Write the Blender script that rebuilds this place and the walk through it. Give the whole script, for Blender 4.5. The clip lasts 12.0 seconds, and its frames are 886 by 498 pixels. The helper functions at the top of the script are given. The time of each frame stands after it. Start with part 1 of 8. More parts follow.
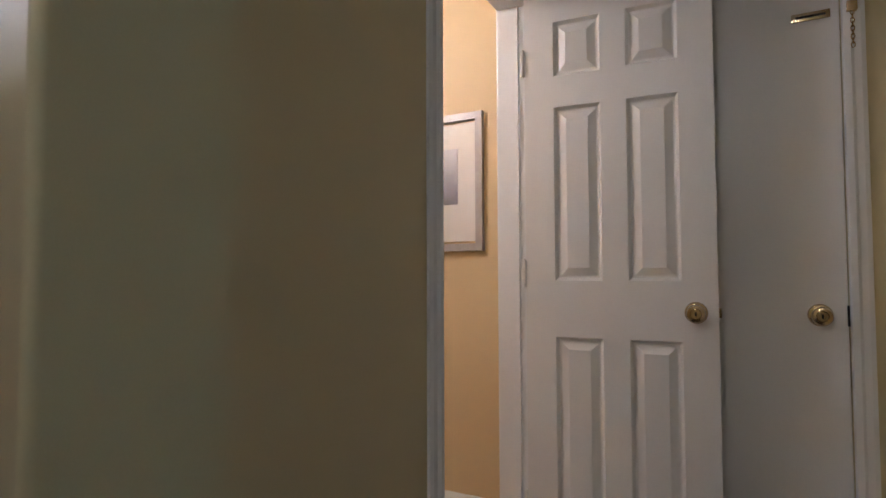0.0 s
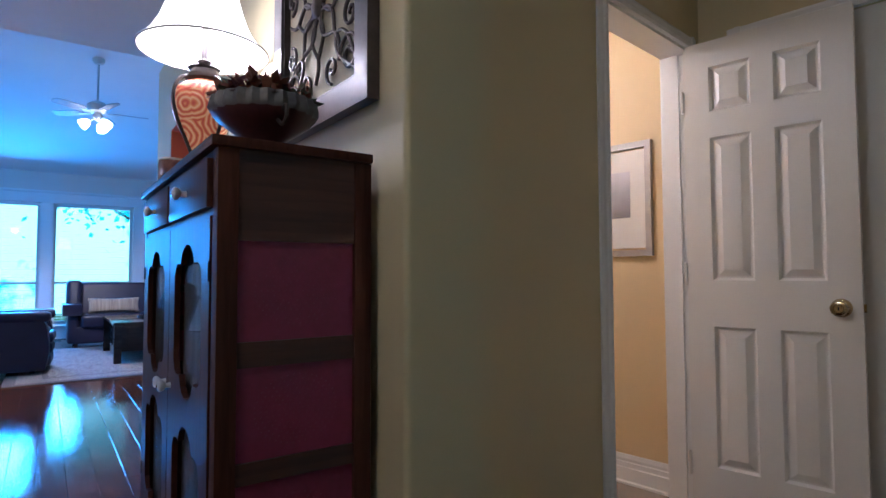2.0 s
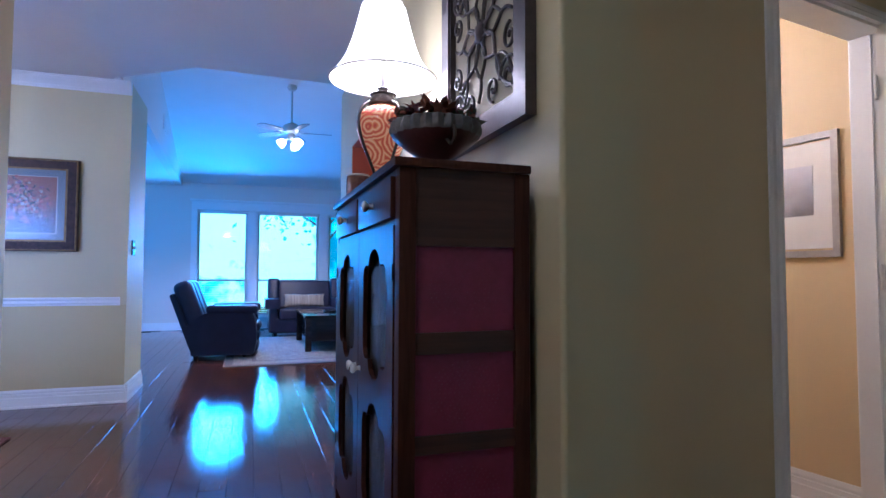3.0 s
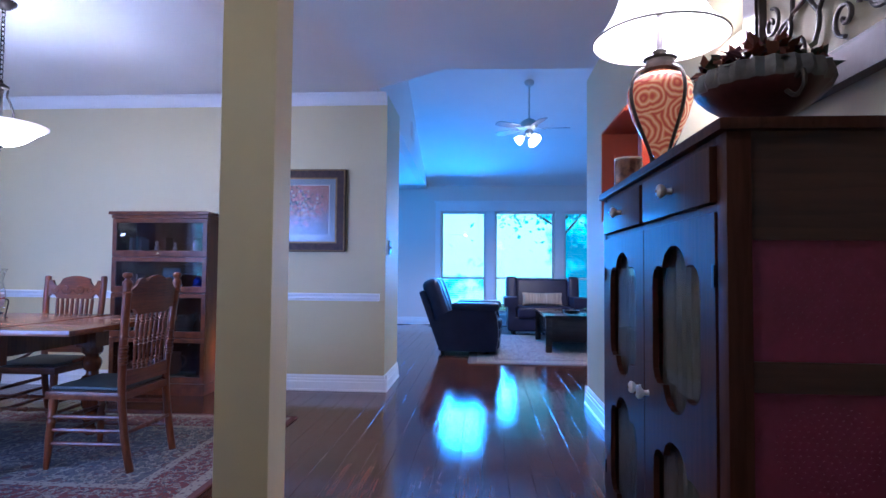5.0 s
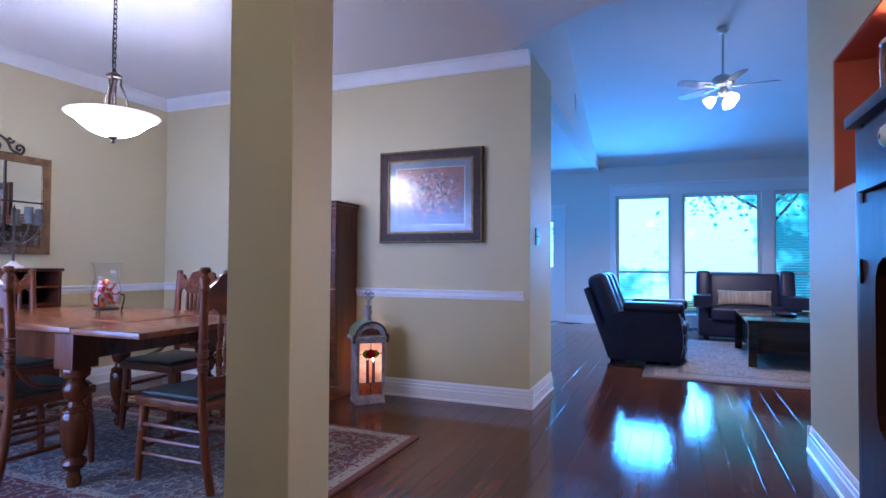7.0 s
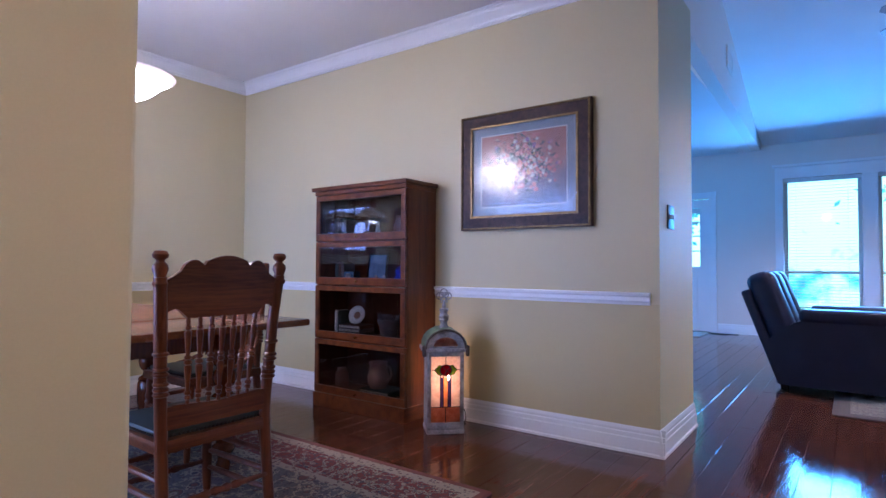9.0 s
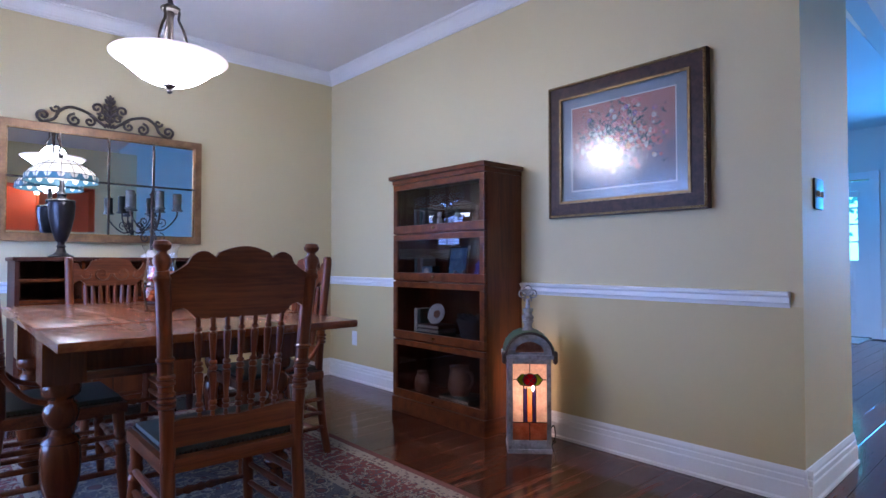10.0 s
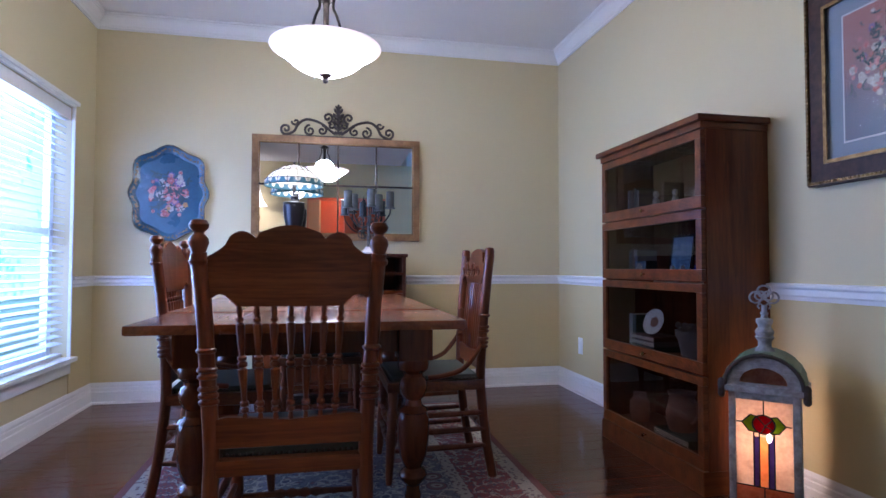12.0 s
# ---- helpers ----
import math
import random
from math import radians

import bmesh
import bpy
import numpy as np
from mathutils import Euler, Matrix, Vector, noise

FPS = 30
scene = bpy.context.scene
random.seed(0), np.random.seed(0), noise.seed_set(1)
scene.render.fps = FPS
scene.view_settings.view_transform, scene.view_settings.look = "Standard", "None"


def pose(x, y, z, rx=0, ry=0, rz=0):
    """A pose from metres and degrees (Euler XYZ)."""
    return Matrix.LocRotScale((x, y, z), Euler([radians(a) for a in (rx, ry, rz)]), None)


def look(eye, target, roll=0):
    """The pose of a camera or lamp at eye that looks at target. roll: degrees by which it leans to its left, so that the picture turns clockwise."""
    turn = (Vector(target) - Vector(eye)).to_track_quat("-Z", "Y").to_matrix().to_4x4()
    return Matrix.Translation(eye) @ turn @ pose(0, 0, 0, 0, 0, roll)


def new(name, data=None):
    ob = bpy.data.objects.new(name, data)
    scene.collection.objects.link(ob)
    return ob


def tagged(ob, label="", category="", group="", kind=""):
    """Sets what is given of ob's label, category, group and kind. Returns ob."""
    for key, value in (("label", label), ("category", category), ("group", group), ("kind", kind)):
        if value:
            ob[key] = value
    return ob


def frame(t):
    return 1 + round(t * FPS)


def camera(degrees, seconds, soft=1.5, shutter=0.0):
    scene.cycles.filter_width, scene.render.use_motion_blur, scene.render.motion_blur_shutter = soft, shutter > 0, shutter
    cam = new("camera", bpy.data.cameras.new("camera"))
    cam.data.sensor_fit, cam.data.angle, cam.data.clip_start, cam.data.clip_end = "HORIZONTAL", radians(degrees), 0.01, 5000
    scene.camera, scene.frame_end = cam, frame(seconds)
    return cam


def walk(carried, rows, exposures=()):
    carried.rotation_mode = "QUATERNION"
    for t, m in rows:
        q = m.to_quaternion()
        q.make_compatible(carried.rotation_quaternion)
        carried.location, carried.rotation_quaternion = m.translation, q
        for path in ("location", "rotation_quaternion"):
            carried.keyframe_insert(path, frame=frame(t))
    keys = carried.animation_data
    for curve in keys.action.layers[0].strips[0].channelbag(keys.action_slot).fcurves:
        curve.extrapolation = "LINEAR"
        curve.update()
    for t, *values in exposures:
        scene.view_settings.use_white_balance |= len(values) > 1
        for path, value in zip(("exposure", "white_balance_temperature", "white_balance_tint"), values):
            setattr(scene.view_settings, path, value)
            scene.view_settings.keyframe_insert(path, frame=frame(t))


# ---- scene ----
cam = camera(76.2, 12.0)
PATH = [
    (0, (-0.048, -0.018, 1.035), (-1.233, 1.591, 1.116), -0.2),
    (0.5, (0.097, -0.219, 1.049), (-1.104, 1.379, 1.121), -0.4),
    (1, (0.212, -0.344, 1.046), (-1.064, 1.194, 1.123), -0.4),
    (1.5, (0.312, -0.45, 1.032), (-1.128, 0.935, 1.117), -0.3),
    (2, (0.381, -0.494, 1.031), (-1.252, 0.657, 1.122), -0.2),
    (2.5, (0.463, -0.528, 1.033), (-1.329, 0.355, 1.124), 0.0),
    (3, (0.506, -0.556, 1.033), (-1.383, 0.096, 1.125), 0.2),
    (3.5, (0.504, -0.6, 1.033), (-1.443, -0.155, 1.125), 0.4),
    (5.3, (0.053, -0.645, 1.046), (-1.932, -0.872, 1.121), 0.6),
    (5.5, (-0.05, -0.619, 1.045), (-2.028, -0.902, 1.117), 0.7),
    (6, (-0.26, -0.54, 1.062), (-2.202, -1.013, 1.128), 0.6),
    (6.5, (-0.395, -0.52, 1.047), (-2.294, -1.144, 1.115), 0.6),
    (6.7, (-0.493, -0.511, 1.051), (-2.373, -1.193, 1.11), 0.5),
    (8.5, (-1.402, -0.599, 1.009), (-3.096, -1.66, 1.073), 0.3),
    (9, (-1.652, -0.667, 0.981), (-3.269, -1.843, 1.041), 0.3),
    (9.5, (-1.891, -0.744, 0.964), (-3.411, -2.042, 1.024), 0.2),
    (10, (-2.102, -0.778, 0.965), (-3.446, -2.258, 1.012), 0.0),
    (10.5, (-2.302, -0.783, 0.937), (-3.452, -2.418, 0.998), 0.1),
    (11, (-2.472, -0.819, 0.952), (-3.412, -2.584, 1.002), -0.1),
    (11.5, (-2.669, -0.89, 0.928), (-3.323, -2.779, 0.987), 0.1),
    (12, (-2.88, -0.929, 0.907), (-3.294, -2.885, 0.971), 0.1),
]
walk(cam, [(t, look(eye, target, roll)) for t, eye, target, roll in PATH],
     exposures=[(0, 0.30, 5200, 14), (2, 0.26, 5050, 16), (3.5, 0.26, 4750, 20), (6, 0.08, 5100, 23), (9, 0.13, 5700, 26), (10, 0.08, 5550, 17), (12, 0.03, 5600, 15)])

# ---- world and light ----
world = bpy.data.worlds.new("world")
scene.world = world
world.use_nodes = True
wn, wl = world.node_tree.nodes, world.node_tree.links
sky = wn.new("ShaderNodeTexSky")
sky.sky_type, sky.sun_disc = "NISHITA", False
sky.sun_elevation, sky.sun_rotation = radians(41), radians(100)
wl.new(sky.outputs["Color"], wn["Background"].inputs["Color"])
wn["Background"].inputs["Strength"].default_value = 0.15

SKYBLUE = (0.07, 0.40, 1.0)
WARM = (0.96, 0.96, 1.0)


def area(name, m, w, h, watts, colour):
    d = bpy.data.lights.new(name, "AREA")
    d.shape, d.size, d.size_y, d.energy, d.color = "RECTANGLE", w, h, watts, colour
    ob = new(name, d)
    ob.matrix_world = m
    return ob


def bulb(name, at, watts, colour, radius=0.05):
    d = bpy.data.lights.new(name, "POINT")
    d.energy, d.color, d.shadow_soft_size = watts, colour, radius
    ob = new(name, d)
    ob.location = at
    return ob


sun = bpy.data.lights.new("sun", "SUN")
sun.energy, sun.angle, sun.color = 4.0, radians(0.5), (0.75, 0.9, 1.0)
new("sun", sun).matrix_world = look((0, 0, 9), (-10, 2, 0))

# daylight through the living room's windows and the dining window
for y, z, w, h, watts in ((-1.017, 1.60, 0.70, 1.2, 150), (-0.20, 1.30, 0.34, 0.6, 32)):
    area("window_light", look((-10.84, y, z), (-7.0, y, z - 1.0)), w, h, watts, SKYBLUE)
# stands for an unseen nook window; the south wall behind it is solid
area("nook_light", look((-8.4, -4.98, 1.4), (-8.4, -2, 1.7)), 1.8, 1.2, 60, SKYBLUE)
area("dining_window_light", look((-1.16, -3.80, 1.15), (-4, -3.80, 0.9)), 1.6, 1.4, 118, (0.34, 0.48, 1.0))
# lamps
bulb("pendant_bulb", (-2.883, -3.453, 1.875), 60, WARM, 0.10)
bulb("table_lamp_bulb", (-1.80, -0.03, 1.94), 30, (1.0, 0.87, 0.82), 0.06)
bulb("tiffany_bulb", (-2.684, -4.81, 1.47), 2, WARM, 0.05)
bulb("lantern_bulb", (-4.425, -2.675, 0.31), 2.0, (1.0, 0.66, 0.45), 0.035)
bulb("niche_bulb", (-3.2, 0.33, 1.95), 5, (1.0, 0.72, 0.5), 0.03)
fan_spot = bpy.data.lights.new("fan_bulb", "SPOT")
fan_spot.energy, fan_spot.color, fan_spot.shadow_soft_size = 230, (1.0, 0.86, 0.80), 0.09
fan_spot.spot_size, fan_spot.spot_blend = radians(158), 0.5
bulb("fan_bulb", (-7.3, -0.03, 2.66), 4, (1.0, 0.88, 0.82), 0.25)
new("fan_bulb", fan_spot).matrix_world = look((-7.3, -0.03, 2.66), (-7.3, -0.02, 0))
bulb("bath_bulb", (-1.75, 1.0, 2.1), 19, (1.0, 0.86, 0.76), 0.08)
# added fill that brightens the hall doors; no foyer lamp is in view
bulb("foyer_fill_bulb", (-0.18, -1.30, 2.46), 15, (1.0, 0.90, 0.75), 0.08)

# ---- materials ----
def mat(name, c1, c2=None, rough=0.5, metal=0.0, scale=6.0, fine=120.0, bump=0.0, stretch=(1, 1, 1), coat=0.0, spec=0.5, wear=0.0):
    """Two-scale noise between two colours, with fine relief."""
    m = bpy.data.materials.new(name)
    m.use_nodes = True
    n, l = m.node_tree.nodes, m.node_tree.links
    b = n["Principled BSDF"]
    b.inputs["Metallic"].default_value = metal
    b.inputs["Coat Weight"].default_value = coat
    b.inputs["Coat Roughness"].default_value = 0.15
    b.inputs["Specular IOR Level"].default_value = spec
    c2 = c2 or tuple(v * 0.86 for v in c1)
    tc, mp = n.new("ShaderNodeTexCoord"), n.new("ShaderNodeMapping")
    mp.inputs["Scale"].default_value = stretch
    l.new(tc.outputs["Object"], mp.inputs["Vector"])
    n1, n2 = n.new("ShaderNodeTexNoise"), n.new("ShaderNodeTexNoise")
    n1.inputs["Scale"].default_value, n1.inputs["Detail"].default_value = scale, 5
    n2.inputs["Scale"].default_value, n2.inputs["Detail"].default_value = fine, 3
    for k in (n1, n2):
        l.new(mp.outputs["Vector"], k.inputs["Vector"])
    mx = n.new("ShaderNodeMix")
    mx.data_type = "FLOAT"
    mx.inputs["Factor"].default_value = 0.35
    l.new(n1.outputs["Fac"], mx.inputs["A"])
    l.new(n2.outputs["Fac"], mx.inputs["B"])
    r = n.new("ShaderNodeValToRGB")
    r.color_ramp.elements[0].position, r.color_ramp.elements[1].position = 0.36, 0.64
    r.color_ramp.elements[0].color, r.color_ramp.elements[1].color = (*c2, 1), (*c1, 1)
    l.new(mx.outputs["Result"], r.inputs["Fac"])
    l.new(r.outputs["Color"], b.inputs["Base Color"])
    rr = n.new("ShaderNodeMapRange")
    rr.inputs["To Min"].default_value, rr.inputs["To Max"].default_value = rough * 0.85, min(1, rough * 1.15)
    l.new(n1.outputs["Fac"], rr.inputs["Value"])
    l.new(rr.outputs["Result"], b.inputs["Roughness"])
    if bump:
        bp = n.new("ShaderNodeBump")
        bp.inputs["Strength"].default_value, bp.inputs["Distance"].default_value = bump, 0.004
        l.new(mx.outputs["Result"], bp.inputs["Height"])
        l.new(bp.outputs["Normal"], b.inputs["Normal"])
    return m


def wood(name, c1, c2, rough=0.32, along="z", scale=5.0, coat=0.12, random_tone=0.0, spec=0.4, relief=0.12):
    """Grain that runs along one axis; random_tone varies it from piece to piece."""
    k = {"x": (0.09, 1, 1), "y": (1, 0.09, 1), "z": (1, 1, 0.09)}[along]
    m = mat(name, c1, c2, rough, 0, scale * 3, scale * 22, relief, k, coat, spec)
    n, l = m.node_tree.nodes, m.node_tree.links
    mp = next(x for x in n if x.bl_idname == "ShaderNodeMapping")
    mx = next(x for x in n if x.bl_idname == "ShaderNodeMix")
    ramp = next(x for x in n if x.bl_idname == "ShaderNodeValToRGB")
    wv, g = n.new("ShaderNodeTexWave"), n.new("ShaderNodeMix")
    wv.wave_type, wv.rings_direction, wv.wave_profile = "RINGS", along.upper(), "SAW"
    for key, v in (("Scale", scale * 2.6), ("Distortion", 7.0), ("Detail", 3.0), ("Detail Scale", 1.4)):
        wv.inputs[key].default_value = v
    l.new(mp.outputs["Vector"], wv.inputs["Vector"])
    g.data_type = "FLOAT"
    g.inputs["Factor"].default_value = 0.09
    l.new(mx.outputs["Result"], g.inputs["A"])
    l.new(wv.outputs["Fac"], g.inputs["B"])
    l.new(g.outputs["Result"], ramp.inputs["Fac"])
    if random_tone:
        n, l = m.node_tree.nodes, m.node_tree.links
        oi, mr, hs = n.new("ShaderNodeObjectInfo"), n.new("ShaderNodeMapRange"), n.new("ShaderNodeHueSaturation")
        mr.inputs["To Min"].default_value, mr.inputs["To Max"].default_value = 1 - random_tone, 1 + random_tone
        ramp = next(x for x in n if x.bl_idname == "ShaderNodeValToRGB")
        l.new(oi.outputs["Random"], mr.inputs["Value"])
        l.new(mr.outputs["Result"], hs.inputs["Value"])
        l.new(ramp.outputs["Color"], hs.inputs["Color"])
        l.new(hs.outputs["Color"], n["Principled BSDF"].inputs["Base Color"])
    return m


def glow(name, colour, strength, base=(0.9, 0.9, 0.88)):
    m = bpy.data.materials.new(name)
    m.use_nodes = True
    b = m.node_tree.nodes["Principled BSDF"]
    b.inputs["Base Color"].default_value = (*base, 1)
    b.inputs["Roughness"].default_value = 0.3
    b.inputs["Emission Color"].default_value = (*colour, 1)
    b.inputs["Emission Strength"].default_value = strength
    return m


def glass(name, tint=(1, 1, 1), rough=0.0, gloss=0.9):
    """A thin pane: clear, with a mirror-like gloss on its face."""
    m = bpy.data.materials.new(name)
    m.use_nodes = True
    n, l = m.node_tree.nodes, m.node_tree.links
    n.remove(n["Principled BSDF"])
    tr, gl, mx, lw = n.new("ShaderNodeBsdfTransparent"), n.new("ShaderNodeBsdfGlossy"), n.new("ShaderNodeMixShader"), n.new("ShaderNodeLayerWeight")
    pw, ma = n.new("ShaderNodeMath"), n.new("ShaderNodeMath")
    pw.operation, ma.operation = "POWER", "MULTIPLY_ADD"
    pw.inputs[1].default_value = 5.0
    ma.inputs[1].default_value, ma.inputs[2].default_value = gloss, 0.055 * gloss / 0.9
    tr.inputs["Color"].default_value = (*tint, 1)
    gl.inputs["Roughness"].default_value = rough
    l.new(lw.outputs["Facing"], pw.inputs[0])
    l.new(pw.outputs[0], ma.inputs[0])
    l.new(ma.outputs[0], mx.inputs["Fac"])
    l.new(tr.outputs["BSDF"], mx.inputs[1])
    l.new(gl.outputs["BSDF"], mx.inputs[2])
    l.new(mx.outputs["Shader"], n["Material Output"].inputs["Surface"])
    return m


def scraped(m):
    """Hand-scraped relief: long shallow hollows along the board and finer ripples across it."""
    n, l = m.node_tree.nodes, m.node_tree.links
    tc, mp, hol, rip, add = n.new("ShaderNodeTexCoord"), n.new("ShaderNodeMapping"), n.new("ShaderNodeTexNoise"), n.new("ShaderNodeTexNoise"), n.new("ShaderNodeMath")
    mp.inputs["Scale"].default_value = (7.0, 17.0, 1.0)
    hol.inputs["Scale"].default_value, hol.inputs["Detail"].default_value, hol.inputs["Distortion"].default_value = 1.0, 2, 0.6
    rip.inputs["Scale"].default_value, rip.inputs["Detail"].default_value = 3.1, 2
    l.new(tc.outputs["Object"], mp.inputs["Vector"])
    for k in (hol, rip):
        l.new(mp.outputs["Vector"], k.inputs["Vector"])
    add.operation = "MULTIPLY_ADD"
    add.inputs[1].default_value = 0.22
    l.new(rip.outputs["Fac"], add.inputs[0])
    l.new(hol.outputs["Fac"], add.inputs[2])
    bp = n.new("ShaderNodeBump")
    bp.inputs["Strength"].default_value, bp.inputs["Distance"].default_value = 0.30, 0.0012
    l.new(add.outputs[0], bp.inputs["Height"])
    old = next(k for k in n if k.bl_idname == "ShaderNodeBump" and k != bp)
    l.new(old.outputs["Normal"], bp.inputs["Normal"])
    l.new(bp.outputs["Normal"], n["Principled BSDF"].inputs["Normal"])
    return m


WALL = mat("wall_paint", (0.625, 0.54, 0.320), (0.595, 0.51, 0.295), 0.6, 0, 1.2, 260, 0.10)
DADO = mat("dado_paint", (0.575, 0.475, 0.250), (0.545, 0.445, 0.230), 0.6, 0, 1.2, 260, 0.10)
BATHWALL = mat("bath_paint", (0.66, 0.50, 0.27), (0.63, 0.47, 0.25), 0.6, 0, 1.5, 240, 0.10)
LIVWALL = mat("living_paint", (0.74, 0.68, 0.62), (0.71, 0.65, 0.59), 0.6, 0, 1.2, 260, 0.10)
CEIL = mat("ceiling_paint", (0.78, 0.77, 0.76), (0.74, 0.73, 0.72), 0.85, 0, 2.0, 160, 0.25)
TRIM = mat("trim_paint", (0.80, 0.80, 0.79), (0.76, 0.76, 0.75), 0.32, 0, 3.0, 90, 0.03)
DOORPAINT = mat("door_paint", (0.78, 0.76, 0.72), (0.74, 0.72, 0.68), 0.35, 0, 3.0, 140, 0.06)
ORANGE = mat("niche_paint", (0.60, 0.13, 0.045), (0.54, 0.11, 0.04), 0.55, 0, 2.0, 200, 0.08)
PLANK = scraped(wood("floor_plank", (0.130, 0.042, 0.021), (0.040, 0.012, 0.007), 0.075, "x", 7.0, 0.0, 0.22, 0.36, 0.25))
OAK = wood("dark_oak", (0.160, 0.041, 0.011), (0.072, 0.017, 0.005), 0.32, "z", 5.0, 0.10, 0, 0.32)
OAKH = wood("dark_oak_flat", (0.165, 0.047, 0.014), (0.062, 0.016, 0.005), 0.30, "x", 6.5, 0.10, 0, 0.32)
TABLETOP = wood("table_wood", (0.215, 0.068, 0.022), (0.125, 0.036, 0.012), 0.26, "y", 4.0, 0.2)
CHERRY = wood("cherry_wood", (0.130, 0.034, 0.010), (0.066, 0.016, 0.005), 0.22, "z", 4.0, 0.12, 0, 0.32)
WALNUT = wood("walnut", (0.080, 0.028, 0.016), (0.034, 0.010, 0.006), 0.42, "z", 4.0, 0.0, 0, 0.12)
RED = mat("red_tin", (0.26, 0.030, 0.075), (0.20, 0.024, 0.055), 0.45, 0.2, 8, 60, 0.35)
BRASS = mat("brass", (0.55, 0.42, 0.23), (0.44, 0.32, 0.16), 0.22, 1.0, 10, 80)
BRONZE = mat("dark_bronze", (0.055, 0.043, 0.036), (0.035, 0.027, 0.022), 0.42, 0.7, 12, 90)
IRON = mat("wrought_iron", (0.085, 0.065, 0.055), (0.045, 0.035, 0.03), 0.55, 0.5, 14, 110, 0.3)
CERAMIC = mat("white_ceramic", (0.78, 0.76, 0.72), None, 0.18)
# dark leather; the blue of the window light is put into its colour
LEATHER = mat("blue_lit_leather", (0.020, 0.018, 0.042), (0.012, 0.011, 0.026), 0.40, 0, 5, 160, 0.35, (1, 1, 1), 0.0, 0.34)
BLACKWOOD = wood("black_wood", (0.035, 0.022, 0.018), (0.018, 0.011, 0.009), 0.13, "y", 4.0, 0.0, 0, 0.22, 0.03)
SEATGREEN = mat("green_seat", (0.050, 0.062, 0.048), (0.030, 0.038, 0.030), 0.6, 0, 9, 120, 0.2)
PANE = glass("clear_glass")
BLACKMETAL = mat("black_metal", (0.02, 0.02, 0.02), None, 0.45, 0.6)
BLIND = mat("blind_slat", (0.80, 0.82, 0.84), None, 0.4)
WHITEWOOD = mat("worn_white_wood", (0.38, 0.37, 0.38), (0.15, 0.14, 0.135), 0.6, 0, 12, 70, 0.3)


# ---- mesh helpers ----
def link(name, bm, material, parent=None, smooth=False, at=None):
    me = bpy.data.meshes.new(name)
    bmesh.ops.recalc_face_normals(bm, faces=bm.faces)
    bm.to_mesh(me)
    bm.free()
    for k in (material if isinstance(material, (list, tuple)) else [material]):
        me.materials.append(k)
    if smooth:
        me.shade_smooth()
        me.set_sharp_from_angle(angle=radians(38))
    ob = new(name, me)
    if parent:
        ob.parent = parent
    if at is not None:
        ob.matrix_local = at
    return ob


def part(name, bm, material, parent, label="", smooth=True, at=None):
    ob = link(name, bm, material, parent, smooth, at)
    if label:
        ob["label"] = label
    return ob


def thing(name, m, label, category, group=""):
    ob = new(name)
    ob.matrix_world = m
    ob.empty_display_size = 0.1
    return tagged(ob, label, category, group)


def struct(name, bm, material, smooth=False):
    return tagged(link(name, bm, material, None, smooth), kind="structure")


def box(bm, x0, x1, y0, y1, z0, z1, bevel=0.0, m=None):
    c = ((x0 + x1) / 2, (y0 + y1) / 2, (z0 + z1) / 2)
    t = Matrix.Translation(c) @ Matrix.Diagonal((abs(x1 - x0), abs(y1 - y0), abs(z1 - z0), 1))
    g = bmesh.ops.create_cube(bm, size=1, matrix=(m @ t) if m else t)
    if bevel:
        es = list({e for v in g["verts"] for e in v.link_edges})
        bmesh.ops.bevel(bm, geom=es, offset=bevel, segments=2, affect="EDGES", profile=0.7)
    return bm


def lathe(bm, prof, m=None, segs=20, caps=True):
    """Turn a profile of (radius, height) round the z axis."""
    m = m or Matrix()
    rings = []
    for r, z in prof:
        if r < 1e-4:
            rings.append([bm.verts.new(m @ Vector((0, 0, z)))])
        else:
            rings.append([bm.verts.new(m @ Vector((r * math.cos(2 * math.pi * i / segs), r * math.sin(2 * math.pi * i / segs), z))) for i in range(segs)])
    for a, b in zip(rings, rings[1:]):
        for i in range(segs):
            j = (i + 1) % segs
            q = [a[i % len(a)], a[j % len(a)], b[j % len(b)], b[i % len(b)]]
            q = list(dict.fromkeys(q))
            if len(q) > 2:
                bm.faces.new(q)
    for ring, end in ((rings[0], 0), (rings[-1], 1)):
        if caps and len(ring) > 2:
            bm.faces.new(ring if end else ring[::-1])
    return bm


def tube(bm, pts, r, segs=8, closed=False, taper=None):
    """A round bar along points; taper gives the radius at the end."""
    pts = [Vector(p) for p in pts]
    n = len(pts)
    rings, up = [], None
    for i, p in enumerate(pts):
        a, b = (pts[i - 1] if (i or closed) else p), (pts[(i + 1) % n] if (i < n - 1 or closed) else p)
        d = (b - a).normalized()
        if up is None:
            up = d.orthogonal().normalized()
        up = (up - d * up.dot(d)).normalized()
        side = d.cross(up)
        rad = r if taper is None else r + (taper - r) * i / (n - 1)
        rings.append([bm.verts.new(p + rad * (math.cos(2 * math.pi * k / segs) * up + math.sin(2 * math.pi * k / segs) * side)) for k in range(segs)])
    for i in range(n if closed else n - 1):
        a, b = rings[i], rings[(i + 1) % n]
        for k in range(segs):
            bm.faces.new((a[k], a[(k + 1) % segs], b[(k + 1) % segs], b[k]))
    if not closed:
        bm.faces.new(rings[0][::-1])
        bm.faces.new(rings[-1])
    return bm


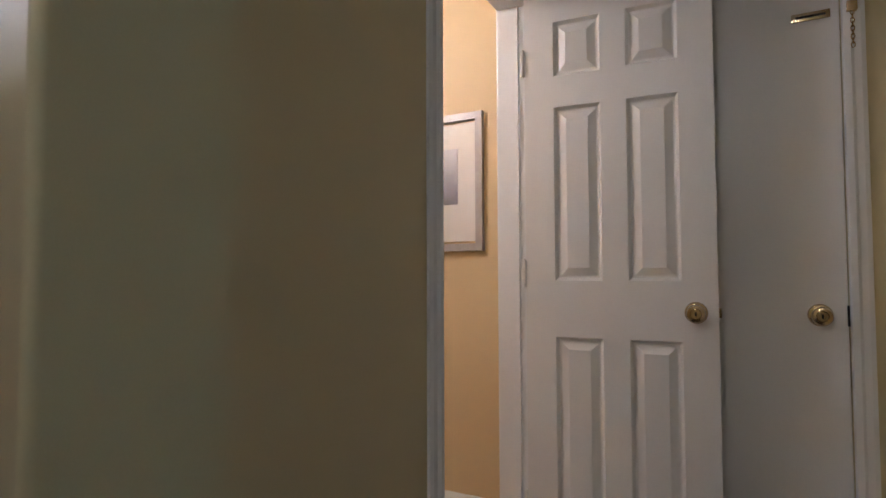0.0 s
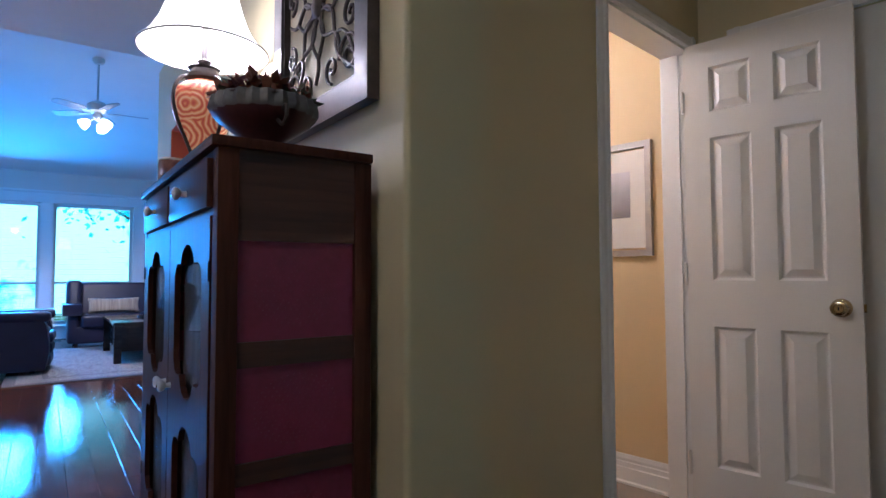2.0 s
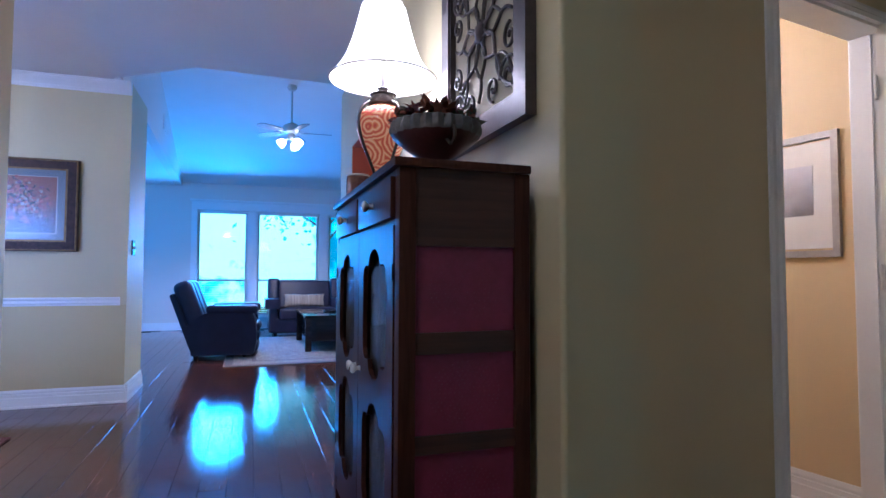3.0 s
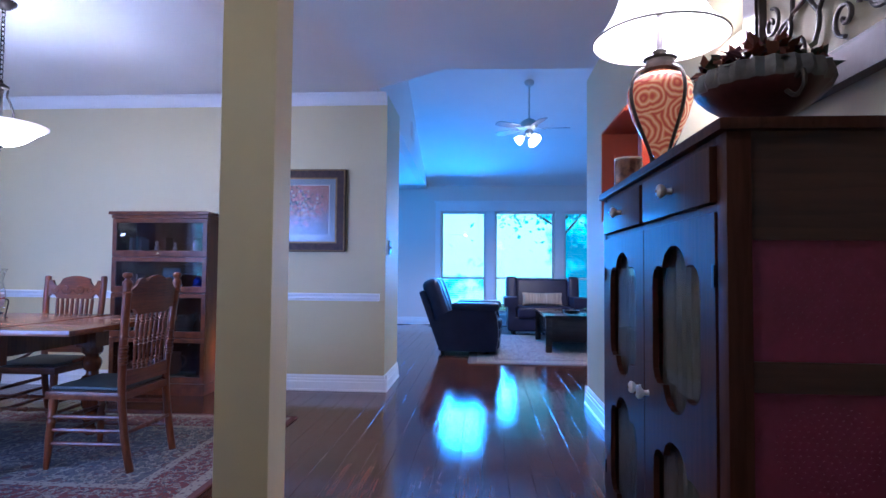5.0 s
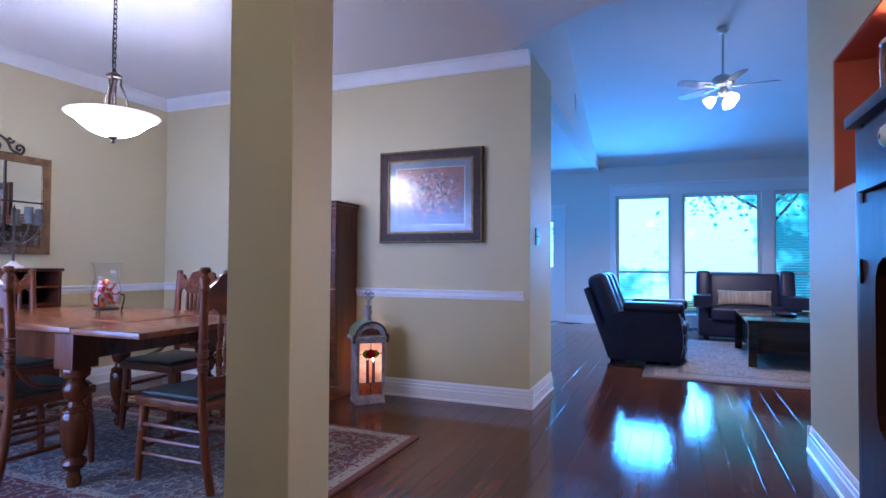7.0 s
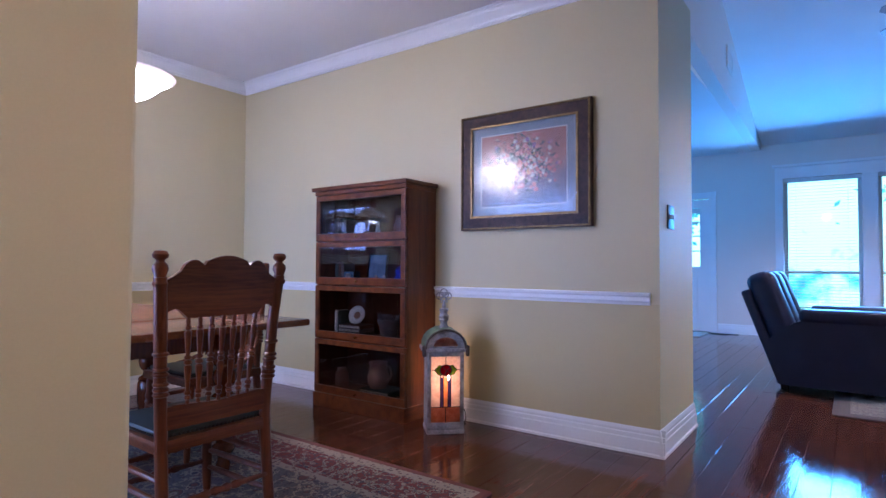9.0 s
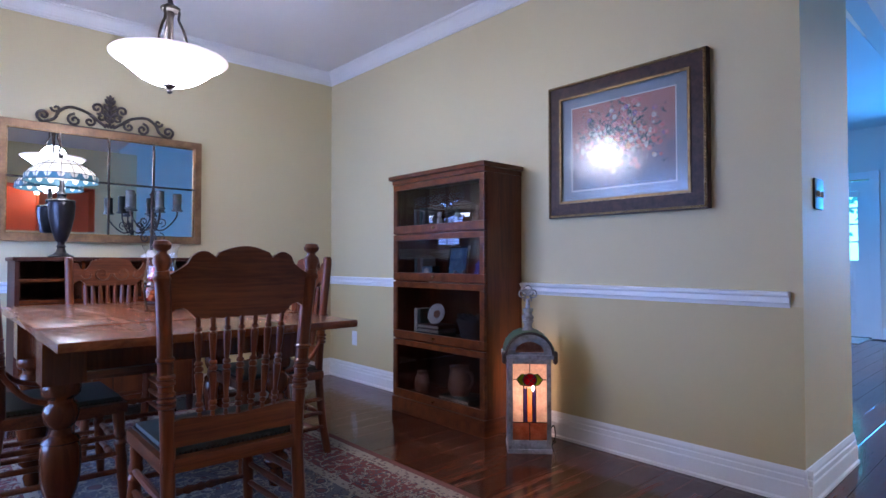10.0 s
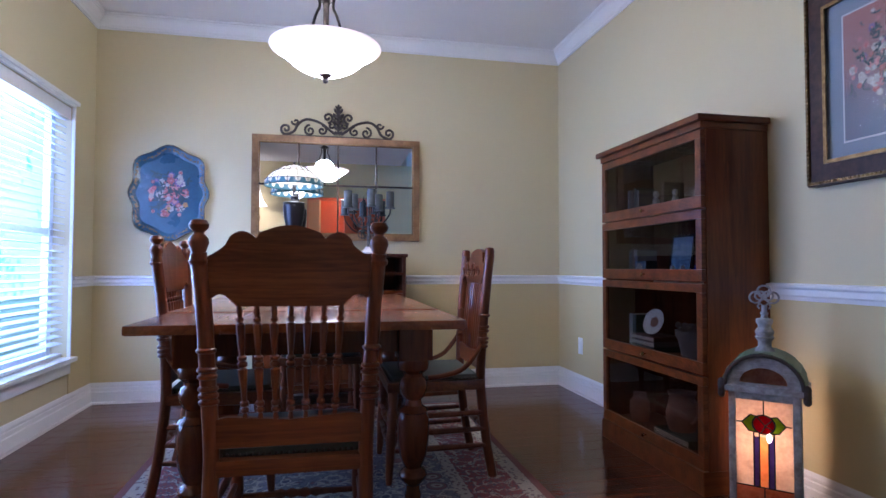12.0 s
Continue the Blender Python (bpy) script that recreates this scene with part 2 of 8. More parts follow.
def curve(pts, n=6, closed=False):
    """Catmull-Rom points through pts."""
    pts = [Vector(p) for p in pts]
    out, k = [], len(pts)
    for i in range(k if closed else k - 1):
        p0 = pts[(i - 1) % k] if (i or closed) else pts[0]
        p1, p2 = pts[i], pts[(i + 1) % k]
        p3 = pts[(i + 2) % k] if (i < k - 2 or closed) else pts[-1]
        for j in range(n):
            t = j / n
            out.append(0.5 * (2 * p1 + (p2 - p0) * t + (2 * p0 - 5 * p1 + 4 * p2 - p3) * t * t + (3 * p1 - p0 - 3 * p2 + p3) * t ** 3))
    return out if closed else out + [pts[-1]]


def slab(bm, outline, depth, m=None, holes=()):
    """A flat outline in (x, z), with holes, made thick along y from 0 to depth."""
    m = m or Matrix()
    edges = []
    for loop in (outline, *holes):
        vs = [bm.verts.new((p[0], 0, p[1])) for p in loop]
        edges += [bm.edges.new((a, b)) for a, b in zip(vs, vs[1:] + vs[:1])]
    f = bmesh.ops.triangle_fill(bm, use_beauty=True, use_dissolve=False, edges=edges)
    faces = [g for g in f["geom"] if isinstance(g, bmesh.types.BMFace)]
    ext = bmesh.ops.extrude_face_region(bm, geom=faces)
    moved = [g for g in ext["geom"] if isinstance(g, bmesh.types.BMVert)]
    bmesh.ops.translate(bm, verts=moved, vec=(0, depth, 0))
    allv = {v for fc in faces for v in fc.verts} | set(moved)
    bmesh.ops.transform(bm, matrix=m, verts=list(allv))
    return bm


def sweep(bm, a, b, prof, side):
    """A moulding from a to b (plan points) with a profile of (out, z); side: the way out of the wall."""
    s = Vector((*side, 0))
    ends = [[bm.verts.new(Vector((p[0], p[1], 0)) + s * o + Vector((0, 0, z))) for o, z in prof] for p in (a, b)]
    k = len(prof)
    for i in range(k):
        bm.faces.new((ends[0][i], ends[0][(i + 1) % k], ends[1][(i + 1) % k], ends[1][i]))
    bm.faces.new(ends[0][::-1])
    bm.faces.new(ends[1])
    return bm


BM = bmesh.new

# ---- the large structure ----
CZ = 2.605
HALL = Matrix.LocRotScale((-0.755, 0.21, 0), Euler((0, 0, radians(8.0))), None)

bm = box(BM(), -11.2, 3.2, -6.2, 4.2, -0.12, -0.006)
FLOOR = struct("floor", bm, PLANK)

# dining room
struct("wall_dining_back", box(BM(), -5.45, -1.26, -5.20, -5.08, 0, CZ), WALL)
bm = BM()
box(bm, -4.82, -4.69, -5.08, -1.484, 0, CZ)
struct("wall_picture", bm, WALL)
struct("wall_stub", box(BM(), -5.43, -4.82, -1.60, -1.485, 0, CZ), WALL)
struct("wall_stub_back", box(BM(), -5.43, -5.31, -5.08, -1.60, 0, CZ), LIVWALL)
WX, WY0, WY1, WZ0, WZ1 = -1.38, -4.725, -2.95, 0.36, 1.87
bm = BM()
box(bm, WX, WX + 0.14, -5.08, WY0, 0, CZ)
box(bm, WX, WX + 0.14, WY1, -2.10, 0, CZ)
box(bm, WX, WX + 0.14, WY0, WY1, 0, WZ0)
box(bm, WX, WX + 0.14, WY0, WY1, WZ1, CZ)
struct("wall_dining_window", bm, WALL)
struct("wall_foyer_south", box(BM(), -1.24, 2.2, -2.22, -2.10, 0, CZ), WALL)
struct("wall_foyer_east", box(BM(), 2.2, 2.32, -2.22, 0.72, 0, CZ), WALL)
struct("column", box(BM(), -2.002, -1.822, -1.614, -1.408, 0, CZ, 0.006), WALL)

# long wall with the niche
NX0, NX1, NZ0, NZ1 = -3.88, -2.62, 1.40, 2.04
bm = slab(BM(), [(-4.43, 0), (-0.79, 0), (-0.79, CZ), (-4.43, CZ)], 0.16, Matrix.Translation((0, 0.2, 0)), [[(NX0, NZ0), (NX1, NZ0), (NX1, NZ1), (NX0, NZ1)]])
struct("wall_long", bm, WALL)
# unseen end piece, added to keep stray light out of the void behind
struct("wall_long_end", box(BM(), -4.43, -4.30, 0.36, 0.72, 0, CZ), WALL)
struct("wall_corner", box(BM(), -0.79, -0.7697, 0.2, 0.216, 0, CZ), WALL)
bm = BM()
box(bm, NX0, NX0 + 0.008, 0.204, 0.62, NZ0, NZ1)
box(bm, NX1 - 0.008, NX1, 0.204, 0.62, NZ0, NZ1)
box(bm, NX0, NX1, 0.62, 0.63, NZ0, NZ1)
box(bm, NX0, NX1, 0.204, 0.62, NZ0, NZ0 + 0.008)
box(bm, NX0, NX1, 0.204, 0.62, NZ1 - 0.008, NZ1)
box(bm, -3.30, -3.22, 0.30, 0.62, NZ0 + 0.008, NZ1 - 0.008)
struct("niche", bm, ORANGE)

# hall, its own slightly turned axes: u across, v along
def hstruct(name, bm, material):
    ob = struct(name, bm, material)
    ob.matrix_world = HALL
    return ob

OV0, OV1, OH = 0.889, 1.575, 2.0
bm = BM()
box(bm, -0.115, 0, 0.006, OV0, 0, CZ)
box(bm, -0.115, 0, OV1, 1.68, 0, CZ)
box(bm, -0.115, 0, OV0, OV1, OH, CZ)
hstruct("wall_hall_west", bm, WALL)
struct("corner_bead", lathe(BM(), [(0.014, 0), (0.014, CZ)], Matrix.Translation((-0.7697, 0.214, 0)), 32), WALL, True)
FU0, FU1 = 0.18, 0.925
bm = BM()
box(bm, -0.115, FU0, 1.68, 1.80, 0, CZ)
box(bm, FU1, 1.25, 1.68, 1.80, 0, CZ)
box(bm, FU0, FU1, 1.68, 1.80, 2.03, CZ)
hstruct("wall_hall_end", bm, WALL)
bm = BM()
box(bm, 1.04, 1.16, 1.08, 1.68, 0, CZ)
box(bm, 1.04, 1.16, 0.22, 0.31, 0, CZ)
box(bm, 1.04, 1.16, 0.31, 1.08, 2.03, CZ)
hstruct("wall_hall_east", bm, WALL)
hstruct("wall_foyer_north", box(BM(), 1.17, 3.2, 0.22, 0.34, 0, CZ), WALL)

# bathroom beyond the open door
hstruct("wall_bath_end", box(BM(), -1.9, -0.115, 1.75, 1.87, 0, 2.5), BATHWALL)
hstruct("wall_bath_west", box(BM(), -2.0, -1.9, 0.5, 1.87, 0, 2.5), BATHWALL)
hstruct("wall_bath_south", box(BM(), -2.0, -0.115, 0.52, 0.60, 0, 2.5), BATHWALL)
hstruct("bath_ceiling", box(BM(), -2.0, -0.115, 0.5, 1.87, 2.36, 2.46), CEIL)
hstruct("closet_back", box(BM(), 0.0, 1.25, 2.2, 2.3, 0, CZ), WALL)

# living room
LX = -10.95
W = [(-1.466, -0.568), (-0.396, 0.775), (0.951, 1.85)]
WB, WT = 0.24, 2.24
DY0, DY1 = -3.30, -2.44
bm = BM()
ys = [-6.2, DY0, DY1, W[0][0], W[0][1], W[1][0], W[1][1], W[2][0], W[2][1], 4.2]
box(bm, LX - 0.15, LX, ys[0], ys[1], 0, 5)
box(bm, LX - 0.15, LX, DY0, DY1, 2.03, 5)
for a, b in ((DY1, W[0][0]), (W[0][1], W[1][0]), (W[1][1], W[2][0]), (W[2][1], 4.2)):
    box(bm, LX - 0.15, LX, a, b, 0, 5)
for a, b in W:
    box(bm, LX - 0.15, LX, a, b, 0, WB)
    box(bm, LX - 0.15, LX, a, b, WT, 5)
struct("wall_living_window", bm, LIVWALL)
struct("wall_living_north", box(BM(), -11.1, -4.43, 3.6, 3.72, 0, 5.4), LIVWALL)
struct("wall_living_east", box(BM(), -4.43, -4.31, 0.72, 3.72, 0, 5.4), LIVWALL)
struct("wall_nook_south", box(BM(), -11.1, -5.43, -5.2, -5.08, 0, CZ + 0.1), LIVWALL)
struct("wall_header", box(BM(), -3.3, 3.3, -0.12, 0, 2.68, 5.4, 0, Matrix.Translation((-7.9, -1.66, 0)) @ Matrix.Rotation(radians(1.5), 4, "Z")), LIVWALL)
struct("nook_ceiling", box(BM(), -11.1, -5.43, -5.2, -1.78, 2.682, 2.76), CEIL)

# ceilings
bm = BM()
poly = [(3.2, -2.3), (-1.2, -2.3), (-1.2, -5.3), (-5.45, -5.3), (-5.45, -1.60), (-4.59, -1.60), (-4.11, -0.95), (-4.14, 0.22), (-4.14, 0.8), (-1.0, 0.8), (-1.0, 2.2), (3.2, 2.2)]
vs = [bm.verts.new((x, y, CZ)) for x, y in poly]
f = bm.faces.new(vs)
r = bmesh.ops.extrude_face_region(bm, geom=[f])
bmesh.ops.translate(bm, verts=[v for v in r["geom"] if isinstance(v, bmesh.types.BMVert)], vec=(0, 0, 0.12))
struct("ceiling", bm, CEIL)
bm = BM()
SL = 0.227
zs = lambda x: 2.745 + SL * (x + 10.95)
v = [bm.verts.new(p) for p in ((-11.0, -1.72, zs(-11.0)), (-4.02, -1.72, zs(-4.02)), (-4.02, 3.7, zs(-4.02)), (-11.0, 3.7, zs(-11.0)))]
f = bm.faces.new(v)
r = bmesh.ops.extrude_face_region(bm, geom=[f])
bmesh.ops.translate(bm, verts=[k for k in r["geom"] if isinstance(k, bmesh.types.BMVert)], vec=(0, 0, 0.12))
struct("vault_ceiling", bm, CEIL)
bm = BM()
box(bm, -4.14, -4.06, -0.97, 3.7, CZ + 0.12, 5.0)
box(bm, -0.42, 0.42, -0.08, 0.0, CZ + 0.12, 5.0, 0, Matrix.Translation((-4.35, -1.275, 0)) @ Matrix.Rotation(radians(53.6), 4, "Z"))
struct("wall_vault_riser", bm, LIVWALL)

# mouldings
BASEP = [(0, 0), (0.026, 0), (0.026, 0.012), (0.018, 0.018), (0.018, 0.078), (0.013, 0.083), (0.013, 0.104), (0.008, 0.108), (0.009, 0.122), (0.004, 0.140), (0, 0.142)]
RAILP = [(0, 0.778), (0.008, 0.780), (0.010, 0.794), (0.018, 0.800), (0.017, 0.822), (0.029, 0.830), (0.029, 0.842), (0, 0.846)]
CROWNP = [(0, CZ - 0.100), (0.008, CZ - 0.100), (0.008, CZ - 0.088), (0.014, CZ - 0.084), (0.018, CZ - 0.072), (0.034, CZ - 0.052), (0.052, CZ - 0.034), (0.058, CZ - 0.022), (0.064, CZ - 0.020), (0.064, CZ - 0.012), (0.074, CZ - 0.008), (0.074, CZ - 0.002), (0, CZ - 0.002)]


def moulding(name, prof, runs, m=None, material=None):
    bm = BM()
    for a, b, side in runs:
        sweep(bm, a, b, prof, side)
    ob = struct(name, bm, material or TRIM)
    if m:
        ob.matrix_world = m
    return ob


moulding("baseboard", BASEP, [
    ((-4.69, -5.08), (-1.38, -5.08), (0, 1)), ((-4.69, -5.08), (-4.69, -1.458), (1, 0)), ((-4.665, -1.484), (-5.43, -1.484), (0, 1)),
    ((-1.38, -5.08), (-1.38, -2.10), (-1, 0)), ((-0.79, 0.2), (-4.43, 0.2), (0, -1)), ((-4.43, 0.182), (-4.43, 0.72), (-1, 0)),
    ((LX, DY1 + 0.11), (LX, 3.6), (1, 0)), ((-5.43, -1.484), (-5.43, -5.08), (-1, 0)),
    ((-1.38, -2.10), (2.2, -2.10), (0, 1)), ((2.2, -2.1), (2.2, 0.5), (-1, 0))])
moulding("hall_baseboard", BASEP, [((0, 0.03), (0, OV0 - 0.06), (1, 0)), ((1.04, 1.16), (1.04, 1.68), (-1, 0)), ((-1.9, 1.75), (-0.115, 1.75), (0, -1))], HALL)
moulding("chair_rail", RAILP, [((-4.69, -5.08), (-1.38, -5.08), (0, 1)), ((-4.69, -5.08), (-4.69, -1.53), (1, 0)), ((WX, -5.08), (WX, WY0 - 0.02), (-1, 0)), ((WX, WY1 + 0.1), (WX, -2.10), (-1, 0))])
moulding("crown", CROWNP, [((-4.69, -5.08), (-1.38, -5.08), (0, 1)), ((-4.69, -5.08), (-4.69, -1.484), (1, 0)), ((-1.38, -5.08), (-1.38, -2.10), (-1, 0))])
# golden dado paint under the chair rail
bm = BM()
box(bm, -4.69, -4.686, -5.08, -1.4845, 0.13, 0.785)
box(bm, -4.686, -1.384, -5.08, -5.076, 0.13, 0.79)
box(bm, -1.384, -1.38, -5.08, WY0 - 0.02, 0.13, 0.785)
struct("dado_dining", bm, DADO)


# ---- dining room ----
def spiral(cx, cz, r, turns, start, hand=1, n=22, y=0.0, grow=0.12):
    """A flat scroll in the x-z plane that winds in towards its centre."""
    out = []
    for i in range(n + 1):
        t = i / n
        a = start + hand * turns * 2 * math.pi * t
        k = r * (1 - t) + r * grow * t
        out.append((cx + k * math.cos(a), y, cz + k * math.sin(a)))
    return out


def turned(bm, x, y, z0, z1, prof, m=None, segs=10):
    """A turned bar between two heights; prof runs from 0 to 1 with radii."""
    t = (m or Matrix()) @ Matrix.Translation((x, y, z0))
    return lathe(bm, [(r, k * (z1 - z0)) for k, r in prof], t, segs)


def bar(bm, a, b, prof, segs=10):
    """A turned bar between two points."""
    a, b = Vector(a), Vector(b)
    d = b - a
    m = Matrix.Translation(a) @ d.to_track_quat("Z", "Y").to_matrix().to_4x4()
    return lathe(bm, [(r, k * d.length) for k, r in prof], m, segs)


SPIN = [(0, .0055), (.06, .0075), (.10, .0055), (.115, .0105), (.135, .0105), (.15, .006), (.165, .0115), (.19, .0115), (.205, .0065), (.30, .0085), (.40, .0115), (.46, .0125), (.475, .007), (.49, .0130), (.515, .0130), (.53, .007), (.545, .0120), (.565, .0120), (.58, .0065), (.68, .0095), (.80, .0115), (.83, .0115), (.845, .006), (.86, .0105), (.88, .0105), (.895, .006), (.94, .0080), (1, .0055)]
ROUND = [(0, .008), (.1, .011), (.5, .013), (.9, .011), (1, .008)]
RINGED = [(0, .009), (.3, .011), (.36, .016), (.4, .010), (.44, .017), (.5, .011), (.56, .017), (.6, .010), (.64, .016), (.7, .011), (1, .009)]


def chair(m, style, label, brace=True):
    """A pressed-back dining chair; the back stands towards +y, the seat's middle is the origin."""
    c = thing("dining_chair", m @ Matrix.Diagonal((1, 1, 0.974 if style == "tall" else 0.983, 1)), label, "chair", "chairs round the dining table")
    H, wt, ws = (1.03, 0.226, 0.196) if style == "tall" else (1.0, 0.205, 0.185)
    tall = style == "tall"
    sz = 0.412 if tall else 0.425
    # back posts
    for s in (-1, 1):
        bm = BM()
        top = [(s * (ws - 0.004), 0.235, 0.0), (s * ws, 0.205, 0.16), (s * ws, 0.185, 0.34), (s * ws, 0.180, 0.44), (s * (ws + 0.008), 0.186, 0.60), (s * (ws + 0.018), 0.200, 0.80), (s * wt, 0.216, 0.955)]
        tube(bm, curve(top, 5), 0.0205, 10)
        for z in (0.565, 0.582, 0.60, 0.632, 0.65, 0.70):
            k = (z - 0.44) / 0.36
            lathe(bm, [(0.019, -0.008), (0.0255, -0.003), (0.0255, 0.003), (0.019, 0.008)], Matrix.Translation((s * (ws + 0.018 * k), 0.180 + 0.02 * k, z)), 12)
        if tall:
            lathe(bm, [(0.0205, -0.01), (0.024, 0.0), (0.017, 0.012), (0.016, 0.020), (0.025, 0.046), (0.023, 0.060), (0.013, 0.071), (0.013, 0.076), (0.023, 0.085), (0.025, 0.095), (0.019, 0.106), (0, 0.110)], Matrix.Translation((s * wt, 0.216, 0.933)), 14)
        else:
            lathe(bm, [(0.0205, 0), (0.021, 0.03), (0.017, 0.042), (0, 0.046)], Matrix.Translation((s * wt, 0.216, 0.953)), 12)
        part("back_post", bm, OAK, c)
    # crest board with a wavy outline
    pts = []
    n = 40
    for i in range(n + 1):
        u = -1 + 2 * i / n
        a = abs(u)
        if tall:
            z = (1.008 + 0.020 * math.cos(u * math.pi / 0.72)) if a < 0.36 else (0.985 + 0.027 * math.sin((a - 0.36) / 0.40 * math.pi) if a < 0.72 else 0.985 - 0.045 * ((a - 0.72) / 0.28) ** 0.7)
        else:
            z = 0.975 + 0.022 * math.cos(u * math.pi / 1.1) if a < 0.55 else (0.955 - 0.03 * math.sin((a - 0.55) / 0.3 * math.pi) if a < 0.85 else 0.955 + 0.01)
        pts.append((u * (wt - 0.012), z))
    lo = []
    for i in range(n + 1):
        u = 1 - 2 * i / n
        a = abs(u)
        z = 0.815 if a < 0.66 else 0.815 + 0.026 * math.sin((a - 0.66) / 0.34 * math.pi) + 0.012 * (a - 0.66) / 0.34
        lo.append((u * (wt - 0.020), z + (0 if tall else 0.02)))
    bm = slab(BM(), pts + lo, 0.018)
    for v in bm.verts:
        v.co.y += 0.186 + (v.co.z - 0.8) * 0.09 + 0.016 * (1 - (v.co.x / wt) ** 2)
    part("crest", bm, OAKH, c, "pressed oak crest board with a wavy top", False)
    if not tall:
        bm = BM()
        for s in (-1, 1):
            tube(bm, spiral(s * 0.05, 0.905, 0.045, 1.4, math.pi * (s > 0), s, 20, 0.184), 0.0035, 5)
            tube(bm, spiral(s * 0.125, 0.90, 0.03, 1.3, math.pi * (s < 0), -s, 16, 0.184), 0.003, 5)
        part("carving", bm, OAKH, c)
    # spindles
    k = 7 if tall else 8
    for i in range(k):
        u = -1 + 2 * i / (k - 1)
        bm = BM()
        bar(bm, (u * 0.112, 0.185, 0.50 if tall else 0.525), (u * 0.128, 0.212, 0.822 + (0 if tall else 0.02)), SPIN if tall else ROUND, 8)
        part("spindle", bm, OAK, c)
    # lower back rail
    bm = BM()
    rz = Matrix.Translation((0, 0.174, -0.018 if tall else 0))
    slab(bm, [(-ws + 0.008, 0.462), (ws - 0.008, 0.462), (ws - 0.004, 0.535), (ws * 0.8, 0.542), (0, 0.53), (-ws * 0.8, 0.542), (-ws + 0.004, 0.535)], 0.02, rz)
    part("back_rail", bm, OAKH, c, "", False)
    # seat frame and pad
    bm = BM()
    box(bm, -0.215, 0.215, -0.225, 0.195, sz - 0.045, sz, 0.014)
    part("seat_frame", bm, OAKH, c)
    bm = BM()
    box(bm, -0.192, 0.192, -0.205, 0.165, sz - 0.005, sz + 0.022, 0.010)
    for v in bm.verts:
        if v.co.z > sz + 0.015:
            v.co.z += 0.016 * max(0, 1 - (v.co.x / 0.2) ** 2) * max(0, 1 - (v.co.y / 0.21) ** 2)
    part("seat", bm, SEATGREEN, c, "worn green leather seat pad")
    bm = BM()
    for i in range(26):
        for s in (-1, 1):
            for x, y in ((-0.19 + i * 0.38 / 25, s * 0.19 - 0.02), (s * 0.196, -0.205 + i * 0.37 / 25)):
                bmesh.ops.create_icosphere(bm, subdivisions=1, radius=0.0055, matrix=Matrix.Translation((x, y, sz + 0.006)))
    part("nail_trim", bm, BRONZE, c, "row of dark upholstery nails")
    # front legs
    for s in (-1, 1):
        bm = BM()
        bar(bm, (s * 0.20, -0.215, 0), (s * 0.185, -0.195, sz - 0.04), [(0, .012), (.06, .015), (.3, .019), (.5, .022), (.62, .019), (.66, .024), (.7, .018), (.74, .025), (.8, .019), (.9, .022), (1, .022)], 12)
        part("leg", bm, OAK, c)
        for z in (0.135, 0.205, 0.275):
            bm = BM()
            bar(bm, (s * 0.195, -0.205, z), (s * 0.198, 0.20, z + 0.005), ROUND, 8)
            part("stretcher", bm, OAK, c)
        if brace:
            bm = BM()
            tube(bm, curve([(s * (ws + 0.012), 0.188, 0.60), (s * (ws + 0.022), 0.160, 0.545), (s * (ws + 0.026), 0.10, 0.475), (s * (ws + 0.020), 0.02, 0.447), (s * (ws + 0.012), -0.05, 0.437)], 5), 0.011, 8)
            part("hip_brace", bm, OAK, c)
    for z in (0.16, 0.24):
        bm = BM()
        bar(bm, (-0.195, -0.208, z), (0.195, -0.208, z), RINGED, 8)
        part("stretcher", bm, OAK, c)
    bm = BM()
    bar(bm, (-0.195, 0.208, 0.20), (0.195, 0.208, 0.20), RINGED, 8)
    part("stretcher", bm, OAK, c)
    return c


RUGZ = 0.012
chair(pose(-2.803, -2.655, RUGZ, 0, 0, -1), "tall", "dark oak pressed-back chair with green leather seat at the table's end", False)
chair(pose(-2.47, -3.50, RUGZ, 0, 0, -90), "tall", "dark oak pressed-back dining chair with turned finials beside the table")
chair(pose(-3.365, -3.475, RUGZ, 0, 0, 90), "low", "oak pressed-back dining chair with carved crest beside the table")
chair(pose(-2.87, -4.225, RUGZ, 0, 0, 180), "low", "oak pressed-back dining chair with carved crest by the sideboard")


